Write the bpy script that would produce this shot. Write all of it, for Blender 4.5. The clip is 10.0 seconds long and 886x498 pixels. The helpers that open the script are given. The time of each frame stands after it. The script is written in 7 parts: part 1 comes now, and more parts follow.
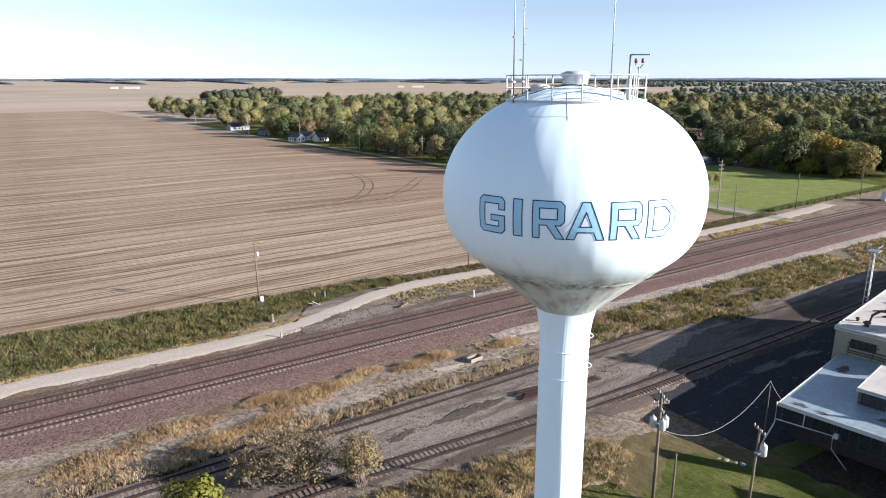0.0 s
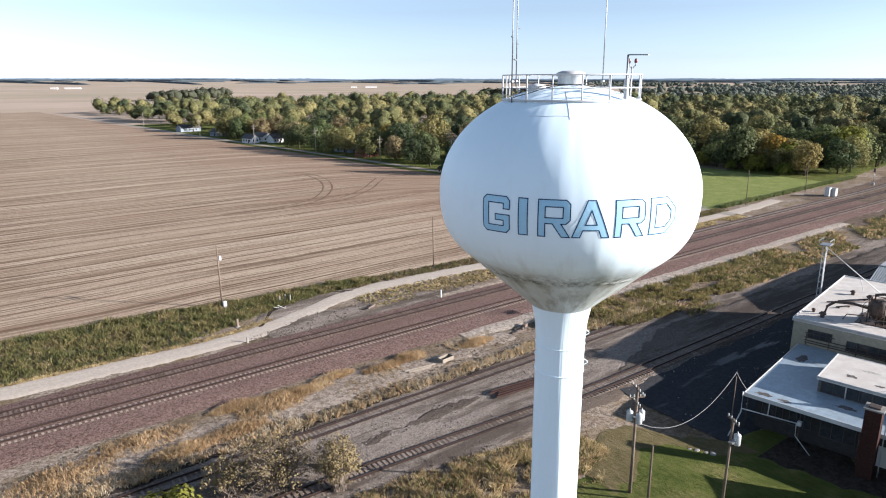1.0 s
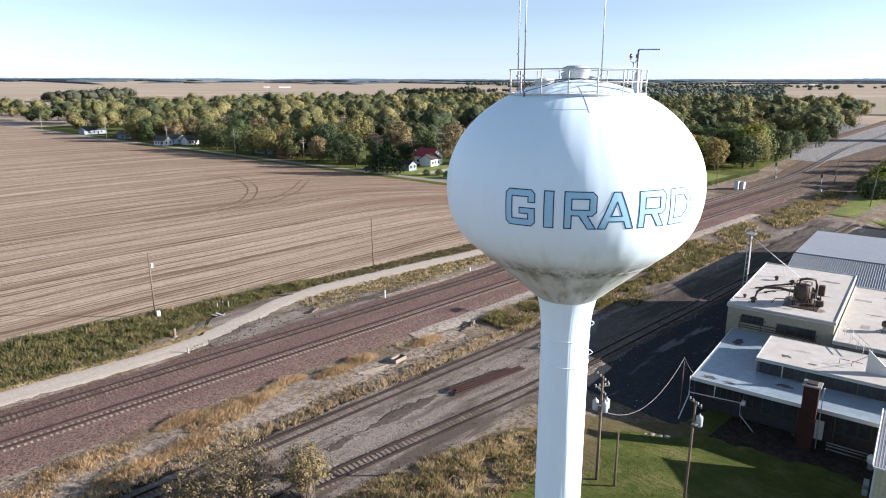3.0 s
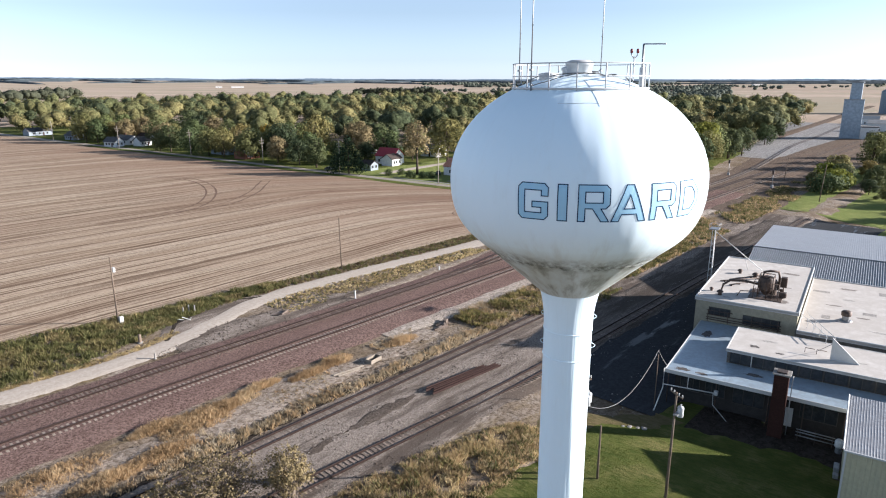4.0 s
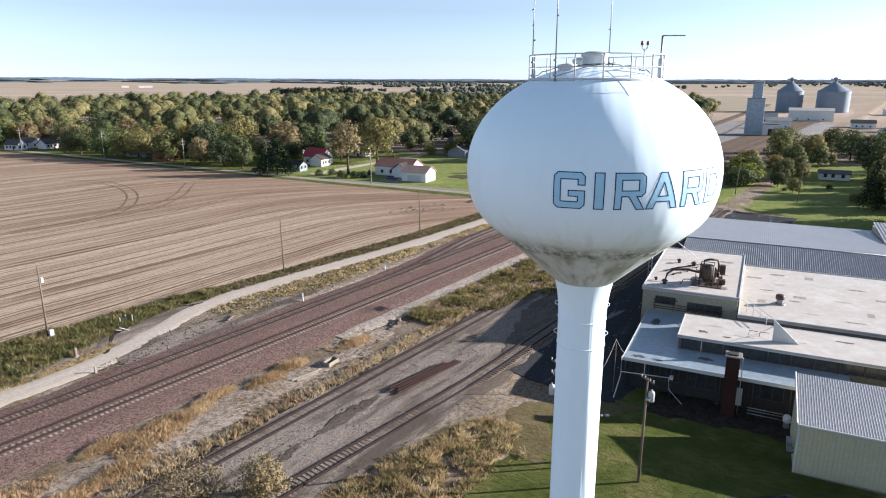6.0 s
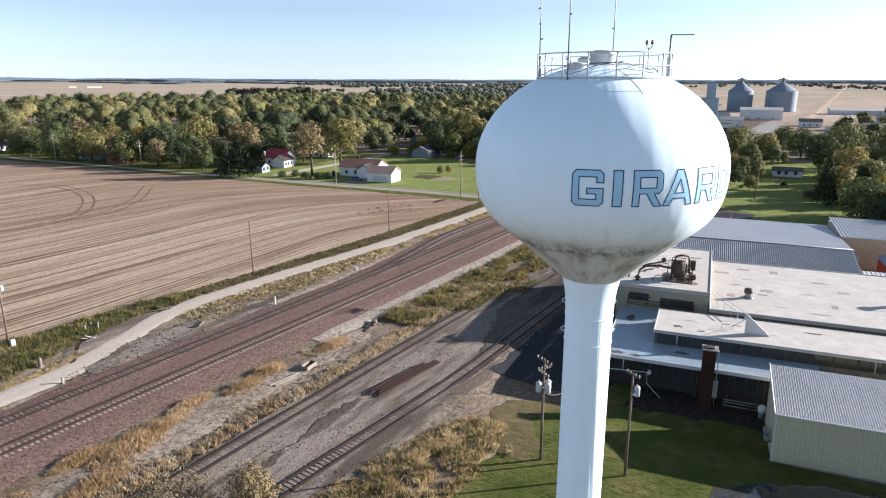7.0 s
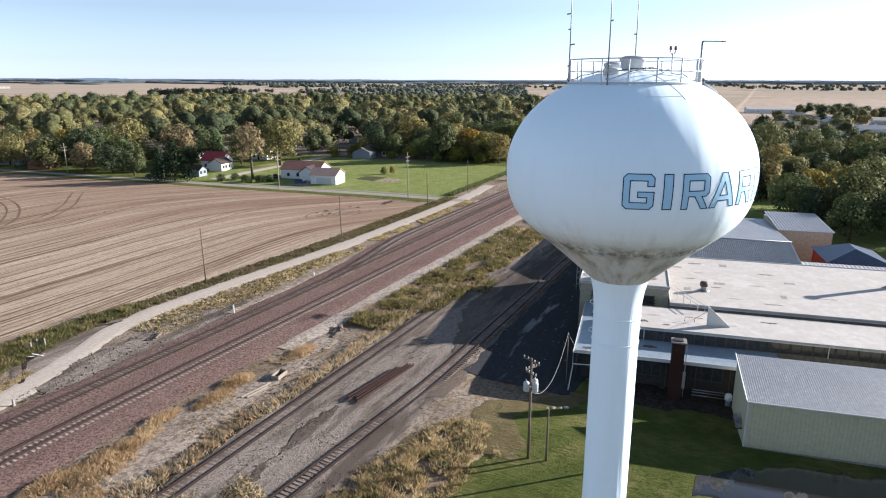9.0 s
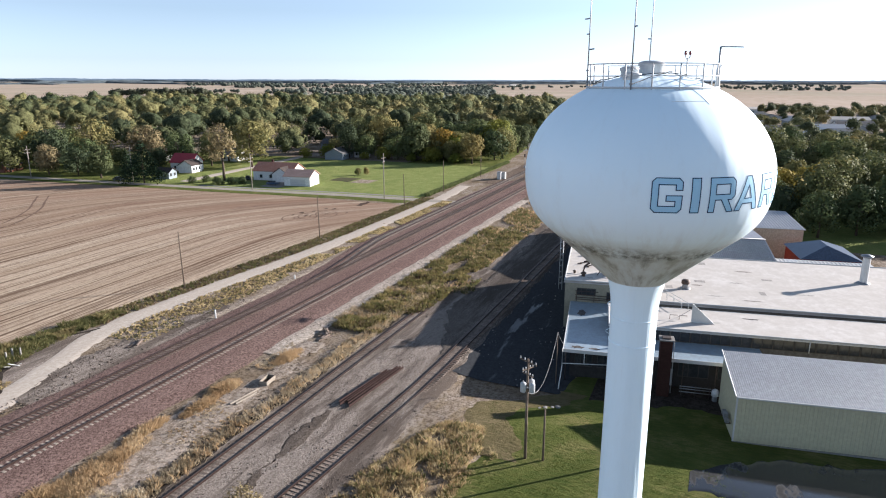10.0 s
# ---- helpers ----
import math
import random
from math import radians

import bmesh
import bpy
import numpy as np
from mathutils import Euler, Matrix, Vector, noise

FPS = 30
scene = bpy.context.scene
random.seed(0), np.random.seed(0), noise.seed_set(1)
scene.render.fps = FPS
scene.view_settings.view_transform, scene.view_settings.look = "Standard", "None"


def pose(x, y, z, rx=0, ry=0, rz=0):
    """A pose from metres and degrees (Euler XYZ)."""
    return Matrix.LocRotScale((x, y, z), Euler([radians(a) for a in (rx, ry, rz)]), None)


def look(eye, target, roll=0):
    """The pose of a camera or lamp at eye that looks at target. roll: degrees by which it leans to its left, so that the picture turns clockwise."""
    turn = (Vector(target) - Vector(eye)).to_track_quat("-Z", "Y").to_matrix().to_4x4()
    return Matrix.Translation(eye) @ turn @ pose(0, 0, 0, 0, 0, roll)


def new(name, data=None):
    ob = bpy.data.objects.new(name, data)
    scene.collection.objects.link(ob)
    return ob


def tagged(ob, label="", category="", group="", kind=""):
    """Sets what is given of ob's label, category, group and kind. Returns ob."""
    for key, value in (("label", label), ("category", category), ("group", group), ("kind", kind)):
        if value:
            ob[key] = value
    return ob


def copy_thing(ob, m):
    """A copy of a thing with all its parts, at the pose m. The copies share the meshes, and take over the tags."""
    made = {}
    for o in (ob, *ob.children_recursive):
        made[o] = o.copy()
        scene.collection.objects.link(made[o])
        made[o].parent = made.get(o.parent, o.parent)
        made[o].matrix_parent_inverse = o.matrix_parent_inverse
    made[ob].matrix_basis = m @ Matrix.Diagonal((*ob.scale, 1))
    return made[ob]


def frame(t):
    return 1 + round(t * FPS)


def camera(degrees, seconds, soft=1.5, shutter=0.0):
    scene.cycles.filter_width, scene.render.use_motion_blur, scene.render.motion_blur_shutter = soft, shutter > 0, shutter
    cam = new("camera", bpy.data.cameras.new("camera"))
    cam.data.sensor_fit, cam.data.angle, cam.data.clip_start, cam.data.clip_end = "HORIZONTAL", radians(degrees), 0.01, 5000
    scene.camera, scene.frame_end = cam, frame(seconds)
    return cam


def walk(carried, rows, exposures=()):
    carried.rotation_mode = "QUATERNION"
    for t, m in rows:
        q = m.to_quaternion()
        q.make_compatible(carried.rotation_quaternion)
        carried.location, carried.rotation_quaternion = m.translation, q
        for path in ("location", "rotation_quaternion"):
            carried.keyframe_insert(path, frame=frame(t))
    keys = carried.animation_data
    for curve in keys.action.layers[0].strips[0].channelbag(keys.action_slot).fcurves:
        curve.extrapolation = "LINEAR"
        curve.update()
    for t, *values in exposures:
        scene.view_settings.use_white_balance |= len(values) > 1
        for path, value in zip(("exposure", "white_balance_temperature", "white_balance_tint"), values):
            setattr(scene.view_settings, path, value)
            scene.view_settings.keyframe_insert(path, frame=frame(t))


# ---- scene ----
cam = camera(68.3, 10.0, 1.1)
EYE = 37.44
METRES, TILT, LEAN, TURN = 22.2, 0.0, 0.0, -32.8
ROWS = [
    (0.0, 0.0, 0.0, 0.0, -0.08, -14.51, 0.3),
    (0.5, -0.0422, 0.003, -0.0001, -2.18, -14.5, 0.3),
    (1.0, -0.0851, 0.0075, -0.0009, -4.09, -14.5, 0.28),
    (1.5, -0.1285, 0.0138, -0.0018, -5.93, -14.5, 0.26),
    (2.0, -0.1736, 0.0215, -0.0044, -7.7, -14.49, 0.24),
    (2.5, -0.2189, 0.0315, -0.0074, -9.46, -14.5, 0.21),
    (4.0, -0.3563, 0.0737, -0.022, -15.1, -14.52, 0.14),
    (4.5, -0.4026, 0.0903, -0.0273, -16.87, -14.53, 0.12),
    (5.0, -0.4488, 0.1085, -0.032, -18.59, -14.53, 0.08),
    (5.5, -0.4956, 0.1279, -0.0358, -20.3, -14.54, 0.06),
    (7.0, -0.6338, 0.2002, -0.0424, -25.64, -14.52, 0.03),
    (7.5, -0.6793, 0.2269, -0.0418, -27.39, -14.52, 0.04),
    (8.0, -0.7248, 0.2547, -0.0401, -28.96, -14.52, 0.03),
    (8.5, -0.7694, 0.2844, -0.0372, -30.31, -14.52, 0.04),
    (9.0, -0.8155, 0.3142, -0.0327, -31.6, -14.51, 0.01),
    (9.5, -0.8611, 0.3461, -0.0279, -32.99, -14.52, 0.0),
    (10.0, -0.9069, 0.3796, -0.0237, -34.39, -14.51, -0.0),
]
walk(cam, [(t, pose(0, 0, EYE, TILT, LEAN, TURN) @ pose(METRES * x, METRES * y, METRES * z, 90 + pitch, roll, yaw)) for t, x, y, z, yaw, pitch, roll in ROWS],
     [(0.0, 1.74, 5580, 12), (10.0, 1.74, 5580, 12)])

# ---- world and sun ----
SUN_ELEVATION, SUN_AZIMUTH = 16.3, 137.5  # degrees; azimuth clockwise from +y
world = bpy.data.worlds.new("sky")
scene.world = world
world.use_nodes = True
wn = world.node_tree.nodes
sky = wn.new("ShaderNodeTexSky")
sky.sky_type = "NISHITA"
sky.sun_disc = False
sky.sun_elevation = radians(SUN_ELEVATION)
sky.sun_rotation = radians(SUN_AZIMUTH)
sky.air_density, sky.dust_density, sky.ozone_density = 1.0, 0.15, 1.6
wn["Background"].inputs["Strength"].default_value = 0.066
tint = wn.new("ShaderNodeMix")
tint.data_type, tint.blend_type = "RGBA", "COLOR"
tint.inputs["Factor"].default_value = 0.74
tint.inputs["B"].default_value = (0.80, 0.89, 1.0, 1)
world.node_tree.links.new(sky.outputs[0], tint.inputs["A"])
scale = wn.new("ShaderNodeVectorMath")
scale.operation = "SCALE"
scale.inputs["Scale"].default_value = 0.575
clear_air = wn.new("ShaderNodeGamma")
clear_air.inputs["Gamma"].default_value = 1.35
world.node_tree.links.new(tint.outputs["Result"], scale.inputs[0])
world.node_tree.links.new(scale.outputs[0], clear_air.inputs["Color"])
world.node_tree.links.new(clear_air.outputs[0], wn["Background"].inputs["Color"])
sun = new("sun", bpy.data.lights.new("sun", "SUN"))
sun.data.energy, sun.data.angle, sun.data.color = 4.65, radians(0.55), (1.0, 0.86, 0.70)
az, el = radians(SUN_AZIMUTH), radians(SUN_ELEVATION)
to_sun = Vector((math.sin(az) * math.cos(el), math.cos(az) * math.cos(el), math.sin(el)))
sun.matrix_world = look(tuple(to_sun * 300), (0, 0, 0))


# ---- materials ----
def nodes_of(name):
    m = bpy.data.materials.new(name)
    m.use_nodes = True
    nt = m.node_tree
    return m, nt, nt.nodes["Principled BSDF"]


def tex_noise(nt, vec, scale, detail=4.0, rough=0.6):
    n = nt.nodes.new("ShaderNodeTexNoise")
    n.inputs["Scale"].default_value, n.inputs["Detail"].default_value, n.inputs["Roughness"].default_value = scale, detail, rough
    nt.links.new(vec, n.inputs["Vector"])
    return n.outputs["Fac"]


def ramp(nt, fac, stops):
    r = nt.nodes.new("ShaderNodeValToRGB")
    els = r.color_ramp.elements
    while len(els) < len(stops):
        els.new(0.5)
    for e, (p, c) in zip(els, stops):
        e.position, e.color = p, (*c, 1) if len(c) == 3 else (c[0], c[0], c[0], 1)
    nt.links.new(fac, r.inputs["Fac"])
    return r.outputs["Color"]


def mix(nt, fac, a, b, kind="MIX"):
    n = nt.nodes.new("ShaderNodeMix")
    n.data_type, n.blend_type = "RGBA", kind
    for sock, v in ((n.inputs["Factor"], fac), (n.inputs["A"], a), (n.inputs["B"], b)):
        if isinstance(v, (int, float)):
            sock.default_value = v
        elif isinstance(v, tuple):
            sock.default_value = (*v, 1)
        else:
            nt.links.new(v, sock)
    return n.outputs["Result"]


def calc(nt, op, a, b=0.0, c=0.0):
    n = nt.nodes.new("ShaderNodeMath")
    n.operation = op
    for sock, v in zip(n.inputs, (a, b, c)):
        if isinstance(v, (int, float)):
            sock.default_value = v
        else:
            nt.links.new(v, sock)
    return n.outputs[0]


def place(nt, scale=(1, 1, 1), turn=0.0, local=False):
    """World position (or the object's own), scaled."""
    if local:
        out = nt.nodes.new("ShaderNodeTexCoord").outputs["Object"]
    else:
        out = nt.nodes.new("ShaderNodeNewGeometry").outputs["Position"]
    mp = nt.nodes.new("ShaderNodeMapping")
    mp.inputs["Scale"].default_value = scale
    mp.inputs["Rotation"].default_value = (0, 0, turn)
    nt.links.new(out, mp.inputs["Vector"])
    return mp.outputs[0]


def bump(nt, bsdf, height, strength, distance=0.05):
    b = nt.nodes.new("ShaderNodeBump")
    b.inputs["Strength"].default_value, b.inputs["Distance"].default_value = strength, distance
    nt.links.new(height, b.inputs["Height"])
    nt.links.new(b.outputs[0], bsdf.inputs["Normal"])


def surface(name, c1, c2, big=0.2, fine=4.0, rough=0.85, relief=0.3, metal=0.0, c3=None, local=False, stretch=(1, 1, 1), depth=0.03, random_tint=0.0):
    """A surface whose colour varies at two scales, with fine relief."""
    m, nt, b = nodes_of(name)
    v = place(nt, stretch, local=local)
    n1, n2 = tex_noise(nt, v, big, 5), tex_noise(nt, v, fine, 6, 0.7)
    col = mix(nt, ramp(nt, n1, [(0.35, (0,)), (0.65, (1,))]), c1, c2)
    dark = c3 or tuple(x * 0.62 for x in c1)
    col = mix(nt, ramp(nt, n2, [(0.42, (0.75,)), (0.62, (0,))]), col, dark)
    if random_tint:
        oi = nt.nodes.new("ShaderNodeObjectInfo")
        k = calc(nt, "MULTIPLY_ADD", oi.outputs["Random"], random_tint, 1 - random_tint / 2)
        comb = nt.nodes.new("ShaderNodeCombineColor")
        for i in range(3):
            nt.links.new(k, comb.inputs[i])
        col = mix(nt, 1.0, col, comb.outputs[0], "MULTIPLY")
    nt.links.new(col, b.inputs["Base Color"])
    b.inputs["Roughness"].default_value, b.inputs["Metallic"].default_value = rough, metal
    b.inputs["Specular IOR Level"].default_value = 0.5 if rough < 0.65 else 0.12
    if relief:
        bump(nt, b, n2, relief, depth)
    return m


def plain(name, c, rough=0.5, metal=0.0):
    return surface(name, c, tuple(x * 0.86 for x in c), 0.7, 9.0, rough, 0.08, metal, tuple(x * 0.8 for x in c))


def leafy(name, stops, back=0.25, rough=0.75, cell=0.0, tone=False):
    """Foliage: colour by tree and by leaf clump, partly let through by light."""
    m, nt, b = nodes_of(name)
    oi = nt.nodes.new("ShaderNodeObjectInfo")
    geo = nt.nodes.new("ShaderNodeNewGeometry")
    pick = oi.outputs["Random"]
    if cell:
        vo = nt.nodes.new("ShaderNodeTexVoronoi")
        vo.inputs["Scale"].default_value = 1.0
        nt.links.new(place(nt, (1 / cell, 1 / cell, 0)), vo.inputs["Vector"])
        sp = nt.nodes.new("ShaderNodeSeparateColor")
        nt.links.new(vo.outputs["Color"], sp.inputs[0])
        pick = sp.outputs[0]
    if tone:
        at = nt.nodes.new("ShaderNodeAttribute")
        at.attribute_name = "tone"
        pick = at.outputs["Fac"]
    f = calc(nt, "MULTIPLY_ADD", geo.outputs["Random Per Island"], 0.08, calc(nt, "MULTIPLY_ADD", pick, 0.86, -0.03))
    col = ramp(nt, f, stops)
    shade = calc(nt, "MULTIPLY_ADD", tex_noise(nt, place(nt), 0.9, 3), 0.6, 0.7)
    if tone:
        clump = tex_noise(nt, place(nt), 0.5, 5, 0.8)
        # Clump noise also darkens the colour in the hollows of its relief.
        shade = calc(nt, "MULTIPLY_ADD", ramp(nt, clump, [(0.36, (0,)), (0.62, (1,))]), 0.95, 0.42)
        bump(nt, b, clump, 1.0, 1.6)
    comb = nt.nodes.new("ShaderNodeCombineColor")
    for i in range(3):
        nt.links.new(shade, comb.inputs[i])
    col = mix(nt, 1.0, col, comb.outputs[0], "MULTIPLY")
    nt.links.new(col, b.inputs["Base Color"])
    b.inputs["Roughness"].default_value = rough
    b.inputs["Specular IOR Level"].default_value = 0.08
    tr = nt.nodes.new("ShaderNodeBsdfTranslucent")
    nt.links.new(col, tr.inputs["Color"])
    ms = nt.nodes.new("ShaderNodeMixShader")
    ms.inputs[0].default_value = back
    nt.links.new(b.outputs[0], ms.inputs[1])
    nt.links.new(tr.outputs[0], ms.inputs[2])
    nt.links.new(ms.outputs[0], nt.nodes["Material Output"].inputs["Surface"])
    return m


def ground_material():
    """Bare dirt and dry grass near the yard, a patchwork of stubble and pasture in the distance, paled to paint in
    haze.
    """
    m, nt, b = nodes_of("dirt_and_dry_grass")
    v = place(nt)
    n1, n2, n3 = tex_noise(nt, v, 0.09, 6, 0.65), tex_noise(nt, v, 2.2, 7, 0.8), tex_noise(nt, place(nt, (0.35, 1, 1)), 0.35, 5, 0.7)
    near = ramp(nt, n1, [(0.34, (0.162, 0.124, 0.0843)), (0.46, (0.246, 0.198, 0.149)), (0.6, (0.338, 0.289, 0.241))])
    near = mix(nt, ramp(nt, n3, [(0.52, (0,)), (0.66, (0.8,))]), near, (0.194, 0.143, 0.065))
    near = mix(nt, ramp(nt, n2, [(0.43, (0.85,)), (0.55, (0,))]), near, (0.0974, 0.0715, 0.0487))
    cells = nt.nodes.new("ShaderNodeTexVoronoi")
    cells.inputs["Scale"].default_value = 1.0
    nt.links.new(place(nt, (1 / 520, 1 / 300, 1), 0.0), cells.inputs["Vector"])
    sp = nt.nodes.new("ShaderNodeSeparateColor")
    nt.links.new(cells.outputs["Color"], sp.inputs[0])
    # Far fields get paler tones that stand in for distance haze.
    far = ramp(nt, sp.outputs[0], [(0.15, (0.36, 0.29, 0.225)), (0.45, (0.43, 0.345, 0.28)), (0.62, (0.26, 0.25, 0.175)), (0.75, (0.39, 0.305, 0.25)), (0.95, (0.30, 0.27, 0.20))])
    far = mix(nt, ramp(nt, tex_noise(nt, place(nt, (0.01, 0.05, 1)), 1.0, 5), [(0.4, (0.45,)), (0.6, (0,))]), far, (0.30, 0.245, 0.175))
    ln = nt.nodes.new("ShaderNodeVectorMath")
    ln.operation = "DISTANCE"
    nt.links.new(v, ln.inputs[0])
    ln.inputs[1].default_value = (120, 60, 0)
    d = nt.nodes.new("ShaderNodeMapRange")
    d.inputs["From Min"].default_value, d.inputs["From Max"].default_value = 380, 620
    nt.links.new(ln.outputs["Value"], d.inputs["Value"])
    nt.links.new(mix(nt, d.outputs[0], near, far), b.inputs["Base Color"])
    b.inputs["Roughness"].default_value = 0.95
    b.inputs["Specular IOR Level"].default_value = 0.02
    bump(nt, b, n2, 1.0, 0.22)
    return m


def field_material():
    """Harvested field: stubble with thin irregular dark rows that bend towards the street, damp soil at its far end."""
    m, nt, b = nodes_of("stubble_field")
    v = place(nt)
    sep = nt.nodes.new("ShaderNodeSeparateXYZ")
    nt.links.new(v, sep.inputs[0])
    wob = tex_noise(nt, place(nt, (0.012, 0.012, 1)), 1.0, 3)
    past = calc(nt, "MAXIMUM", calc(nt, "SUBTRACT", sep.outputs[0], 108.0), 0.0)
    bend = calc(nt, "MULTIPLY", calc(nt, "MULTIPLY", past, past), 0.011)
    yy = calc(nt, "ADD", calc(nt, "MULTIPLY_ADD", wob, 7.0, sep.outputs[1]), calc(nt, "MULTIPLY_ADD", sep.outputs[0], -0.02, bend))

    def along(stretch):
        """Coordinates that are stretched along the rows."""
        c = nt.nodes.new("ShaderNodeCombineXYZ")
        nt.links.new(calc(nt, "MULTIPLY", sep.outputs[0], stretch), c.inputs[0])
        nt.links.new(yy, c.inputs[1])
        return c.outputs[0]

    def lines(freq, width, stretch, dark):
        """Thin lines where a stretched noise crosses its middle value."""
        n = tex_noise(nt, along(stretch), freq, 2, 0.5)
        return ramp(nt, calc(nt, "ABSOLUTE", calc(nt, "SUBTRACT", n, 0.5)), [(0.0, (dark,)), (width * 0.35, (dark * 0.8,)), (width, (0,))])

    broad = tex_noise(nt, along(0.02), 0.16, 4, 0.6)
    straw = tex_noise(nt, along(0.25), 1.7, 5, 0.8)
    speck = tex_noise(nt, v, 1.3, 6, 0.8)
    breaks = ramp(nt, tex_noise(nt, along(0.08), 0.5, 4, 0.7), [(0.34, (0.35,)), (0.5, (1,))])
    blotch = tex_noise(nt, place(nt, (0.6, 1, 1)), 0.014, 5, 0.6)
    col = ramp(nt, broad, [(0.34, (0.315, 0.24, 0.17)), (0.5, (0.40, 0.318, 0.234)), (0.66, (0.48, 0.397, 0.30))])
    col = mix(nt, ramp(nt, straw, [(0.40, (0.6,)), (0.53, (0,))]), col, (0.24, 0.18, 0.127))
    col = mix(nt, ramp(nt, speck, [(0.38, (0.55,)), (0.5, (0,))]), col, (0.20, 0.142, 0.095))
    for freq, width, stretch, dark in ((0.36, 0.024, 0.008, 0.9), (0.19, 0.011, 0.005, 0.9), (0.75, 0.035, 0.015, 0.5)):
        col = mix(nt, calc(nt, "MULTIPLY", lines(freq, width, stretch, dark), breaks), col, (0.1, 0.062, 0.04))
    col = mix(nt, ramp(nt, blotch, [(0.5, (0,)), (0.68, (0.35,))]), col, (0.24, 0.165, 0.118))
    damp = nt.nodes.new("ShaderNodeMapRange")
    damp.inputs["From Min"].default_value, damp.inputs["From Max"].default_value = 70, 160
    damp.inputs["To Max"].default_value = 0.95
    nt.links.new(sep.outputs[0], damp.inputs["Value"])
    nb = tex_noise(nt, along(0.12), 0.07, 6, 0.7)
    k = calc(nt, "MULTIPLY", damp.outputs[0], ramp(nt, nb, [(0.40, (0.1,)), (0.6, (1,))]))
    col = mix(nt, k, col, (0.195, 0.12, 0.084))
    nt.links.new(col, b.inputs["Base Color"])
    b.inputs["Roughness"].default_value = 0.95
    b.inputs["Specular IOR Level"].default_value = 0.02
    bump(nt, b, straw, 0.8, 0.2)
    return m


def gravel(name, c1, c2, c3, scale=2.2, streak=(1, 1, 1), big=0.12, mud=None, depth=0.16, fleck=0.85):
    m, nt, b = nodes_of(name)
    v = place(nt)
    n0, n1, n2 = tex_noise(nt, place(nt, streak), big, 5, 0.65), tex_noise(nt, v, scale, 7, 0.8), tex_noise(nt, v, scale * 2.3, 4, 0.85)
    col = mix(nt, ramp(nt, n0, [(0.38, (0,)), (0.62, (1,))]), c1, c2)
    col = mix(nt, ramp(nt, n1, [(0.44, (0.92,)), (0.55, (0,))]), col, c3)
    col = mix(nt, ramp(nt, n2, [(0.53, (0,)), (0.63, (fleck,))]), col, tuple(min(1, x * 1.9) for x in c1))
    if mud:
        patch = calc(nt, "MULTIPLY", ramp(nt, tex_noise(nt, place(nt, (0.05, 0.3, 1)), 1.0, 5, 0.7), [(0.45, (0,)), (0.57, (1,))]), ramp(nt, n1, [(0.35, (0.4,)), (0.6, (0.95,))]))
        col = mix(nt, patch, col, mud)
    nt.links.new(col, b.inputs["Base Color"])
    b.inputs["Roughness"].default_value = 0.92
    b.inputs["Specular IOR Level"].default_value = 0.03
    bump(nt, b, n1, 1.0, depth)
    return m


def lawn_material(name, tones, deep):
    """Grass: three tones in broad patches, with deeper green between the tufts."""
    m, nt, b = nodes_of(name)
    v = place(nt)
    n1, n2 = tex_noise(nt, v, 0.22, 6, 0.65), tex_noise(nt, place(nt, (2, 0.5, 1), 0.5), 1.6, 7, 0.8)
    col = ramp(nt, n1, list(zip((0.34, 0.5, 0.66), tones)))
    col = mix(nt, ramp(nt, n2, [(0.4, (0.7,)), (0.58, (0,))]), col, deep)
    nt.links.new(col, b.inputs["Base Color"])
    b.inputs["Roughness"].default_value = 0.9
    b.inputs["Specular IOR Level"].default_value = 0.03
    bump(nt, b, n2, 1.0, 0.4)
    return m


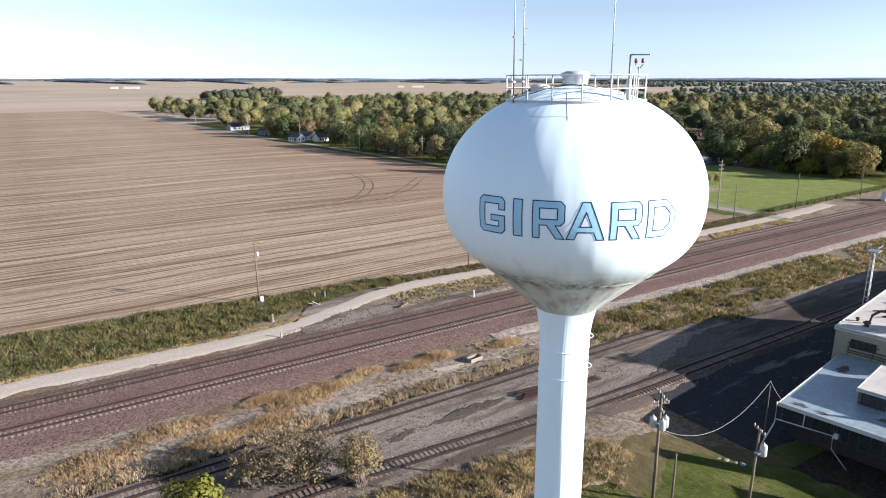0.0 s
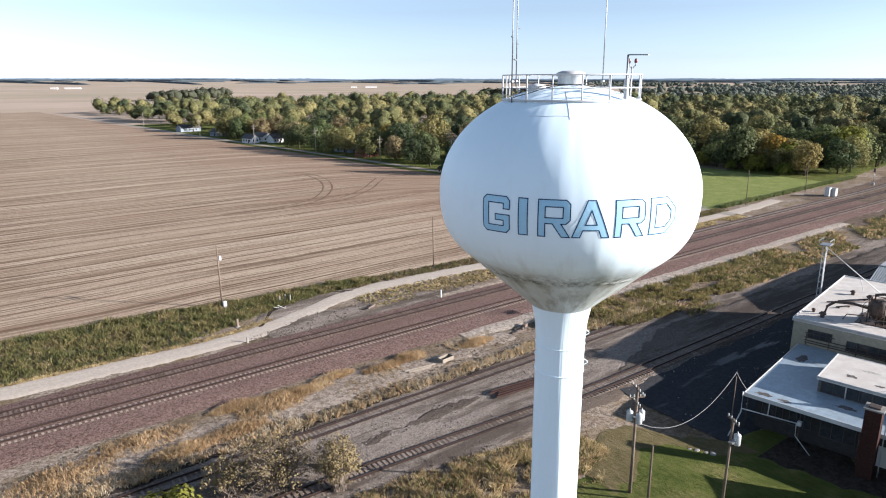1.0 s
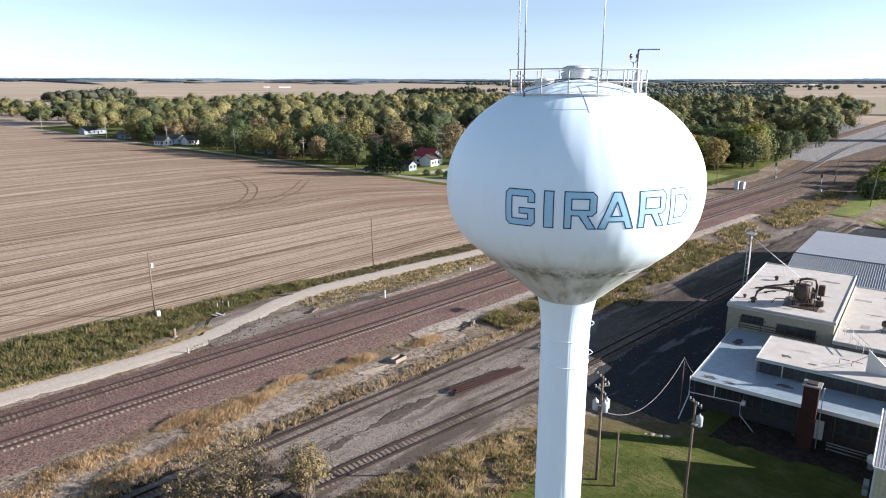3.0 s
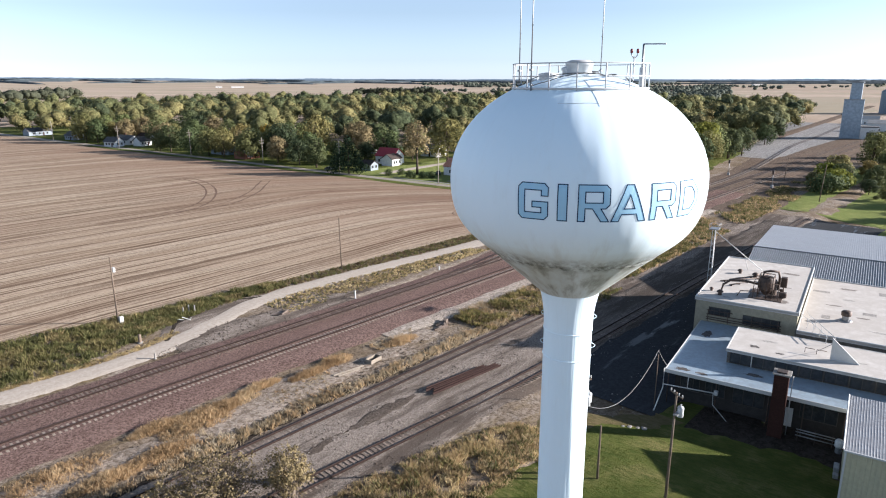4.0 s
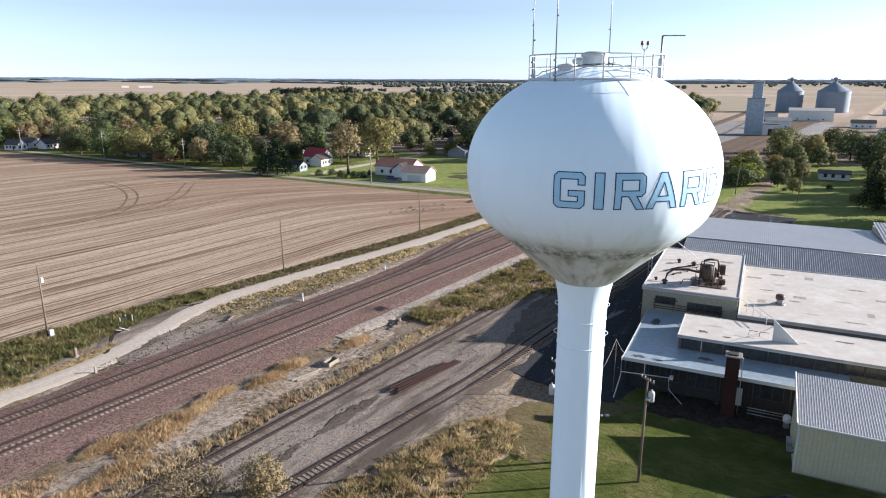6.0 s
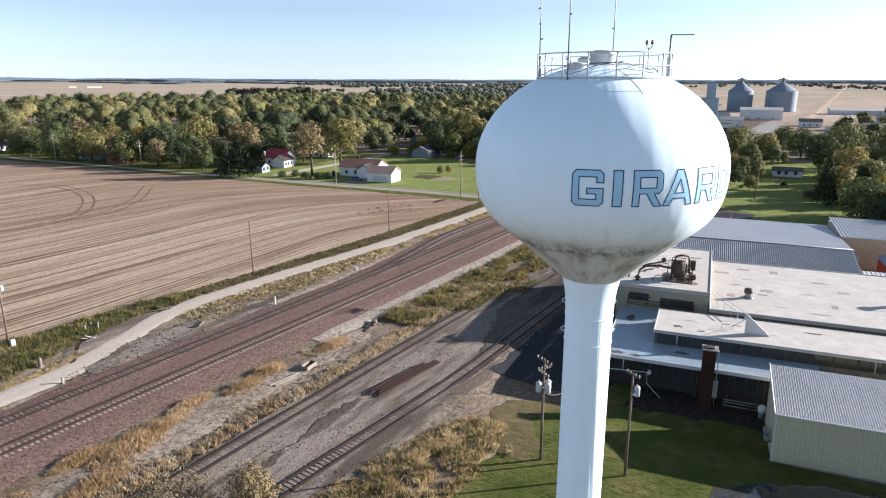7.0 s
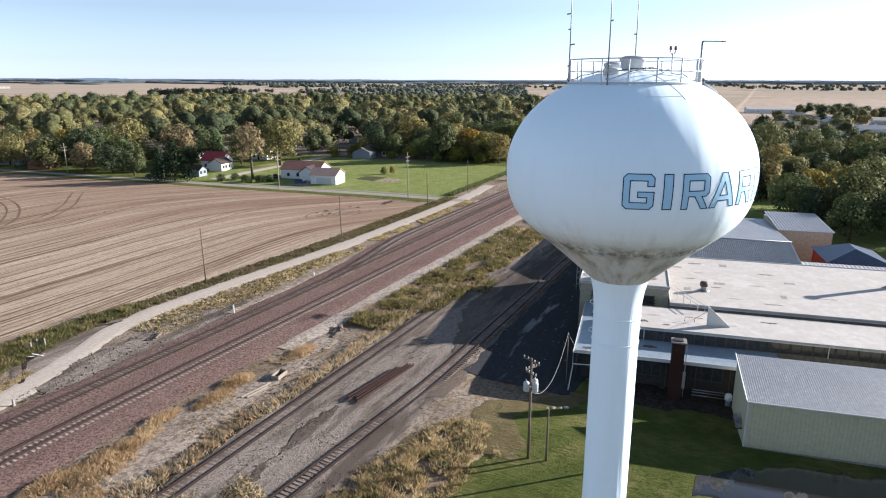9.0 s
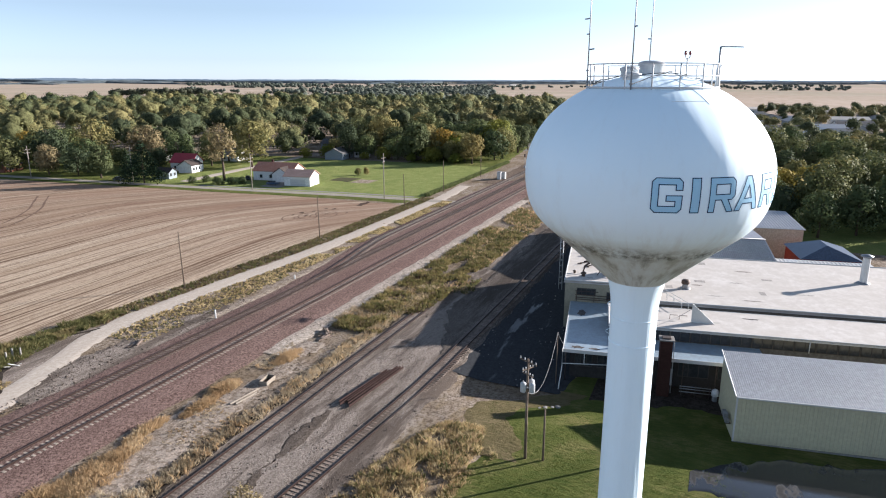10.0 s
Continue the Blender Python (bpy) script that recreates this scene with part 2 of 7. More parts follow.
def tank_material():
    """White tank paint, with green-black grime round the bottom of the bulb and run-off streaks."""
    m, nt, b = nodes_of("white_tank_paint")
    v = place(nt, local=True)
    sep = nt.nodes.new("ShaderNodeSeparateXYZ")
    nt.links.new(v, sep.inputs[0])
    ang = calc(nt, "ARCTAN2", sep.outputs[1], sep.outputs[0])
    cmb = nt.nodes.new("ShaderNodeCombineXYZ")
    nt.links.new(calc(nt, "MULTIPLY", ang, 5.0), cmb.inputs[0])
    nt.links.new(calc(nt, "MULTIPLY", sep.outputs[2], 0.28), cmb.inputs[1])
    streak = tex_noise(nt, cmb.outputs[0], 1.6, 6, 0.7)
    wide = nt.nodes.new("ShaderNodeCombineXYZ")
    nt.links.new(calc(nt, "MULTIPLY", ang, 2.6), wide.inputs[0])
    nt.links.new(calc(nt, "MULTIPLY", sep.outputs[2], 0.5), wide.inputs[1])
    runs = tex_noise(nt, wide.outputs[0], 1.6, 5, 0.65)
    n1, n2 = tex_noise(nt, v, 0.35, 5), tex_noise(nt, v, 2.6, 6, 0.7)
    col = mix(nt, ramp(nt, n1, [(0.35, (0,)), (0.65, (1,))]), (0.79, 0.925, 1.0), (0.77, 0.915, 0.99))
    col = mix(nt, ramp(nt, streak, [(0.54, (0,)), (0.72, (0.12,))]), col, (0.55, 0.56, 0.55))

    def zone(z0, z1, z2, z3):
        """1 between z1 and z2, falling to 0 at z0 and z3."""
        up, dn = nt.nodes.new("ShaderNodeMapRange"), nt.nodes.new("ShaderNodeMapRange")
        up.inputs["From Min"].default_value, up.inputs["From Max"].default_value = z0, z1
        dn.inputs["From Min"].default_value, dn.inputs["From Max"].default_value = z3, z2
        nt.links.new(sep.outputs[2], up.inputs["Value"])
        nt.links.new(sep.outputs[2], dn.inputs["Value"])
        return calc(nt, "MULTIPLY", up.outputs[0], dn.outputs[0])

    film = zone(27.19, 27.24, 29.3, 30.3)
    col = mix(nt, calc(nt, "MULTIPLY", film, ramp(nt, runs, [(0.28, (0.5,)), (0.6, (0.9,))])), col, (0.43, 0.43, 0.385))
    col = mix(nt, calc(nt, "MULTIPLY", zone(27.19, 27.24, 29.1, 29.9), ramp(nt, runs, [(0.5, (0,)), (0.66, (0.55,))])), col, (0.1, 0.1, 0.078))
    col = mix(nt, calc(nt, "MULTIPLY", zone(29.0, 29.24, 29.4, 29.95), ramp(nt, n2, [(0.40, (0,)), (0.62, (0.9,))])), col, (0.07, 0.07, 0.05))
    col = mix(nt, calc(nt, "MULTIPLY", zone(29.4, 29.8, 30.0, 31.4), ramp(nt, streak, [(0.45, (0,)), (0.7, (0.3,))])), col, (0.45, 0.44, 0.38))
    nt.links.new(col, b.inputs["Base Color"])
    b.inputs["Roughness"].default_value = 0.5
    plates = nt.nodes.new("ShaderNodeCombineXYZ")
    nt.links.new(calc(nt, "MULTIPLY", ang, 4.0), plates.inputs[0])
    nt.links.new(calc(nt, "MULTIPLY", sep.outputs[2], 0.12), plates.inputs[1])
    bump(nt, b, tex_noise(nt, plates.outputs[0], 1.0, 2, 0.4), 0.14, 0.5)
    return m


def wet_material(name, c1, c2, streak, cut, gloss):
    """Dark ground with patches of standing water."""
    m, nt, b = nodes_of(name)
    v = place(nt)
    n1, n2 = tex_noise(nt, place(nt, streak), 0.22 if streak[0] > 0.3 else 1.0, 5, 0.65), tex_noise(nt, v, 2.5, 6, 0.75)
    wet = ramp(nt, n1, [(cut, (0,)), (cut + 0.06, (1,))])
    col = mix(nt, ramp(nt, n2, [(0.4, (0.7,)), (0.6, (0,))]), c1, c2)
    nt.links.new(mix(nt, wet, col, tuple(x * 0.6 for x in c2)), b.inputs["Base Color"])
    nt.links.new(ramp(nt, wet, [(0.0, (0.85,)), (1.0, (gloss,))]), b.inputs["Roughness"])
    nt.links.new(ramp(nt, wet, [(0.0, (0.03,)), (1.0, (0.9 if gloss < 0.2 else 0.3,))]), b.inputs["Specular IOR Level"])
    bump(nt, b, n2, 0.2, 0.02)
    return m


M = {}
M["ground"] = ground_material()
M["field"] = field_material()
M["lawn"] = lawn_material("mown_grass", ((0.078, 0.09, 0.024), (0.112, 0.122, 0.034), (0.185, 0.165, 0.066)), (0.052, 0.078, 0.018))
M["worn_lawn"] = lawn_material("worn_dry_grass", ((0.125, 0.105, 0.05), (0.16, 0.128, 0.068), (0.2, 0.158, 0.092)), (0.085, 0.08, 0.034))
# Lawn tones lifted to paint the low sun's brightness into the grass.
M["sun_bright_grass"] = lawn_material("sun_brightened_grass", ((0.165, 0.196, 0.062), (0.205, 0.23, 0.075), (0.265, 0.268, 0.102)), (0.135, 0.172, 0.05))
M["tank"] = tank_material()
M["white_metal"] = plain("white_painted_steel", (0.541, 0.547, 0.547), 0.45)
M["ink"] = plain("dark_blue_outline", (0.004, 0.036, 0.115), 0.7)
M["letter"] = surface("sky_blue_lettering", (0.36, 0.61, 0.79), (0.375, 0.63, 0.81), 0.8, 6.0, 0.45, 0.03, c3=(0.35, 0.595, 0.775))
M["ballast"] = gravel("brown_crushed_stone", (0.165, 0.112, 0.096), (0.21, 0.147, 0.126), (0.05, 0.031, 0.027), 3.4, (0.15, 1, 1), 0.4)
M["cinder"] = gravel("grey_cinder_ballast", (0.29, 0.248, 0.212), (0.225, 0.192, 0.164), (0.098, 0.081, 0.068), 4.2, (0.3, 1, 1), 0.3, (0.0765, 0.0593, 0.0468))
# Cinder colours darkened to paint the shade over this part of the sidings.
M["shade_cinder"] = gravel("shade_dark_cinders", (0.165, 0.142, 0.122), (0.125, 0.107, 0.093), (0.06, 0.05, 0.043), 4.2, (0.3, 1, 1), 0.3, (0.055, 0.045, 0.038))
M["damp"] = gravel("damp_dark_cinders", (0.098, 0.08, 0.066), (0.13, 0.108, 0.09), (0.05, 0.04, 0.033), 3.0, (0.3, 1, 1), 0.4)
M["road"] = gravel("pale_limestone_gravel", (0.40, 0.35, 0.298), (0.445, 0.395, 0.338), (0.35, 0.303, 0.252), 1.8, (0.1, 1, 1), 0.8, None, 0.015, 0.12)
# Gravel toned nearly black, painting in the factory's shade; wet patches are its own.
M["yard"] = wet_material("shade_dark_wet_yard_gravel", (0.047, 0.049, 0.053), (0.026, 0.028, 0.031), (0.07, 0.42, 1), 0.57, 0.42)
M["pale_dirt"] = gravel("pale_bare_dirt", (0.29, 0.243, 0.196), (0.24, 0.198, 0.155), (0.155, 0.121, 0.088), 0.7, (0.3, 1, 1), 0.25)
M["pale_yard"] = gravel("grey_yard_stone", (0.235, 0.228, 0.222), (0.28, 0.27, 0.262), (0.14, 0.132, 0.125), 0.5, (0.2, 1, 1), 0.08)
M["brown_dirt"] = gravel("brown_rail_dirt", (0.136, 0.102, 0.077), (0.172, 0.136, 0.108), (0.0801, 0.0585, 0.0431), 0.9, (0.2, 1, 1), 0.3)
M["white_dirt"] = gravel("bleached_bare_dirt", (0.25, 0.208, 0.168), (0.335, 0.288, 0.243), (0.14, 0.108, 0.08), 1.3, (0.16, 1, 1), 0.35)
M["lane_dirt"] = gravel("bleached_lane_dirt", (0.33, 0.285, 0.24), (0.39, 0.345, 0.295), (0.20, 0.165, 0.13), 1.3, (0.16, 1, 1), 0.35)
M["street"] = surface("pale_worn_asphalt", (0.30, 0.268, 0.225), (0.36, 0.325, 0.275), 0.3, 5.0, 0.85, 0.3)
M["concrete"] = surface("weathered_concrete", (0.275, 0.262, 0.243), (0.223, 0.213, 0.196), 0.5, 5.0, 0.85, 0.2)
M["tie_wood"] = surface("creosoted_wood", (0.185, 0.145, 0.12), (0.29, 0.235, 0.195), 1.0, 9.0, 0.9, 0.3, random_tint=0.6)
M["tie_concrete"] = surface("pale_concrete_tie", (0.39, 0.335, 0.28), (0.33, 0.28, 0.23), 1.0, 9.0, 0.85, 0.2, random_tint=0.25)
M["rail"] = surface("rusty_rail_steel", (0.03, 0.0185, 0.015), (0.044, 0.028, 0.022), 0.8, 8.0, 0.75, 0.2, 0.05)
M["rail_head"] = surface("worn_rail_head", (0.075, 0.052, 0.044), (0.058, 0.041, 0.035), 0.6, 8.0, 0.5, 0.05, 0.15)
M["dark_rust"] = surface("dark_red_rust", (0.04, 0.023, 0.02), (0.066, 0.038, 0.032), 0.8, 8.0, 0.8, 0.2)
M["pole_wood"] = surface("grey_brown_pole_wood", (0.154, 0.115, 0.0847), (0.208, 0.166, 0.131), 0.8, 7.0, 0.85, 0.3, stretch=(1, 1, 0.2))
M["twig"] = surface("grey_brown_twigs", (0.22, 0.175, 0.135), (0.28, 0.23, 0.185), 0.8, 7.0, 0.9, 0.2)
M["galv"] = surface("galvanised_steel", (0.323, 0.331, 0.339), (0.262, 0.269, 0.277), 0.9, 8.0, 0.45, 0.08, 0.6)
M["dark_metal"] = surface("rusty_dark_machinery", (0.0655, 0.0501, 0.0423), (0.123, 0.077, 0.0539), 0.9, 5.0, 0.6, 0.2, 0.4)
M["white_roof"] = surface("white_roof_coating", (0.55, 0.52, 0.485), (0.48, 0.445, 0.405), 0.16, 0.8, 0.7, 0.12, c3=(0.43, 0.395, 0.355))
M["low_roof"] = surface("pale_low_roof_membrane", (0.308, 0.385, 0.447), (0.231, 0.293, 0.347), 0.15, 1.2, 0.3, 0.1, c3=(0.208, 0.239, 0.269))
M["beige_wall"] = surface("beige_painted_block", (0.327, 0.307, 0.229), (0.288, 0.268, 0.203), 0.25, 2.2, 0.85, 0.2, c3=(0.236, 0.216, 0.163))
M["grey_wall"] = surface("grey_stained_block", (0.167, 0.159, 0.145), (0.127, 0.122, 0.11), 0.3, 2.0, 0.9, 0.25, c3=(0.0809, 0.0751, 0.0665))
M["tan_wall"] = surface("tan_siding", (0.55, 0.462, 0.345), (0.50, 0.42, 0.315), 0.3, 3.0, 0.8, 0.15)
M["garden_soil"] = surface("planted_garden_soil", (0.058, 0.066, 0.024), (0.115, 0.088, 0.05), 0.9, 2.0, 0.95, 0.3)
M["brick"] = surface("dark_red_brick", (0.0447, 0.0208, 0.0169), (0.0616, 0.0293, 0.0231), 0.8, 6.0, 0.9, 0.3, random_tint=0.5)
M["glass"] = surface("dark_window_glass", (0.035, 0.04, 0.045), (0.06, 0.06, 0.06), 0.4, 2.0, 0.12, 0.02)
M["frame_white"] = plain("white_window_frame", (0.554, 0.554, 0.539), 0.5)
# Mud colour, deepened to double as shade before the front wing.
M["mud"] = gravel("dark_mud_and_shade", (0.036, 0.03, 0.025), (0.05, 0.042, 0.036), (0.022, 0.018, 0.015), 1.2, (0.3, 1, 1), 0.3)
M["lawn_blade"] = leafy("lawn_grass_blades", [(0.0, (0.0589, 0.0886, 0.0196)), (0.6, (0.0916, 0.118, 0.0294)), (1.0, (0.144, 0.144, 0.0524))], 0.35)
M["wet"] = wet_material("wet_dark_concrete", (0.05, 0.05, 0.05), (0.028, 0.028, 0.029), (0.5, 1, 1), 0.38, 0.1)
M["bark"] = surface("grey_brown_bark", (0.1, 0.077, 0.0577), (0.139, 0.112, 0.0886), 0.8, 5.0, 0.95, 0.4)
AUTUMN = [(0.0, (0.055, 0.073, 0.04)), (0.25, (0.098, 0.114, 0.05)), (0.5, (0.152, 0.154, 0.062)), (0.75, (0.21, 0.19, 0.075)), (0.93, (0.26, 0.20, 0.075)), (1.0, (0.29, 0.165, 0.06))]
M["leaf"] = leafy("autumn_leaves", AUTUMN, 0.3)
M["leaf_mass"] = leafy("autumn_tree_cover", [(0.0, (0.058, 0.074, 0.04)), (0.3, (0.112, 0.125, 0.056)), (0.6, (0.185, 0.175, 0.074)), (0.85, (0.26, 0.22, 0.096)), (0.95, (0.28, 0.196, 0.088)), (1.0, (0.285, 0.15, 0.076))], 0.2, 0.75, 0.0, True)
M["leaf_dark"] = leafy("dark_green_leaves", [(0.0, (0.062, 0.085, 0.04)), (0.5, (0.104, 0.128, 0.052)), (1.0, (0.16, 0.178, 0.066))], 0.25)
M["leaf_gold"] = leafy("yellow_orange_leaves", [(0.0, (0.207, 0.187, 0.0444)), (0.5, (0.296, 0.207, 0.0444)), (1.0, (0.325, 0.152, 0.0394))], 0.3)
M["leaf_red"] = leafy("dull_red_leaves", [(0.0, (0.108, 0.0423, 0.0231)), (1.0, (0.185, 0.0462, 0.027))], 0.3)
M["needle"] = leafy("conifer_needles", [(0.0, (0.00924, 0.02, 0.0108)), (1.0, (0.0231, 0.0385, 0.0185))], 0.1)
M["leaf_lime"] = leafy("yellow_green_leaves", [(0.0, (0.133, 0.155, 0.0286)), (1.0, (0.211, 0.199, 0.0406))], 0.35)
M["leaf_brown"] = leafy("thin_olive_brown_leaves", [(0.0, (0.175, 0.14, 0.075)), (0.5, (0.255, 0.205, 0.108)), (1.0, (0.33, 0.275, 0.14))], 0.3)
M["weed"] = leafy("green_weeds", [(0.0, (0.092, 0.096, 0.04)), (0.4, (0.128, 0.126, 0.05)), (0.7, (0.17, 0.15, 0.064)), (0.9, (0.22, 0.178, 0.088)), (1.0, (0.27, 0.21, 0.115))], 0.35, 0.75, 2.2)
M["straw"] = leafy("dry_golden_grass", [(0.0, (0.28, 0.215, 0.11)), (0.4, (0.41, 0.325, 0.165)), (0.75, (0.54, 0.435, 0.24)), (1.0, (0.62, 0.52, 0.32))], 0.5, 0.75, 1.6)
M["strip_weed"] = leafy("olive_gold_weeds", [(0.0, (0.105, 0.104, 0.04)), (0.4, (0.17, 0.152, 0.058)), (0.7, (0.26, 0.215, 0.088)), (1.0, (0.36, 0.285, 0.14))], 0.35, 0.75, 0.9)
M["dead_stalk"] = leafy("dark_dead_stalks", [(0.0, (0.09, 0.064, 0.04)), (0.5, (0.15, 0.11, 0.066)), (1.0, (0.25, 0.195, 0.11))], 0.3, 0.75, 3.0)
M["brush"] = leafy("rusty_brown_brush", [(0.0, (0.34, 0.235, 0.13)), (0.5, (0.45, 0.325, 0.185)), (1.0, (0.54, 0.42, 0.26))], 0.45, 0.75, 4.0)
# The blue-grey cast is distance haze painted into the foliage colour.
M["hazy_far_leaf"] = surface("far_haze_foliage", (0.07, 0.088, 0.1), (0.088, 0.105, 0.112), 0.01, 0.08, 0.95, 0.0)
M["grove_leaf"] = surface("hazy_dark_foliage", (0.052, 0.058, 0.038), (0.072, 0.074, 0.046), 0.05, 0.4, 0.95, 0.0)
# Paler blue-green, again with haze mixed into the colour.
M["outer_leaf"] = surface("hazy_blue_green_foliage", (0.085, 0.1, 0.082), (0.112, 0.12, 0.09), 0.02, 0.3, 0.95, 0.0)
M["old_plank"] = surface("sun_bleached_plank", (0.277, 0.242, 0.197), (0.231, 0.197, 0.156), 0.6, 6.0, 0.9, 0.3)
M["pale_straw"] = leafy("bleached_grey_grass", [(0.0, (0.27, 0.22, 0.14)), (0.4, (0.38, 0.31, 0.205)), (0.75, (0.48, 0.40, 0.28)), (1.0, (0.57, 0.50, 0.37))], 0.5, 0.75, 3.0)
M["field_mud"] = wet_material("wet_field_mud", (0.085, 0.058, 0.043), (0.045, 0.031, 0.024), (0.5, 1, 1), 0.60, 0.2)


# ---- mesh helpers ----
def smooth(a, b, x):
    t = min(1.0, max(0.0, (x - a) / (b - a)))
    return t * t * (3 - 2 * t)


def lerp_table(table, x):
    """Piecewise linear value at x in a table of (x, value)."""
    if x <= table[0][0]:
        return table[0][1]
    for (x0, v0), (x1, v1) in zip(table, table[1:]):
        if x <= x1:
            return v0 + (v1 - v0) * (x - x0) / (x1 - x0)
    return table[-1][1]


SLOPE = [(42, 1.0), (50, 0.5), (60, 0.2), (72, 0.0)]


RISE = [(-5, 20), (25, 23), (45, 29), (61, 34), (75, 44), (100, 46)]


def rise_at(x, y):
    """How far the land has risen at the horizon, by direction."""
    return lerp_table(RISE, math.degrees(math.atan2(y - 60, x - 50)))


def gz(x, y):
    """Height of the ground."""
    z = lerp_table(SLOPE, y)
    if y < 50:
        z -= 1.25 * smooth(46, 60, x) * smooth(50, 42, y)
    r = math.hypot(x - 50, y - 60)
    return z + (rise_at(x, y) * smooth(1300, 4600, r) if r > 1300 else 0)


def rough_edge(u, seed, amount):
    return amount * (noise.noise((u * 0.23, seed * 7.1, 0.3)) + 0.6 * noise.noise((u * 0.9, seed * 3.3, 1.7)) + 0.45 * noise.noise((u * 2.3, seed * 5.7, 8.1)))


def mesh_of(name, verts, faces, material, flat=True):
    me = bpy.data.meshes.new(name)
    me.from_pydata(verts, [], faces)
    me.materials.append(material)
    if not flat:
        me.polygons.foreach_set("use_smooth", [True] * len(me.polygons))
    me.update()
    return me


def part(name, bm, material, parent, label=""):
    """Links a bmesh (or a ready mesh) as one mesh object under a thing or a part."""
    if isinstance(bm, bpy.types.Mesh):
        me = bm
    else:
        me = bpy.data.meshes.new(name)
        bm.to_mesh(me)
        bm.free()
    if not me.materials:
        me.materials.append(material)
    ob = new(name, me)
    ob.parent = parent
    if label:
        ob["label"] = label
    return ob


def thing(name, at, label, category, group="", kind="", turn=0.0):
    e = new(name)
    e.empty_display_size = 0.3
    e.matrix_basis = pose(at[0], at[1], at[2], 0, 0, turn)
    return tagged(e, label, category, group, kind)


def box(x0, x1, y0, y1, z0, z1, bevel=0.0, bm=None):
    bm = bm or bmesh.new()
    vs = [bm.verts.new(p) for p in ((x0, y0, z0), (x1, y0, z0), (x1, y1, z0), (x0, y1, z0), (x0, y0, z1), (x1, y0, z1), (x1, y1, z1), (x0, y1, z1))]
    fs = [bm.faces.new([vs[i] for i in f]) for f in ((3, 2, 1, 0), (4, 5, 6, 7), (0, 1, 5, 4), (1, 2, 6, 5), (2, 3, 7, 6), (3, 0, 4, 7))]
    if bevel:
        es = {e for f in fs for e in f.edges}
        bmesh.ops.bevel(bm, geom=list(es), offset=bevel, segments=1, affect="EDGES")
    return bm


def lathe(profile, steps=24, bm=None, at=(0, 0, 0), smooth_it=True):
    """A turned body from (radius, height) pairs, from bottom to top."""
    bm = bm or bmesh.new()
    rings = []
    for r, z in profile:
        if r < 1e-5:
            rings.append([bm.verts.new((at[0], at[1], at[2] + z))])
        else:
            rings.append([bm.verts.new((at[0] + r * math.cos(2 * math.pi * k / steps), at[1] + r * math.sin(2 * math.pi * k / steps), at[2] + z)) for k in range(steps)])
    for a, b in zip(rings, rings[1:]):
        for k in range(steps):
            j = (k + 1) % steps
            if len(a) == 1 and len(b) == 1:
                continue
            if len(a) == 1:
                f = bm.faces.new((a[0], b[j], b[k]))
            elif len(b) == 1:
                f = bm.faces.new((a[k], a[j], b[0]))
            else:
                f = bm.faces.new((a[k], a[j], b[j], b[k]))
            f.smooth = smooth_it
    return bm


def tube(pts, r, sides=6, bm=None, r_end=None, closed=False):
    """A round bar along a line of points."""
    bm = bm or bmesh.new()
    pts = [Vector(p) for p in pts]
    n = len(pts)
    rings = []
    for i, p in enumerate(pts):
        if closed:
            d = pts[(i + 1) % n] - pts[i - 1]
        else:
            d = pts[min(i + 1, n - 1)] - pts[max(i - 1, 0)]
        d.normalize()
        up = Vector((0, 0, 1)) if abs(d.z) < 0.9 else Vector((1, 0, 0))
        a = d.cross(up).normalized()
        b = a.cross(d)
        rr = r if r_end is None else r + (r_end - r) * i / max(1, n - 1)
        rings.append([bm.verts.new(p + rr * (math.cos(2 * math.pi * k / sides) * a + math.sin(2 * math.pi * k / sides) * b)) for k in range(sides)])
    pairs = list(zip(rings, rings[1:])) + ([(rings[-1], rings[0])] if closed else [])
    for a, b in pairs:
        for k in range(sides):
            f = bm.faces.new((a[k], a[(k + 1) % sides], b[(k + 1) % sides], b[k]))
            f.smooth = sides > 5
    if not closed:
        bm.faces.new(rings[0][::-1])
        bm.faces.new(rings[-1])
    return bm


def sheet(name, material, us, lo, hi, dz, label, category, rows=6, along="x", ragged=0.4, seed=1, profile=None, step_ground=True, rim=0.6):
    """A layer on the ground between two edges, both given along one axis; its rim sinks into the ground."""
    verts, faces = [], []
    m = rows + 3
    for u in us:
        a, b = lo(u) + rough_edge(u, seed, ragged), hi(u) + rough_edge(u, seed + 5, ragged)
        for j in range(m):
            if j == 0:
                w, h = a - rim, -0.06
            elif j == m - 1:
                w, h = b + rim, -0.06
            else:
                k = (j - 1) / rows
                w, h = a + (b - a) * k, dz + (profile(k) if profile else 0)
            x, y = (u, w) if along == "x" else (w, u)
            verts.append((x, y, (gz(x, y) if step_ground else 0) + h))
    for i in range(len(us) - 1):
        for j in range(m - 1):
            p = i * m + j
            q = (p, p + m, p + m + 1, p + 1)
            faces.append(q if along == "x" else q[::-1])
    ob = new(name, mesh_of(name, verts, faces, material, False))
    return tagged(ob, label, category, kind="structure")


def span(a, b, step):
    n = max(1, int(round((b - a) / step)))
    return [a + (b - a) * i / n for i in range(n + 1)]


# ---- ground ----
def axis_steps(lo, hi, step, limit):
    out = span(lo, hi, step)
    d, x = step, hi
    while x < limit:
        d *= 1.16
        x += d
        out.append(min(x, limit))
    d, x = step, lo
    while x > -limit:
        d *= 1.16
        x -= d
        out.insert(0, max(x, -limit))
    return out


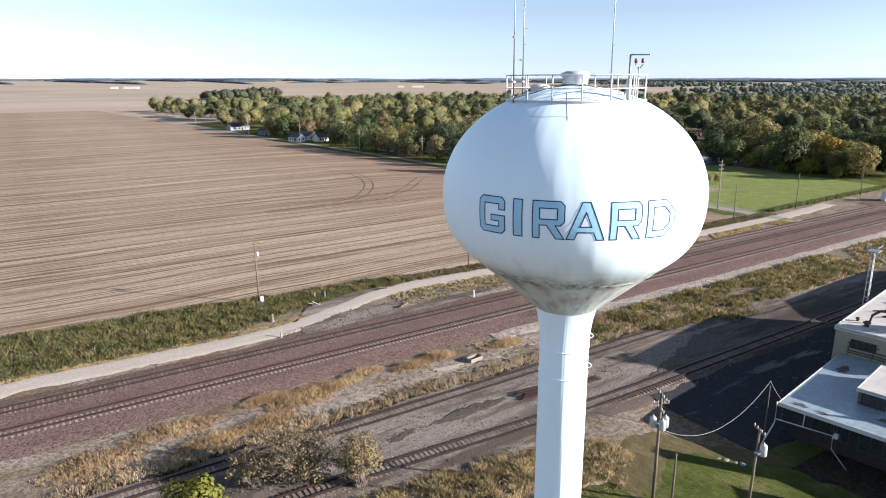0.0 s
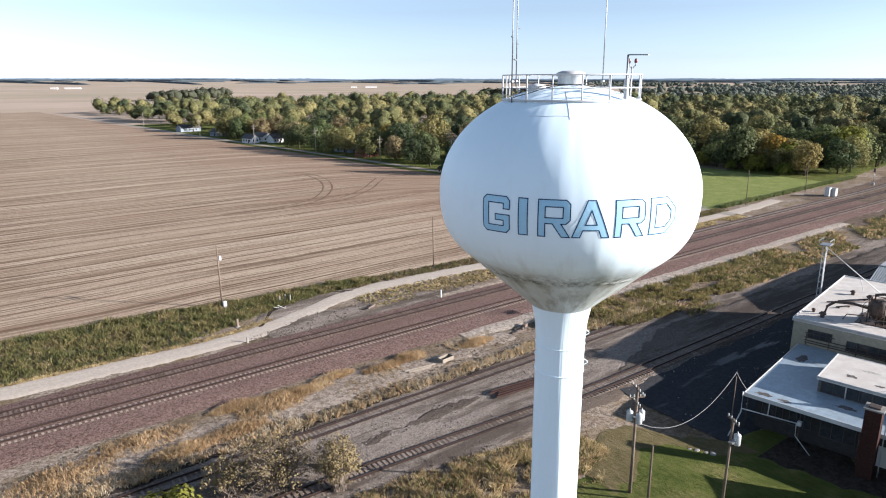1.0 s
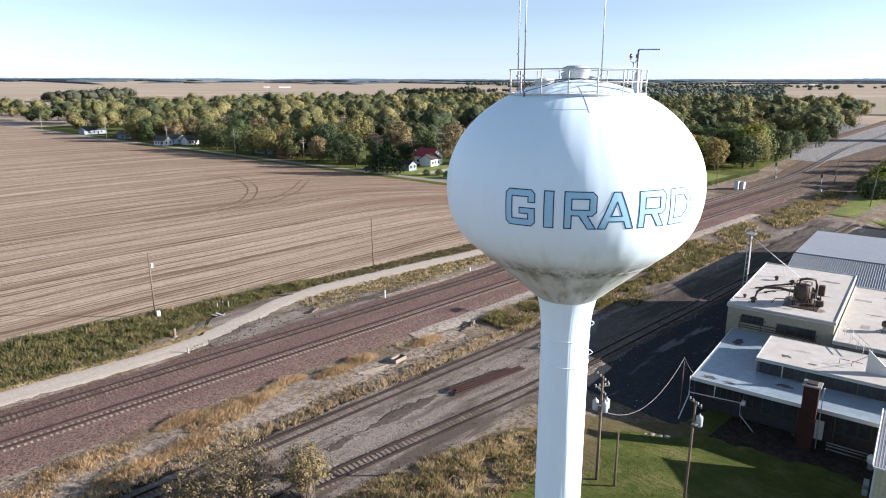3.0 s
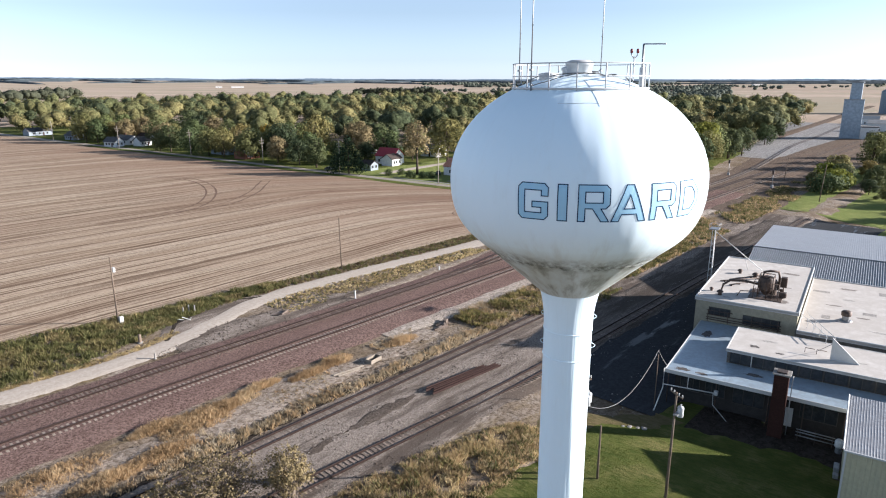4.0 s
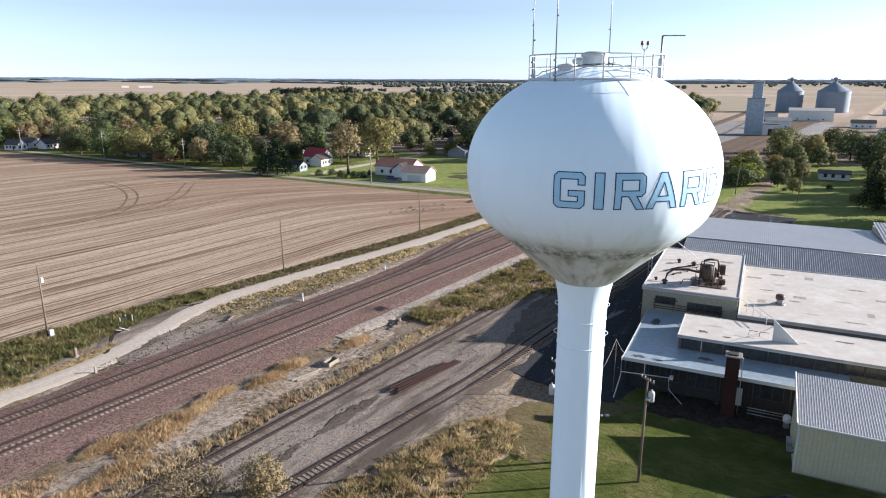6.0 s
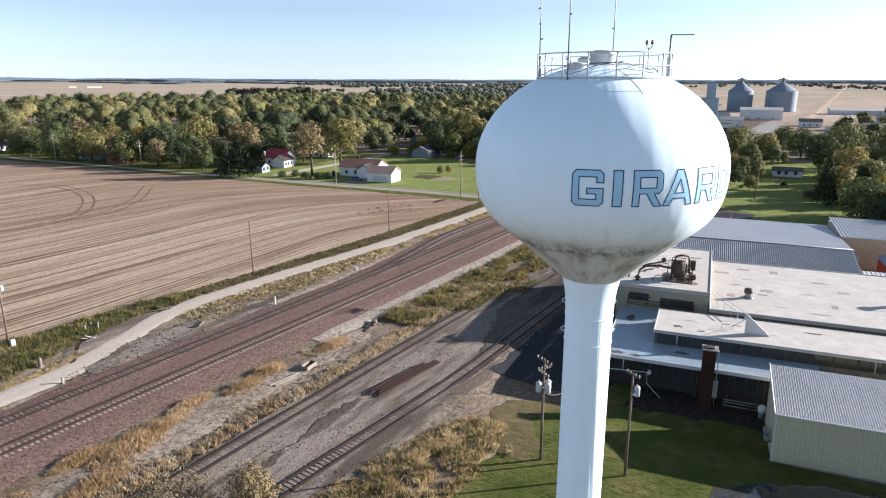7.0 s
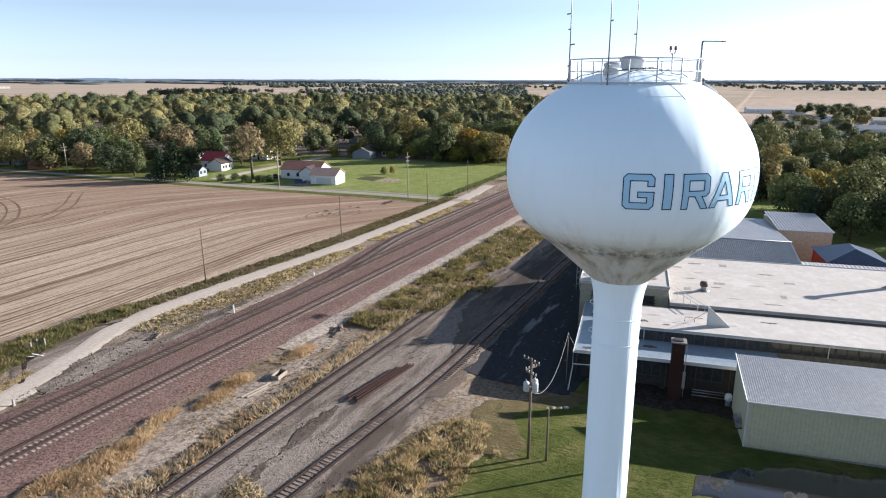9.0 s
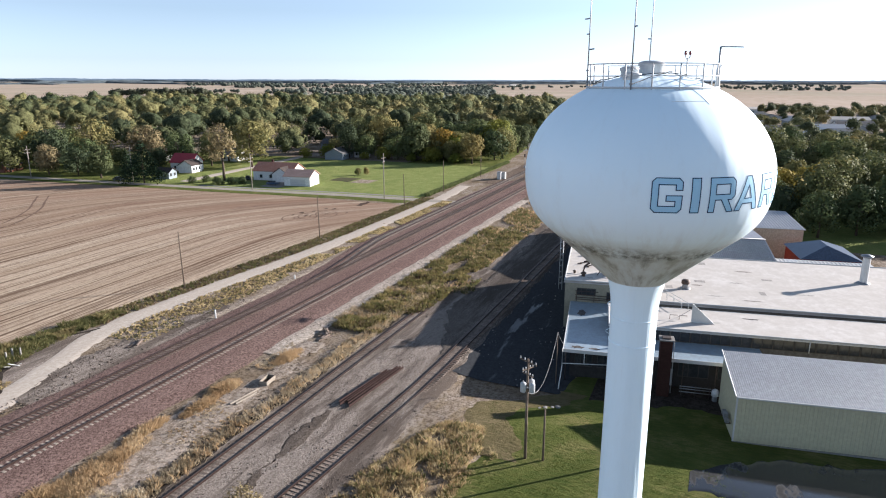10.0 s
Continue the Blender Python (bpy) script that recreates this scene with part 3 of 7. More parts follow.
gx, gy = axis_steps(-30, 200, 2.0, 4700), axis_steps(-40, 130, 2.0, 4700)
gverts = [(x, y, gz(x, y) + 0.10 * noise.noise((x * 0.3, y * 0.3, 0)) - 0.03) for x in gx for y in gy]
ny = len(gy)
gfaces = [(i * ny + j, (i + 1) * ny + j, (i + 1) * ny + j + 1, i * ny + j + 1) for i in range(len(gx) - 1) for j in range(ny - 1)]
tagged(new("ground", mesh_of("ground", gverts, gfaces, M["ground"], False)), "flat open land of bare dirt, dry grass and distant farm fields", "ground", kind="structure")

STREET_X = [(60, 176), (130, 172), (177, 166.5), (254, 160), (350, 152), (470, 140), (690, 126), (1100, 96)]
FIELD_S = [(-700, 118), (-30, 114), (0, 113), (20, 112), (35, 109.5), (75, 107), (110, 105.5), (165, 105)]
ROAD_Y = [(-90, 91), (0, 93.3), (25, 92.6), (32, 93.6), (41, 97), (49, 100.6), (58, 102.2), (75, 101.4), (110, 98.8), (146, 98.6), (180, 99.0), (206, 101.5)]


def street_x(y):
    return lerp_table(STREET_X, y)


def road_y(x):
    return sum(lerp_table(ROAD_Y, x + d) for d in (-4, -2, 0, 2, 4)) / 5


fverts, ffaces = [], []
fus, fk = axis_steps(-20, 160, 3.0, 4700), 40
fus = [u for u in fus if -900 <= u <= 165]
for u in fus:
    s = lerp_table(FIELD_S, u) + rough_edge(u, 3, 0.7)
    for j in range(fk + 1):
        y = s + (1000 - s) * (j / fk) ** 2.2
        x = min(u, street_x(y) - 6.5 + rough_edge(y, 4, 0.6))
        fverts.append((x, y, 0.05 if j else -0.1))
ffaces = [(i * (fk + 1) + j, (i + 1) * (fk + 1) + j, (i + 1) * (fk + 1) + j + 1, i * (fk + 1) + j + 1) for i in range(len(fus) - 1) for j in range(fk)]
field = tagged(new("field", mesh_of("field", fverts, ffaces, M["field"], False)), "wide harvested field of tan stubble rows with tyre tracks", "field", kind="structure")

sheet("street", M["street"], span(90, 900, 6), lambda y: street_x(y) - 1.9, lambda y: street_x(y) + 2.1, 0.07, "pale worn town street along the field's edge", "road", 3, "y", 0.15, 8)
sheet("verge", M["lawn"], span(106, 420, 4), lambda y: street_x(y) - 6.2, lambda y: street_x(y) - 1.9, 0.06, "narrow strip of grass beside the street", "grass verge", 2, "y", 0.5, 9)
sheet("gravel_road", M["road"], span(-90, 206, 1.0), lambda x: road_y(x) - 1.75, lambda x: road_y(x) + 1.75, 0.035, "pale limestone gravel track beside the railway", "gravel road", 4, "x", 0.5, 11)
sheet("far_ballast", M["brown_dirt"], span(218, 720, 3.0), lambda x: 74.9, lambda x: 92.9 + 7 * smooth(230, 420, x), 0.055, "brown dirty stone under the far tracks", "ballast", 14, "x", 0.35, 12, lambda k: 0.19 * min(1, k * 6, (1 - k) * 6), False)
sheet("railway_ballast", M["ballast"], span(-90, 222, 2.0), lambda x: 74.3 + 0.6 * smooth(100, 200, x), lambda x: 89.3 + 3.6 * smooth(78, 120, x) + 7 * smooth(230, 420, x), 0.06, "wide bed of pinkish brown crushed stone under main tracks", "ballast", 14, "x", 0.35, 12, lambda k: 0.19 * min(1, k * 6, (1 - k) * 6), False)
sheet("siding_ballast", M["cinder"], span(-60, 190, 1.0), lambda x: 46.4 + 2.2 * smooth(40, 20, x), lambda x: 62.6, 0.05, "grey cinder ground of the freight sidings", "ballast", 14, "x", 0.6, 13)
sheet("dirt_service_strip", M["lane_dirt"], span(56, 260, 1.0), lambda x: 71.7 + 0.5 * smooth(80, 140, x), lambda x: 74.2, 0.05, "pale dirt service lane beside the main tracks", "dirt lane", 3, "x", 0.5, 14)
sheet("gravel_shoulder", M["pale_dirt"], span(64, 122, 1.0), lambda x: 89.7 + 1.4 * smooth(64, 110, x), lambda x: 90.9 + 1.6 * smooth(64, 110, x), 0.05, "pale gravel shoulder of the railway", "shoulder", 2, "x", 0.3, 15)
sheet("yard", M["yard"], span(60, 190, 1.0), lambda x: 33.0 - 2 * smooth(70, 90, x) + 6.5 * smooth(57, 53, x), lambda x: 46.8, 0.07, "wet gravel loading yard, painted shade-dark, between the sidings and factory", "yard", 8, "x", 0.5, 16)
sheet("oily_cinders", M["shade_cinder"], span(64, 180, 1.0), lambda x: 46.6, lambda x: 50.5 + 6.0 * smooth(62, 84, x), 0.064, "cinders painted darker as shade beside the loading yard", "cinders", 8, "x", 0.9, 51, rim=0.2)
sheet("bleached_dirt", M["white_dirt"], span(2, 62, 0.6), lambda x: 66.4 + 1.6 * smooth(40, 60, x), lambda x: 70.6 + 1.2 * math.sin(x * 0.21), 0.05, "bleached bare dirt beside the freight siding", "dirt", 5, "x", 1.3, 46)
sheet("ditch_strip", M["mud"], span(-20, 118, 0.6), lambda x: 62.3, lambda x: 63.0, 0.06, "dark soil along the edge of the siding", "mud", 2, "x", 0.7, 41)
sheet("gravel_patch", M["cinder"], span(31, 56, 0.6), lambda x: road_y(x) + 1.5, lambda x: road_y(x) + 1.6 + 4.4 * smooth(31, 37, x) * smooth(56, 48, x), 0.03, "grey gravel spill beside the gravel track", "gravel", 3, "x", 0.8, 42)
sheet("gravel_edge", M["mud"], span(33, 54, 0.5), lambda x: road_y(x) + 1.3 + 4.4 * smooth(33, 38, x) * smooth(54, 47, x), lambda x: road_y(x) + 1.7 + 4.6 * smooth(33, 38, x) * smooth(54, 47, x), 0.045, "dark soil lip along the gravel spill", "soil", 2, "x", 0.4, 49)
sheet("gravel_apron", M["cinder"], span(33, 70, 0.6), lambda x: 89.0, lambda x: min(road_y(x) - 1.2, 95.5) - 2.5 * smooth(55, 70, x), 0.03, "grey gravel between track and railway", "gravel", 4, "x", 0.8, 43)
LAWN_N = [(14, 33), (28, 35.5), (33, 37.5), (39, 37.2), (42.4, 36), (46, 38.5), (50, 41), (54, 40), (57, 35.6), (60, 33), (67, 31)]
sheet("freight_dirt", M["brown_dirt"], span(186, 432, 3.0), lambda x: 58.5 + 9 * smooth(200, 260, x), lambda x: 74.4 + 0 * x, 0.055, "bare brown dirt beside the far tracks", "dirt", 6, "x", 1.0, 44)
sheet("crossing_dirt", M["brown_dirt"], span(214, 440, 3.0), lambda x: 92.4 + 7 * smooth(230, 420, x), lambda x: 97 + 20 * smooth(240, 420, x), 0.05, "bare brown dirt between rails and trees", "dirt", 6, "x", 1.0, 45)
sheet("lawn", M["lawn"], span(14, 67, 0.75), lambda x: -45.0, lambda x: lerp_table(LAWN_N, x), 0.06, "mown green lawn round the water tower", "lawn", 60, "x", 0.5, 17)
sheet("worn_grass", M["worn_lawn"], span(42, 61, 0.5), lambda x: lerp_table(LAWN_N, x) - 4.4 + 1.5 * smooth(50, 60, x) + 2.5 * smooth(46, 42, x), lambda x: lerp_table(LAWN_N, x) + 0.5, 0.075, "worn dry brown grass at the lawn's corner", "grass", 6, "x", 1.0, 52)
sheet("mud_patch", M["damp"], span(28.5, 45, 0.5), lambda x: 55.0 + 0.3 * math.sin(x * 0.8) + 0.9 * smooth(41, 45, x), lambda x: 56.5 + 0.3 * math.sin(x * 0.5) - 0.8 * smooth(31, 28.5, x), 0.062, "dark mud patch between the sidings", "mud", 4, "x", 0.8, 53, rim=0.2)
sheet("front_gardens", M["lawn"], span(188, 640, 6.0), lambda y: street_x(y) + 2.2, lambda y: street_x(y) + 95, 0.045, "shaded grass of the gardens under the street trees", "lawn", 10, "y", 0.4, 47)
# Dark sheet painting the deep shade in front of the low wing.
sheet("shaded_soil", M["mud"], span(10, 29.5, 0.7), lambda y: 64.1 + (33.65 - y) * 0.1637 - 4.6, lambda y: 64.1 + (33.65 - y) * 0.1637 + 1.5, 0.1, "dark sheet that paints the shade along the front wing", "soil", 5, "y", 0.9, 48)
wet_rng = random.Random(12)
for k in range(7):
    q = k / 6
    px, py, pr = 138 + 13 * q + wet_rng.uniform(-1.5, 1.5), 126.4 - 3.6 * q + wet_rng.uniform(-2.4, 2.4), wet_rng.uniform(0.35, 1.1)
    sheet("field_puddle", M["field_mud"], span(px - pr, px + pr, 0.3), lambda x: py - 0.45 * math.sqrt(max(0.0, 1 - ((x - px) / pr) ** 2)), lambda x: py + 0.45 * math.sqrt(max(0.0, 1 - ((x - px) / pr) ** 2)), 0.07, "wet churned mud at the corner of the field", "mud", 2, "x", 0.5, k + 60, rim=0.15)
sheet("field_puddle", M["field_mud"], span(157, 164, 0.5), lambda x: 116.4 + 0.2 * math.sin(x), lambda x: 118.2 + 0.3 * math.sin(x * 1.3), 0.07, "shallow puddle at the corner of the field", "mud", 3, "x", 0.5, 80, rim=0.2)
sheet("meadow", M["lawn"], span(258, 352, 3.0), lambda x: 106.5 + 0.12 * (x - 258), lambda x: 150 + 0 * x, 0.085, "grass under the trees beside the railway", "grass", 8, "x", 0.8, 50)
sheet("garden_lawn", M["sun_bright_grass"], span(105.0, 215, 2.0), lambda y: street_x(y) + 2.1, lambda y: 262 - 0.02 * (y - 100) ** 1.2, 0.05, "large sunlit green lawn beside the houses", "lawn", 10, "y", 0.3, 18)
sheet("park_lawn", M["sun_bright_grass"], span(152, 330, 3.0), lambda x: -62 + 0 * x, lambda x: 31 + 29 * smooth(190, 200, x), 0.05, "shaded green grass behind the factory", "lawn", 16, "x", 0.8, 19)
APRON_E = [(-45, 60.0), (0, 56.0), (5.4, 54.5), (10.2, 52.7), (14.8, 50.3), (18.0, 46.8)]
sheet("wet_concrete_apron", M["wet"], span(-45, 17.6, 0.5), lambda y: 43.2 + 0.06 * y, lambda y: lerp_table(APRON_E, y), 0.075, "grey concrete apron with wet dark patches", "pavement", 8, "y", 1.5, 20, rim=0.3)


# ---- railway tracks ----
def rail_mesh(name, pts):
    """Rails of both sides of a line of (x, y, z) as one foot-web section and a bright head, returned as two meshes each."""
    sect = [(-0.07, 0.0), (0.07, 0.0), (0.07, 0.025), (0.02, 0.04), (0.02, 0.14), (0.038, 0.146), (0.038, 0.186), (-0.038, 0.186), (-0.038, 0.146), (-0.02, 0.14), (-0.02, 0.04), (-0.07, 0.025)]
    out = []
    for side in (-0.755, 0.755):
        verts, faces, n = [], [], len(sect)
        for i, (x, y, z) in enumerate(pts):
            a, b = pts[max(0, i - 1)], pts[min(len(pts) - 1, i + 1)]
            d = Vector((b[0] - a[0], b[1] - a[1], 0)).normalized()
            nx, nyy = -d.y, d.x
            for s, h in sect:
                verts.append((x + nx * (side + s), y + nyy * (side + s), z + h))
        for i in range(len(pts) - 1):
            for k in range(n):
                j = (k + 1) % n
                faces.append((i * n + k, (i + 1) * n + k, (i + 1) * n + j, i * n + j))
        me = mesh_of(name, verts, faces, M["rail"])
        me.materials.append(M["rail_head"])
        for p in me.polygons:
            if p.index % n == 6:
                p.material_index = 1
        out.append(me)
    return out


TIE_SECT = {"wood": (0.115, 1.30, 0.17), "concrete": (0.13, 1.42, 0.2)}


def tie_mesh(kind):
    w, half, h = TIE_SECT[kind]
    bm = bmesh.new()
    if kind == "wood":
        box(-w, w, -half, half, -h, 0, 0.012, bm)
    else:
        prof = [(-half, -0.03), (-1.34, -0.015), (-0.96, -0.015), (-0.82, -0.07), (-0.34, -0.07), (-0.27, -0.02), (0.27, -0.02), (0.34, -0.07), (0.9, -0.07), (half, -0.07)]
        rows_ = [[bm.verts.new((sx * (w if top else w + 0.03), y, z if top else -h)) for y, z in prof] for sx, top in ((-1, False), (-1, True), (1, True), (1, False))]
        for a, b in zip(rows_, rows_[1:]):
            for k in range(len(prof) - 1):
                bm.faces.new((a[k], b[k], b[k + 1], a[k + 1]))
        bm.faces.new([r[0] for r in rows_][::-1])
        bm.faces.new([r[-1] for r in rows_])
    me = bpy.data.meshes.new("tie")
    bm.to_mesh(me)
    bm.free()
    me.materials.append(M["tie_wood" if kind == "wood" else "tie_concrete"])
    return me


TIES = {"wood": tie_mesh("wood"), "concrete": tie_mesh("concrete")}
track_jobs = []


def track(label, line, x0, x1, top, kind, near, gap):
    """A railway track: two rails now; its ties are laid at the end of the file."""
    base = thing("railway_track", (x0, line(x0), 0), label, "railway track", "railway tracks")
    pts = [(x - x0, line(x) - line(x0), top(x)) for x in span(x0, x1, 6.0)]
    for me in rail_mesh("rail", pts):
        part("rail", me, None, base)
    track_jobs.append((base, line, x0, x1, top, kind, near, gap))
    return base


track("far main track on pinkish stone with dark wooden ties", lambda x: 86.1, -90, 700, lambda x: 0.295, "wood", (-8, 158), 0.56)
track("near main track on pinkish stone with white concrete ties", lambda x: 79.9, -90, 700, lambda x: 0.33, "concrete", (-10, 158), 0.61)
track("passing track that branches off the main line", lambda x: 86.1 + 4.7 * smooth(84, 128, x) + 21 * smooth(235, 460, x) + 14 * smooth(430, 640, x), 88, 640, lambda x: 0.33, "concrete", (100, 240), 0.61)
track("rusty freight siding half sunk in grey cinders", lambda x: 60.5, -60, 82, lambda x: gz(x, 60.5) + 0.068, "wood", (-8, 82), 0.55)
track("rusty freight siding close to the factory yard", lambda x: 51.2 - 2.4 * smooth(14, 62, x), -60, 188, lambda x: gz(x, 50) + 0.08, "wood", (2, 130), 0.55)


# ---- water tower ----
AX, AY, R_BULB, Z_EQ, B_TOP = 20.5, 21.22, 5.73, 32.6, 4.58
LOWER = []  # (radius, height) from the seam of the cone up to the widest ring
for i in range(33):
    t = i / 32
    k0, k1, k2, k3 = (1 - t) ** 3, 3 * t * (1 - t) ** 2, 3 * t * t * (1 - t), t ** 3
    LOWER.append((k0 * 3.87 + k1 * 4.78 + (k2 + k3) * R_BULB, k0 * 29.31 + k1 * 30.09 + k2 * 30.55 + k3 * Z_EQ))


def bulb_r(z):
    if z >= Z_EQ:
        return R_BULB * math.sqrt(max(0.0, 1 - ((z - Z_EQ) / B_TOP) ** 2))
    return lerp_table([(h, r) for r, h in LOWER], z)


tower = thing("water_tower", (AX, AY, 0), "white pedestal water tower with the town's name in blue", "water tower")
prof = [(1.17, 0.9), (1.17, 8), (1.16, 16), (1.155, 24.8), (1.165, 25.5), (1.20, 26.1), (1.27, 26.6), (1.36, 27.0), (1.42, 27.22)]
part("pedestal", lathe(prof, 64), M["tank"], tower)
part("cone", lathe([(1.42, 27.20), (1.46, 27.23), (2.6, 28.22), (3.875, 29.315)], 72), M["tank"], tower, "grime-streaked conical underside")
bulb = list(LOWER)
for i in range(1, 33):
    a = math.pi / 2 * i / 32
    bulb.append((R_BULB * math.cos(a) if i < 32 else 0.0, Z_EQ + B_TOP * math.sin(a)))
part("tank", lathe(bulb, 96), M["tank"], tower, "rounded white steel tank with faint plate seams")
part("seam_ring", lathe([(3.86, 29.28), (3.90, 29.31), (3.92, 29.35)], 96), M["tank"], tower)
for z in (25.25, 23.9):
    part("weld_band", lathe([(1.155, z - 0.03), (1.185, z - 0.02), (1.185, z + 0.02), (1.155, z + 0.03)], 64), M["tank"], tower)
for z in (25.85, 24.35):
    for a in (30, 108, 306):
        ca, sa = math.cos(radians(a)), math.sin(radians(a))
        pts = [((1.15 + 0.2 * math.sin(math.pi * k / 6)) * ca, (1.15 + 0.2 * math.sin(math.pi * k / 6)) * sa, z - 0.15 + 0.05 * k) for k in range(7)]
        part("lifting_ring", tube(pts, 0.016, 6), M["tank"], tower)
# lettering: strokes laid on the tank, a dark outline with a light face a little proud of it
Z_LOW, Z_HIGH = 31.72, 33.13


def stroke(bm, pts, width, lift, closed=False):
    """A flat band of even width along points (arc metres, height metres) wrapped round the tank."""
    n = len(pts)
    left, right = [], []
    for i in range(n):
        p = Vector(pts[i])
        a = Vector(pts[i - 1]) if (i or closed) else None
        b = Vector(pts[(i + 1) % n]) if (i < n - 1 or closed) else None
        d1 = (p - a).normalized() if a is not None else (b - p).normalized()
        d2 = (b - p).normalized() if b is not None else d1
        n1, n2 = Vector((-d1.y, d1.x)), Vector((-d2.y, d2.x))
        mid = (n1 + n2).normalized()
        k = width / 2 / max(0.45, mid.dot(n1))
        left.append(p + mid * k)
        right.append(p - mid * k)
    segs = n if closed else n - 1
    for i in range(segs):
        j = (i + 1) % n
        m = max(1, int((Vector(pts[j]) - Vector(pts[i])).length / 0.12))
        prev = None
        for s in range(m + 1):
            row = []
            for e in (left, right):
                q = e[i].lerp(e[j], s / m)
                r = bulb_r(q.y) + lift
                ang = q.x / R_BULB
                row.append(bm.verts.new((r * math.cos(ang), r * math.sin(ang), q.y)))
            if prev:
                bm.faces.new((prev[0], prev[1], row[1], row[0]))
            prev = row
    return bm


def glyph(ch, w, h):
    """Faces (four corners each) and outlines of a block capital of width w and height h."""
    t, c = 0.265, 0.15
    if ch == "I":
        return [[(0, 0), (w, 0), (w, h), (0, h)]], [[(0, 0), (w, 0), (w, h), (0, h)]]
    if ch == "R":
        m0 = 0.36 * h
        m1 = m0 + 0.85 * t
        quads = [[(0, 0), (t, 0), (t, h), (0, h)], [(t, h - t), (w - t, h - t), (w - t, h), (t, h)], [(t, m0), (w - t, m0), (w - t, m1), (t, m1)], [(w - t, m0), (w - c, m0), (w - c, h), (w - t, h)], [(w - c, m0), (w, m0 + c), (w, h - c), (w - c, h)], [(w - 1.15 * t, 0), (w, 0), (w * 0.72, m0), (w * 0.45, m0)]]
        return quads, [[(0, 0), (t, 0), (t, m0), (w * 0.45, m0), (w - 1.15 * t, 0), (w, 0), (w * 0.72, m0), (w - c, m0), (w, m0 + c), (w, h - c), (w - c, h), (0, h)], [(t, m1), (w - t, m1), (w - t, h - t), (t, h - t)]]
    if ch == "A":
        a, b = 1.1 * t, 0.55 * t
        k = (w / 2 - b) / h
        ya, c0 = (w / 2 - a) / k, 0.2 * h
        c1 = c0 + 0.8 * t
        x0, x1 = a + k * c0, a + k * c1
        quads = [[(0, 0), (a, 0), (w / 2, ya), (w / 2 - b, h)], [(w - a, 0), (w, 0), (w / 2 + b, h), (w / 2, ya)], [(w / 2 - b, h), (w / 2, ya), (w / 2, ya), (w / 2 + b, h)], [(x0, c0), (w - x0, c0), (w - x1, c1), (x1, c1)]]
        return quads, [[(0, 0), (a, 0), (x0, c0), (w - x0, c0), (w - a, 0), (w, 0), (w / 2 + b, h), (w / 2 - b, h)], [(x1, c1), (w - x1, c1), (w / 2, ya)]]
    if ch == "G":
        m, n, s = 0.5 * h, 0.66 * h, 0.48 * w
        d = m - 0.85 * t
        quads = [[(0, c), (t, t), (t, h - t), (0, h - c)], [(0, c), (c, 0), (t, t), (t, t)], [(c, 0), (w - c, 0), (w - t, t), (t, t)], [(w - c, 0), (w, c), (w - t, t), (w - t, t)], [(w - t, t), (w, c), (w, m), (w - t, m)], [(s, d), (w - t, d), (w - t, m), (s, m)], [(0, h - c), (t, h - t), (t, h - t), (c, h)], [(t, h - t), (w - t, h - t), (w - c, h), (c, h)], [(w - t, h - t), (w, h - c), (w - c, h), (w - c, h)], [(w - t, n), (w, n), (w, h - c), (w - t, h - t)]]
        return quads, [[(c, 0), (w - c, 0), (w, c), (w, m), (s, m), (s, d), (w - t, d), (w - t, t), (t, t), (t, h - t), (w - t, h - t), (w - t, n), (w, n), (w, h - c), (w - c, h), (c, h), (0, h - c), (0, c)]]
    e, q = 0.36 * w, 0.25 * t
    outer = [(0, 0), (w - e, 0), (w, e), (w, h - e), (w - e, h), (0, h)]
    inner = [(t, t), (w - e - q, t), (w - t, e + q), (w - t, h - e - q), (w - e - q, h - t), (t, h - t)]
    return [[outer[i], outer[(i + 1) % 6], inner[(i + 1) % 6], inner[i]] for i in range(6)], [outer, inner]


def letter(ch, a0, a1):
    """One block letter between two angles (degrees round the tank): a pale face with a thin dark outline."""
    x0, w = radians(a0) * R_BULB, radians(a1 - a0) * R_BULB
    quads, lines = glyph(ch, w, Z_HIGH - Z_LOW)
    dark, face = bmesh.new(), bmesh.new()
    for line in lines:
        stroke(dark, [(x0 + u, Z_LOW + v) for u, v in line], 0.038, 0.012, True)
    for q in quads:
        q = [Vector(p) for p in q]
        n = 6
        grid = []
        for i in range(n + 1):
            row = []
            for j in range(n + 1):
                p = q[0].lerp(q[1], j / n).lerp(q[3].lerp(q[2], j / n), i / n)
                r, ang = bulb_r(Z_LOW + p.y) + 0.006, (x0 + p.x) / R_BULB
                row.append(face.verts.new((r * math.cos(ang), r * math.sin(ang), Z_LOW + p.y)))
            grid.append(row)
        for i in range(n):
            for j in range(n):
                face.faces.new((grid[i][j], grid[i][j + 1], grid[i + 1][j + 1], grid[i + 1][j]))
    ob = part("letter", face, M["letter"], tower, "pale blue painted capital " + ch)
    part("letter_outline", dark, M["ink"], ob, "thin dark blue outline of a capital " + ch)


for ch, a0, a1 in (("G", 188.9, 200.9), ("I", 204.6, 208.2), ("R", 212.3, 224.2), ("A", 225.0, 239.0), ("R", 241.0, 253.0), ("D", 255.5, 268.5)):
    letter(ch, a0, a1)

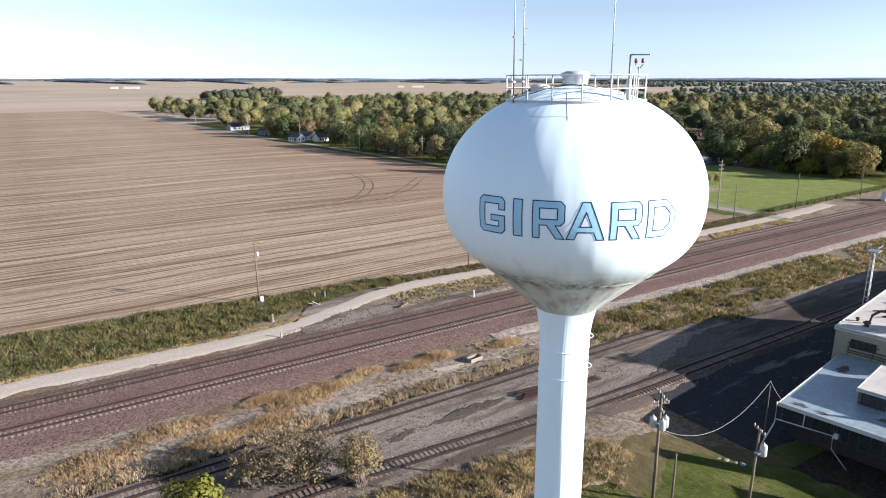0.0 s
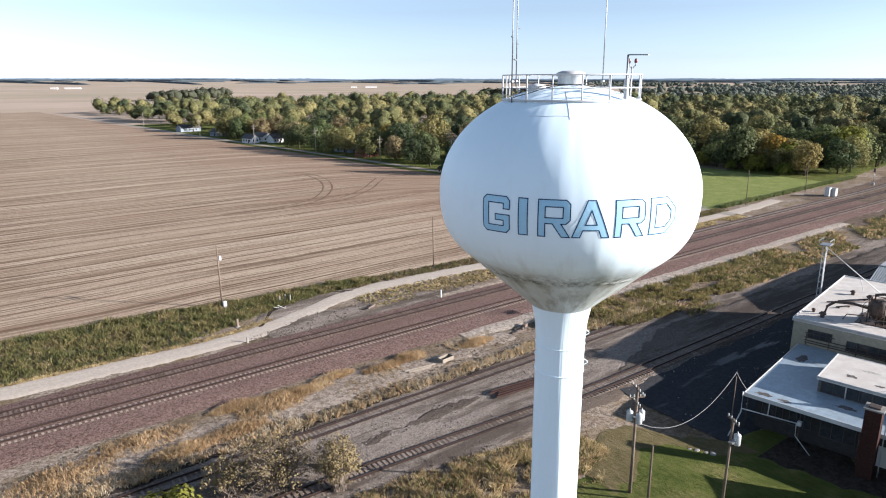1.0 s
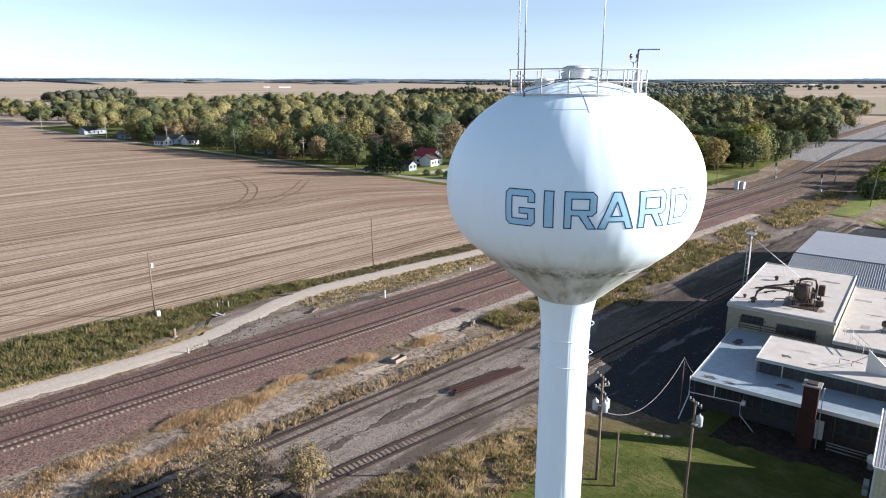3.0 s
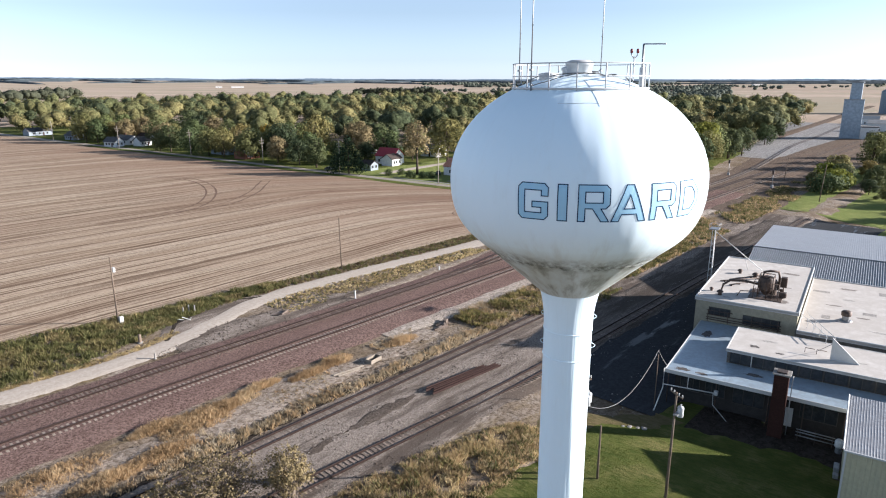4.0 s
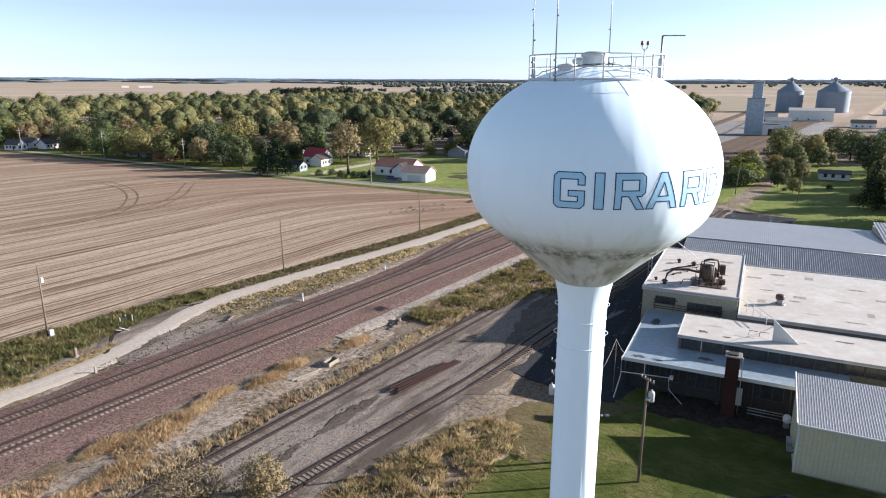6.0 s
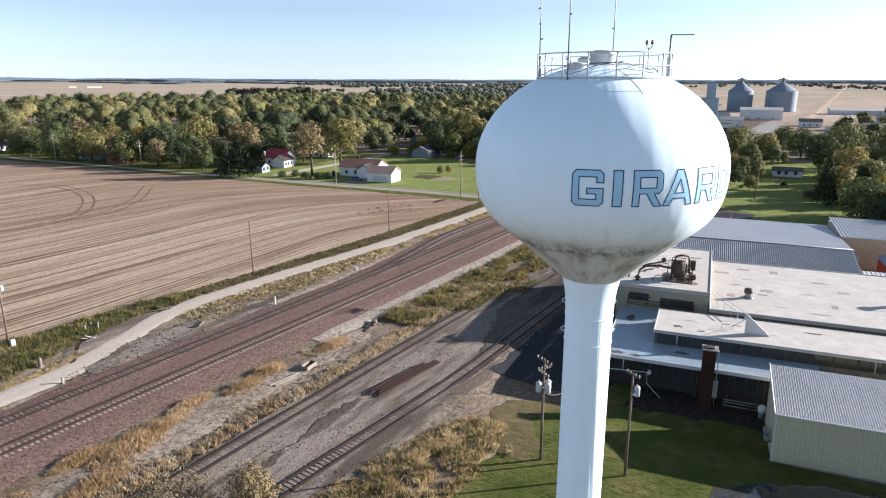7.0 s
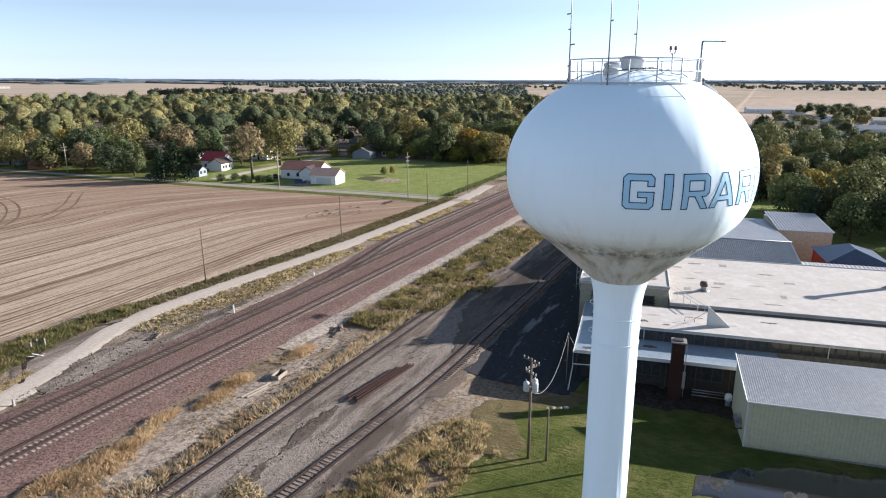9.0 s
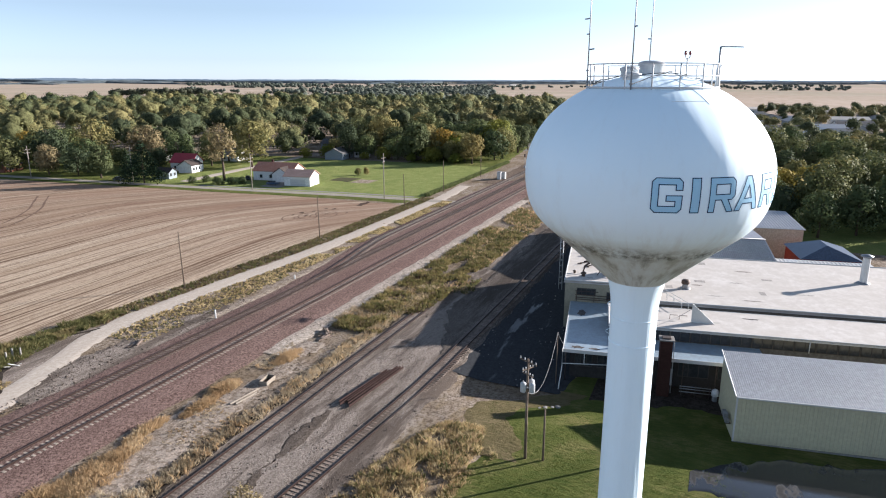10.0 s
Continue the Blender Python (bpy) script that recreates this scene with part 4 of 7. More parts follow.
# guard rail on the roof
R_GUARD, Z_GUARD = 2.95, Z_EQ + B_TOP * math.sqrt(1 - (2.95 / R_BULB) ** 2)
guard = part("guard_rail", tube([(R_GUARD * math.cos(2 * math.pi * k / 48), R_GUARD * math.sin(2 * math.pi * k / 48), Z_GUARD + 1.08) for k in range(48)], 0.028, 6, None, None, True), M["white_metal"], tower)
for z, r in ((0.56, 0.022), (0.06, 0.05)):
    part("rail_ring", tube([(R_GUARD * math.cos(2 * math.pi * k / 48), R_GUARD * math.sin(2 * math.pi * k / 48), Z_GUARD + z) for k in range(48)], r, 6, None, None, True), M["white_metal"], guard)
for k in range(16):
    a = radians(22.5 * k + 6)
    c, s = R_GUARD * math.cos(a), R_GUARD * math.sin(a)
    part("guard_post", tube([(c, s, Z_GUARD - 0.06), (c, s, Z_GUARD + 1.08)], 0.032, 6), M["white_metal"], guard)
# thin conduit that leaves the rail and turns along the shoulder of the tank
def on_roof(x, y, lift=0.003):
    return (x, y, Z_EQ + B_TOP * math.sqrt(1 - (x * x + y * y) / R_BULB ** 2) + lift)


def roof_line(points, steps=8):
    return [on_roof(xa + (xb - xa) * k / steps, ya + (yb - ya) * k / steps) for (xa, ya), (xb, yb) in zip(points, points[1:]) for k in range(steps)]


part("conduit", tube(roof_line([(-1.5, -1.1), (-2.1, -1.75), (-2.8, -2.55), (-2.9, -2.68)]), 0.009, 5), M["white_metal"], tower, "thin grey conduit lying on the tank")
part("conduit", tube(roof_line([(-2.8, -2.54), (-3.3, -1.85), (-3.65, -1.1)]), 0.007, 5), M["white_metal"], tower)

# vents, hatch, lights and aerials
Z_TOP = Z_EQ + B_TOP


def vent(x, y, z, r, h):
    bm = lathe([(r, 0), (r, h * 0.72), (r * 1.12, h * 0.74), (r * 1.12, h * 0.9), (r * 0.7, h), (0, h * 1.02)], 28, None, (x, y, z))
    return part("roof_vent", bm, M["white_metal"], tower)


vent(0.03, 0.06, Z_TOP - 0.25, 0.55, 0.85)
vent(1.25, 1.2, Z_TOP - 0.35, 0.42, 0.72)
part("hatch", lathe([(0.40, 0), (0.40, 0.3), (0.44, 0.32), (0.44, 0.4), (0, 0.47)], 24, None, (-1.35, 0.75, Z_TOP - 0.38)), M["white_metal"], tower)


def whip(x, y, ticks, tall):
    m = part("whip_aerial", tube([(x, y, 36.5), (x, y, 39.6), (x + 0.02, y, 40.4 + tall)], 0.035, 6, None, 0.014), M["galv"], tower, "tall thin grey radio aerial")
    for z, d in ticks:
        part("clamp", tube([(x, y, z), (x + d * 0.45, y + d * 0.32, z + 0.01)], 0.035, 5), M["galv"], m)
    for z in (36.75, 37.35):
        part("bracket", box(x - 0.07, x + 0.07, y - 0.07, y + 0.07, z - 0.04, z + 0.04, 0.01), M["galv"], m)


whip(-0.53, 2.90, ((38.3, -1), (39.0, 0.5), (39.7, 1), (41.2, -1)), 4.5)
whip(-2.95, 0.56, ((39.1, -0.4), (40.6, 0.5)), 4.2)
whip(2.60, 0.43, ((40.9, 0.8), (38.9, 0.5)), 5.0)
beacon = part("beacon_post", tube([(2.35, -1.37, 36.6), (2.35, -1.37, 37.95)], 0.035, 6), M["white_metal"], tower)
for s in (-1, 1):
    arm = part("beacon_arm", tube([(2.35, -1.37, 37.85), (2.35 + 0.1 * s, -1.37 - 0.1 * s, 38.02), (2.35 + 0.1 * s, -1.37 - 0.1 * s, 38.12)], 0.025, 6), M["galv"], beacon)
    part("lamp_glass", lathe([(0.05, 0), (0.065, 0.04), (0.065, 0.13), (0.04, 0.18), (0, 0.2)], 14, None, (2.35 + 0.1 * s, -1.37 - 0.1 * s, 38.1)), plain("dark_red_lamp_glass", (0.14, 0.02, 0.02), 0.25), arm, "dark red obstruction lamp")
gib = part("davit", tube([(0.13, -2.85, 36.6), (0.13, -2.85, 38.36)], 0.045, 7), M["galv"], tower)
part("davit_arm", tube([(0.13, -2.85, 38.36), (0.15, -3.8, 38.33)], 0.03, 6), M["galv"], gib)
part("davit_sleeve", lathe([(0.1, 0), (0.1, 0.75), (0.06, 0.8)], 12, None, (0.13, -2.85, 36.65)), M["white_metal"], gib)
black = plain("black_cable_rubber", (0.02, 0.02, 0.02), 0.6)


def roof_z(x, y):
    return Z_EQ + B_TOP * math.sqrt(max(0.0, 1 - (x * x + y * y) / R_BULB ** 2))


for pts in ([(-2.9, 0.6), (-2.2, 0.2), (-1.2, -0.7), (0.0, -0.9), (0.6, -0.2)], [(-0.5, 2.8), (-1.3, 1.6), (-1.6, 0.2), (-0.8, -1.2), (0.5, -1.5), (1.2, -0.8)], [(2.5, 0.4), (1.6, -0.3), (0.7, -0.4), (0.4, 0)], [(2.3, -1.3), (1.4, -1.5), (0.2, -2.6)]):
    fine_pts = []
    for (xa, ya), (xb, yb) in zip(pts, pts[1:]):
        for k in range(4):
            x, y = xa + (xb - xa) * k / 4, ya + (yb - ya) * k / 4
            fine_pts.append((x, y, roof_z(x, y) + 0.06 + 0.1 * abs(math.sin(x * 3 + y * 2))))
    part("cable", tube(fine_pts, 0.02, 5), black, tower, "black cable lying on the roof")


# ---- factory, in its own frame: u away from the tracks' end, v along its front ----
FO, FT = (64.1, 33.65, 0.0), 9.3
FM = pose(*FO, 0, 0, FT)


def site(name, label, category, group=""):
    return thing(name, FO, label, category, group, turn=FT)


def to_world(u, v, z=0.0):
    return FM @ Vector((u, v, z))


def walls(owner, u0, u1, v0, v1, z0, z1, mat_, t=0.3):
    for a, b, c, d in ((u0, u0 + t, v0, v1), (u1 - t, u1, v0, v1), (u0 + t, u1 - t, v0, v0 + t), (u0 + t, u1 - t, v1 - t, v1)):
        part("wall", box(a, b, c, d, z0 - 0.6, z1), mat_, owner)


def slab_roof(owner, u0, u1, v0, v1, z, mat_, thick=0.28, over=0.15, curb=0.12):
    """A flat roof slab with a raised gravel stop round it."""
    r = part("roof", box(u0 - over, u1 + over, v0 - over, v1 + over, z - thick, z, 0.03), mat_, owner)
    w = 0.14
    for a, b, c, d in ((u0 - over, u0 - over + w, v0 - over, v1 + over), (u1 + over - w, u1 + over, v0 - over, v1 + over), (u0 - over + w, u1 + over - w, v0 - over, v0 - over + w), (u0 - over + w, u1 + over - w, v1 + over - w, v1 + over)):
        part("roof_edge", box(a, b, c, d, z - thick - 0.1, z + curb, 0.02), M["frame_white"], r)
    return r


def window(owner, u, v0, v1, z0, z1, bars=1, frame_mat=None):
    """A window on a wall that faces -u: a frame proud of the wall and a pane set back in it."""
    fm = frame_mat or M["dark_frame"]
    w = part("window", box(u - 0.02, u + 0.01, v0, v1, z0, z1), M["glass"], owner)
    t = 0.07
    bm = bmesh.new()
    for a, b, c, d in ((v0, v0 + t, z0, z1), (v1 - t, v1, z0, z1), (v0 + t, v1 - t, z0, z0 + t), (v0 + t, v1 - t, z1 - t, z1)):
        box(u - 0.08, u - 0.021, a, b, c, d, 0, bm)
    for k in range(1, bars + 1):
        m_ = v0 + (v1 - v0) * k / (bars + 1)
        box(u - 0.07, u - 0.022, m_ - t / 2, m_ + t / 2, z0 + t, z1 - t, 0, bm)
    part("window_frame", bm, fm, w)
    return w


# Grey wall tone darkened to paint the shade beneath the overhanging roof.
M["shaded_wall"] = surface("shade_darkened_boarding", (0.0462, 0.0431, 0.0408), (0.0323, 0.03, 0.0285), 0.3, 2.0, 0.9, 0.2)
M["dark_frame"] = plain("weathered_dark_frame", (0.07, 0.064, 0.058), 0.7)

# tall block by the tracks
blk = site("factory_block", "beige block-walled factory wing with a flat white roof", "factory building")
walls(blk, 19, 44, -11.7, 1.0, 0.1, 7.2, M["beige_wall"])
slab_roof(blk, 19, 44, -11.7, 1.0, 7.42, M["white_roof"])
for v0, v1, z0, z1 in ((-3.6, -0.8, 5.2, 6.3), (-9.8, -5.2, 4.6, 5.9)):
    window(blk, 19.0, v0, v1, z0, z1, 3)
rack = part("pipe_rack", tube([(18.6, -4.0, 5.9), (18.6, -0.6, 5.9)], 0.05), M["dark_metal"], blk)
for z in (5.3, 4.9, 4.6):
    part("pipe", tube([(18.6, -10, z), (18.6, -0.6, z)], 0.06), M["dark_metal"], rack)
for v in (-0.8, -3.4, -6.4, -9.6):
    part("rack_post", tube([(18.6, v, 4.3), (18.6, v, 6.0)], 0.05), M["dark_metal"], rack)

# main hall with the wide white roof
hall = site("factory_hall", "long factory hall with a wide patched white roof", "factory building")
walls(hall, 17, 44, -75, -11.72, 0.1, 5.5, M["grey_wall"])
slab_roof(hall, 17, 44, -75, -12.0, 5.72, M["white_roof"])
patch_mat = surface("grey_roof_patch", (0.323, 0.3, 0.277), (0.385, 0.362, 0.331), 0.5, 3.0, 0.8, 0.1)
for u, v, w, d in ((36.5, -14.6, 2.2, 1.4), (28.2, -20.5, 1.6, 1.8), (24.0, -15.2, 1.0, 2.4), (31.5, -31, 1.5, 1.2), (23.5, -28.5, 0.8, 2.6), (39, -22, 1.2, 2.6)):
    part("roof_patch", box(u, u + d * 0.6, v, v + w, 5.72, 5.735), patch_mat, hall)



def roof_stain(owner, u, v, z, ru, rv, material, seed):
    """A thin irregular stain or torn patch lying on a roof."""
    g = random.Random(seed)
    rim = []
    for k in range(18):
        a, r = 2 * math.pi * k / 18, g.uniform(0.55, 1.1)
        rim.append((u + ru * r * math.cos(a), v + rv * r * math.sin(a), z))
    part("roof_stain", mesh_of("roof_stain", [(u, v, z)] + rim, [(0, k + 1, (k + 1) % 18 + 1) for k in range(18)], material), None, owner)


stain_mat = surface("brown_grey_roof_stain", (0.24, 0.21, 0.185), (0.33, 0.30, 0.27), 0.7, 3.0, 0.8, 0.1)
pale_stain = surface("pale_roof_weathering", (0.40, 0.38, 0.345), (0.46, 0.435, 0.40), 0.7, 3.0, 0.8, 0.1)
for i, (u, v, ru, rv) in enumerate(((30.5, -15.4, 0.35, 1.3), (34.2, -17.0, 0.5, 0.9), (26.5, -19.0, 0.3, 1.2), (21.5, -21.0, 0.35, 1.4), (20.2, -26.0, 0.3, 1.8), (29.0, -25.0, 0.4, 1.1), (36.0, -27.5, 0.4, 1.6), (25.0, -34.0, 0.4, 1.4), (40.0, -17.0, 0.5, 1.5))):
    roof_stain(hall, u, v, 5.727, ru, rv, (stain_mat, pale_stain)[i % 2], 300 + i)
for i, (u, v, ru, rv) in enumerate(((22.8, -9.2, 0.9, 1.3), (26.5, -6.4, 0.7, 1.0), (30.0, -8.5, 0.5, 1.6), (34.5, -4.5, 0.4, 1.2), (38.0, -9.0, 0.6, 1.4), (21.0, -2.6, 0.5, 0.6))):
    roof_stain(blk, u, v, 7.427, ru, rv, (stain_mat, pale_stain)[i % 2], 320 + i)
rust_mat = surface("dark_roof_stain", (0.10, 0.09, 0.085), (0.16, 0.145, 0.135), 0.7, 3.0, 0.8, 0.1)

# clerestory block in front of the hall
cle = site("clerestory_block", "low white-roofed clerestory wing with a band of dark windows", "factory building")
walls(cle, 5.7, 13.7, -75, -5.6, 0.1, 5.7, M["grey_wall"])
slab_roof(cle, 5.7, 13.7, -75, -5.6, 5.92, M["white_roof"], 0.26, 0.18, 0.03)
v = -5.9
while v > -50:
    window(cle, 5.7, v - 2.38, v, 4.2, 5.6, 1)
    v -= 2.45
for v in (-8.3, -29.6, -45.2):
    part("downpipe", tube([(5.56, v, 4.15), (5.56, v, 5.7)], 0.06), M["frame_white"], cle)
fin = bmesh.new()
f3 = [(-16.0, 5.92), (-18.9, 5.92), (-16.0, 8.55)]
fa = [fin.verts.new((8.42, a, b)) for a, b in f3]
fb = [fin.verts.new((8.56, a, b)) for a, b in f3]
fin.faces.new(fa)
fin.faces.new(fb[::-1])
for i in range(3):
    j = (i + 1) % 3
    fin.faces.new((fa[i], fb[i], fb[j], fa[j]))
fin_ob = site("roof_fin", "white triangular sheet-metal fin standing on the roof", "roof fin")
part("fin_panel", fin, M["frame_white"], fin_ob)
part("fin_brace", tube([(8.6, -16.3, 5.9), (10.2, -14.5, 5.9), (8.6, -16.2, 7.9)], 0.04), M["galv"], fin_ob)
for v in (-13.4, -14.6):
    part("fin_rack", tube([(9.3, v, 5.92), (9.3, v, 6.5), (9.3, v - 1.0, 6.5)], 0.04), M["dark_metal"], fin_ob)
# gangway with rails between the roofs
gang = site("roof_gangway", "light metal gangway with railings linking the roofs", "gangway")
for dv in (0, 0.9):
    part("handrail", tube([(13.5, -16.2 + dv, 6.9), (20.5, -13.0 + dv, 6.9), (22.5, -12.5 + dv, 6.8)], 0.035), M["frame_white"], gang)
    for s in (0, 0.25, 0.5, 0.75, 1.0):
        u_, v_ = 13.5 + 7 * s, -16.2 + 3.2 * s + dv
        part("rail_post", tube([(u_, v_, 5.9 - 0.18 * (s > 0.4)), (u_, v_, 6.9)], 0.03), M["frame_white"], gang)

for i, (u, v, ru, rv) in enumerate(((8.0, -8.2, 0.5, 0.7), (10.5, -9.4, 0.4, 1.1), (7.2, -11.0, 0.3, 0.5), (9.0, -19.0, 0.3, 0.9), (11.5, -24.0, 0.3, 1.2))):
    roof_stain(cle, u, v, 5.927, ru, rv, (rust_mat, pale_stain)[i % 2], 340 + i)
# low front wing with its long pale roof
low = site("low_front_wing", "low shaded wing with a wide pale overhanging roof", "factory building")
part("roof", box(0, 18.9, -24, 0, 3.86, 4.12, 0.03), M["low_roof"], low)
for i, (u, v, ru, rv) in enumerate(((0.9, -1.6, 0.5, 1.0), (0.8, -3.9, 0.4, 0.8), (14.0, -1.8, 1.4, 0.7), (3.5, -9.0, 0.5, 1.2))):
    roof_stain(low, u, v, 4.127, ru, rv, rust_mat, 360 + i)
part("fascia", box(-0.12, -0.003, -24, 0.1, 3.72, 4.17, 0.02), M["frame_white"], low, "white painted fascia board")
part("side_fascia", box(0, 18.6, 0.003, 0.12, 3.72, 4.17, 0.02), M["frame_white"], low)
walls(low, 1.6, 18.7, -24, -0.8, 0.1, 3.86, M["shaded_wall"])
for v0, v1, z0, z1 in ((-6.4, -4.2, 1.3, 3.0), (-3.6, -1.4, 1.3, 3.0), (-10.5, -7.2, 1.1, 3.1), (-17.6, -14.0, 1.2, 3.1), (-22.5, -18.6, 1.2, 3.1)):
    window(low, 1.6, v0, v1, z0, z1, 2)
for v in (-0.3, -5.6, -11.0, -14.4, -18.2):
    part("roof_post", tube([(0.25, v, -0.4), (0.25, v, 3.86)], 0.06), M["dark_metal"], low)
part("door", box(1.5, 1.58, -13.4, -12.0, -0.1, 2.1, 0.01), M["frame_white"], low, "pale side door under the roof")
# white pipe run in front of the wing
run = site("steam_pipe", "white lagged pipe run bracketed to the front wing", "pipe")
part("riser", tube([(-0.35, 0.1, 4.3), (-0.35, 0.1, 1.9), (-3.0, 0.3, 0.0)], 0.07), M["frame_white"], run)
part("header", tube([(-0.35, 0.1, 2.3), (-0.2, -5.6, 2.55)], 0.06), M["frame_white"], run)
part("dropper", tube([(-0.25, -2.6, 2.45), (-0.1, -2.6, 3.8)], 0.05), M["frame_white"], run)
part("elbow_drop", tube([(-0.2, -5.4, 2.5), (-0.4, -5.5, 1.2), (-0.9, -7.2, -0.2)], 0.05), M["frame_white"], run)
part("end_box", box(-0.45, 0.05, -5.9, -5.5, 2.4, 2.85, 0.03), M["frame_white"], run)

# brick chimney
chimney = site("brick_chimney", "square dark red brick chimney against the front wing", "chimney")
part("core", box(-1.75, -0.45, -12.75, -11.35, -0.4, 7.0), M["brick"], chimney)
part("cap", box(-1.92, -0.28, -12.92, -11.18, 7.0, 7.16, 0.03), M["concrete"], chimney)
part("flue", box(-1.55, -0.65, -12.55, -11.55, 7.16, 7.3, 0.02), M["dark_metal"], chimney)
part("downpipe", tube([(-0.6, -13.05, -0.3), (-0.6, -13.05, 6.2), (0.2, -13.05, 6.4)], 0.05), M["frame_white"], chimney)

# cream metal shed with ribs as real geometry
def rib_sheet(p0, pu, pv, nu, h, pitch_w):
    """A ribbed metal sheet: p0 corner, pu across the ribs, pv along them; ribs rise by h along the normal."""
    bm = bmesh.new()
    p0, pu, pv = Vector(p0), Vector(pu), Vector(pv)
    nrm = pu.cross(pv).normalized()
    if nrm.z < -0.1:
        nrm = -nrm
    rows_ = []
    for i in range(nu):
        for f, up in ((0.0, 0), (0.62, 0), (0.74, 1), (0.88, 1)):
            q = p0 + pu * ((i + f) / nu) + nrm * (h * up)
            rows_.append((bm.verts.new(q), bm.verts.new(q + pv)))
    rows_.append((bm.verts.new(p0 + pu), bm.verts.new(p0 + pu + pv)))
    for a, b in zip(rows_, rows_[1:]):
        bm.faces.new((a[0], b[0], b[1], a[1]))
    bmesh.ops.recalc_face_normals(bm, faces=bm.faces)
    return bm


M["metal_roof"] = surface("grey_galvalume_roof", (0.323, 0.331, 0.347), (0.269, 0.277, 0.293), 0.15, 2.0, 0.45, 0.05, 0.3, c3=(0.231, 0.231, 0.239), local=True)
M["cream"] = surface("cream_sheet_siding", (0.462, 0.431, 0.285), (0.424, 0.393, 0.266), 0.2, 2.5, 0.55, 0.06, c3=(0.37, 0.339, 0.231), local=True)
shed = site("metal_shed", "cream ribbed metal shed with a grey standing-seam roof", "shed")
part("front_wall", rib_sheet((-10.9, -50, -0.35), (0, 31.6, 0), (0, 0, 5.65), 84, -0.03, 0.45), M["cream"], shed)
part("gable_wall", rib_sheet((-10.9, -18.4, -0.35), (9.0, 0, 0), (0, 0, 5.7), 20, 0.03, 0.45), M["cream"], shed)
gb = bmesh.new()
gv = [gb.verts.new(p) for p in ((-10.9, -18.42, 5.3), (-1.9, -18.42, 5.3), (-1.9, -18.42, 6.42))]
gb.faces.new(gv)
part("gable_top", gb, M["cream"], shed)
part("back_wall", box(-2.0, -1.9, -50, -18.45, -0.35, 6.4), M["cream"], shed)
part("roof", rib_sheet((-11.15, -50, 5.28), (0, 31.9, 0), (9.4, 0, 1.2), 140, 0.014, 0.45), M["metal_roof"], shed)
part("roof_deck", box(-10.85, -1.95, -50, -18.5, 5.05, 5.24), M["galv"], shed)
part("gutter", box(-11.28, -11.12, -50, -18.2, 5.12, 5.28, 0.02), M["frame_white"], shed)
part("corner_trim", box(-10.98, -10.86, -18.46, -18.30, -0.35, 5.2, 0.01), M["frame_white"], shed)
part("rake_trim", tube([(-11.2, -18.15, 5.36), (-1.75, -18.15, 6.56)], 0.07, 4), M["frame_white"], shed)
part("plinth", box(-11.05, -10.95, -50, -18.3, -0.6, 0.08, 0.01), M["concrete"], shed)
for u, s in ((-8.6, 0.34), (-7.7, 0.26), (-9.5, 0.22)):
    cu = site("wall_unit", "small grey equipment unit at the shed's gable wall", "equipment box", "wall units")
    part("casing", box(u - s, u + s, -18.15, -17.7, 1.4, 1.4 + 2.0 * s, 0.04), M["galv"], cu)
    part("bracket", box(u - s * 0.8, u + s * 0.8, -18.3, -17.75, 1.3, 1.38), M["dark_metal"], cu)

# long ribbed hall behind
hall2 = site("ribbed_metal_hall", "long gabled hall with a weathered grey ribbed roof", "factory building")
# Front slope darker than the back: its turn from the sun is painted.
part("roof_front", rib_sheet((47.5, -35.5, 4.8), (0, 34.5, 0), (10.5, 0, 1.75), 100, 0.06, 0.6), surface("blue_grey_shaded_roof", (0.2, 0.219, 0.246), (0.146, 0.162, 0.189), 0.12, 2.0, 0.45, 0.05, 0.3, c3=(0.123, 0.135, 0.154), local=True), hall2)
part("roof_back", rib_sheet((58, -35.5, 6.56), (0, 34.5, 0), (29, 0, -1.3), 100, 0.022, 0.6), M["metal_roof"], hall2)
part("ridge_cap", tube([(58, -35.6, 6.6), (58, -0.9, 6.6)], 0.1, 6), M["galv"], hall2)
walls(hall2, 48, 86.6, -35.3, -1.2, 0.1, 4.75, M["beige_wall"])
ge = bmesh.new()
for vv in (-1.15, -35.35):
    gv = [ge.verts.new(p) for p in ((48, vv, 4.75), (86.6, vv, 4.75), (86.6, vv, 5.2), (58, vv, 6.5))]
    ge.faces.new(gv)
part("gable", ge, M["beige_wall"], hall2)
wing = site("tan_wing", "tan-sided wing with a light metal roof", "factory building")
walls(wing, 71.3, 88, -46, -35.6, 0.1, 6.1, M["tan_wall"])
part("roof", rib_sheet((71.0, -46.3, 6.2), (0, 10.8, 0), (17.3, 0, 0.7), 18, 0.06, 0.6), M["metal_roof"], wing)
part("soffit", box(71.05, 88.2, -46.25, -35.62, 6.08, 6.16), M["frame_white"], wing)
part("door", box(71.18, 71.28, -39.2, -37.8, 0.4, 2.7, 0.01), M["frame_white"], wing)
hip = site("red_walled_store", "small red-walled building with a dark blue-grey hipped roof", "building")
walls(hip, 52, 63.5, -50.8, -40.8, 0.1, 4.6, surface("barn_red_siding", (0.231, 0.0347, 0.0231), (0.193, 0.0308, 0.0231), 0.4, 3.0, 0.7, 0.1))
hb = bmesh.new()
hv = [hb.verts.new(p) for p in ((51.6, -51.2, 4.6), (63.9, -51.2, 4.6), (63.9, -40.4, 4.6), (51.6, -40.4, 4.6), (55.5, -45.8, 6.6), (60, -45.8, 6.6))]
for f in ((0, 1, 5, 4), (1, 2, 5), (2, 3, 4, 5), (3, 0, 4), (3, 2, 1, 0)):
    hb.faces.new([hv[i] for i in f])
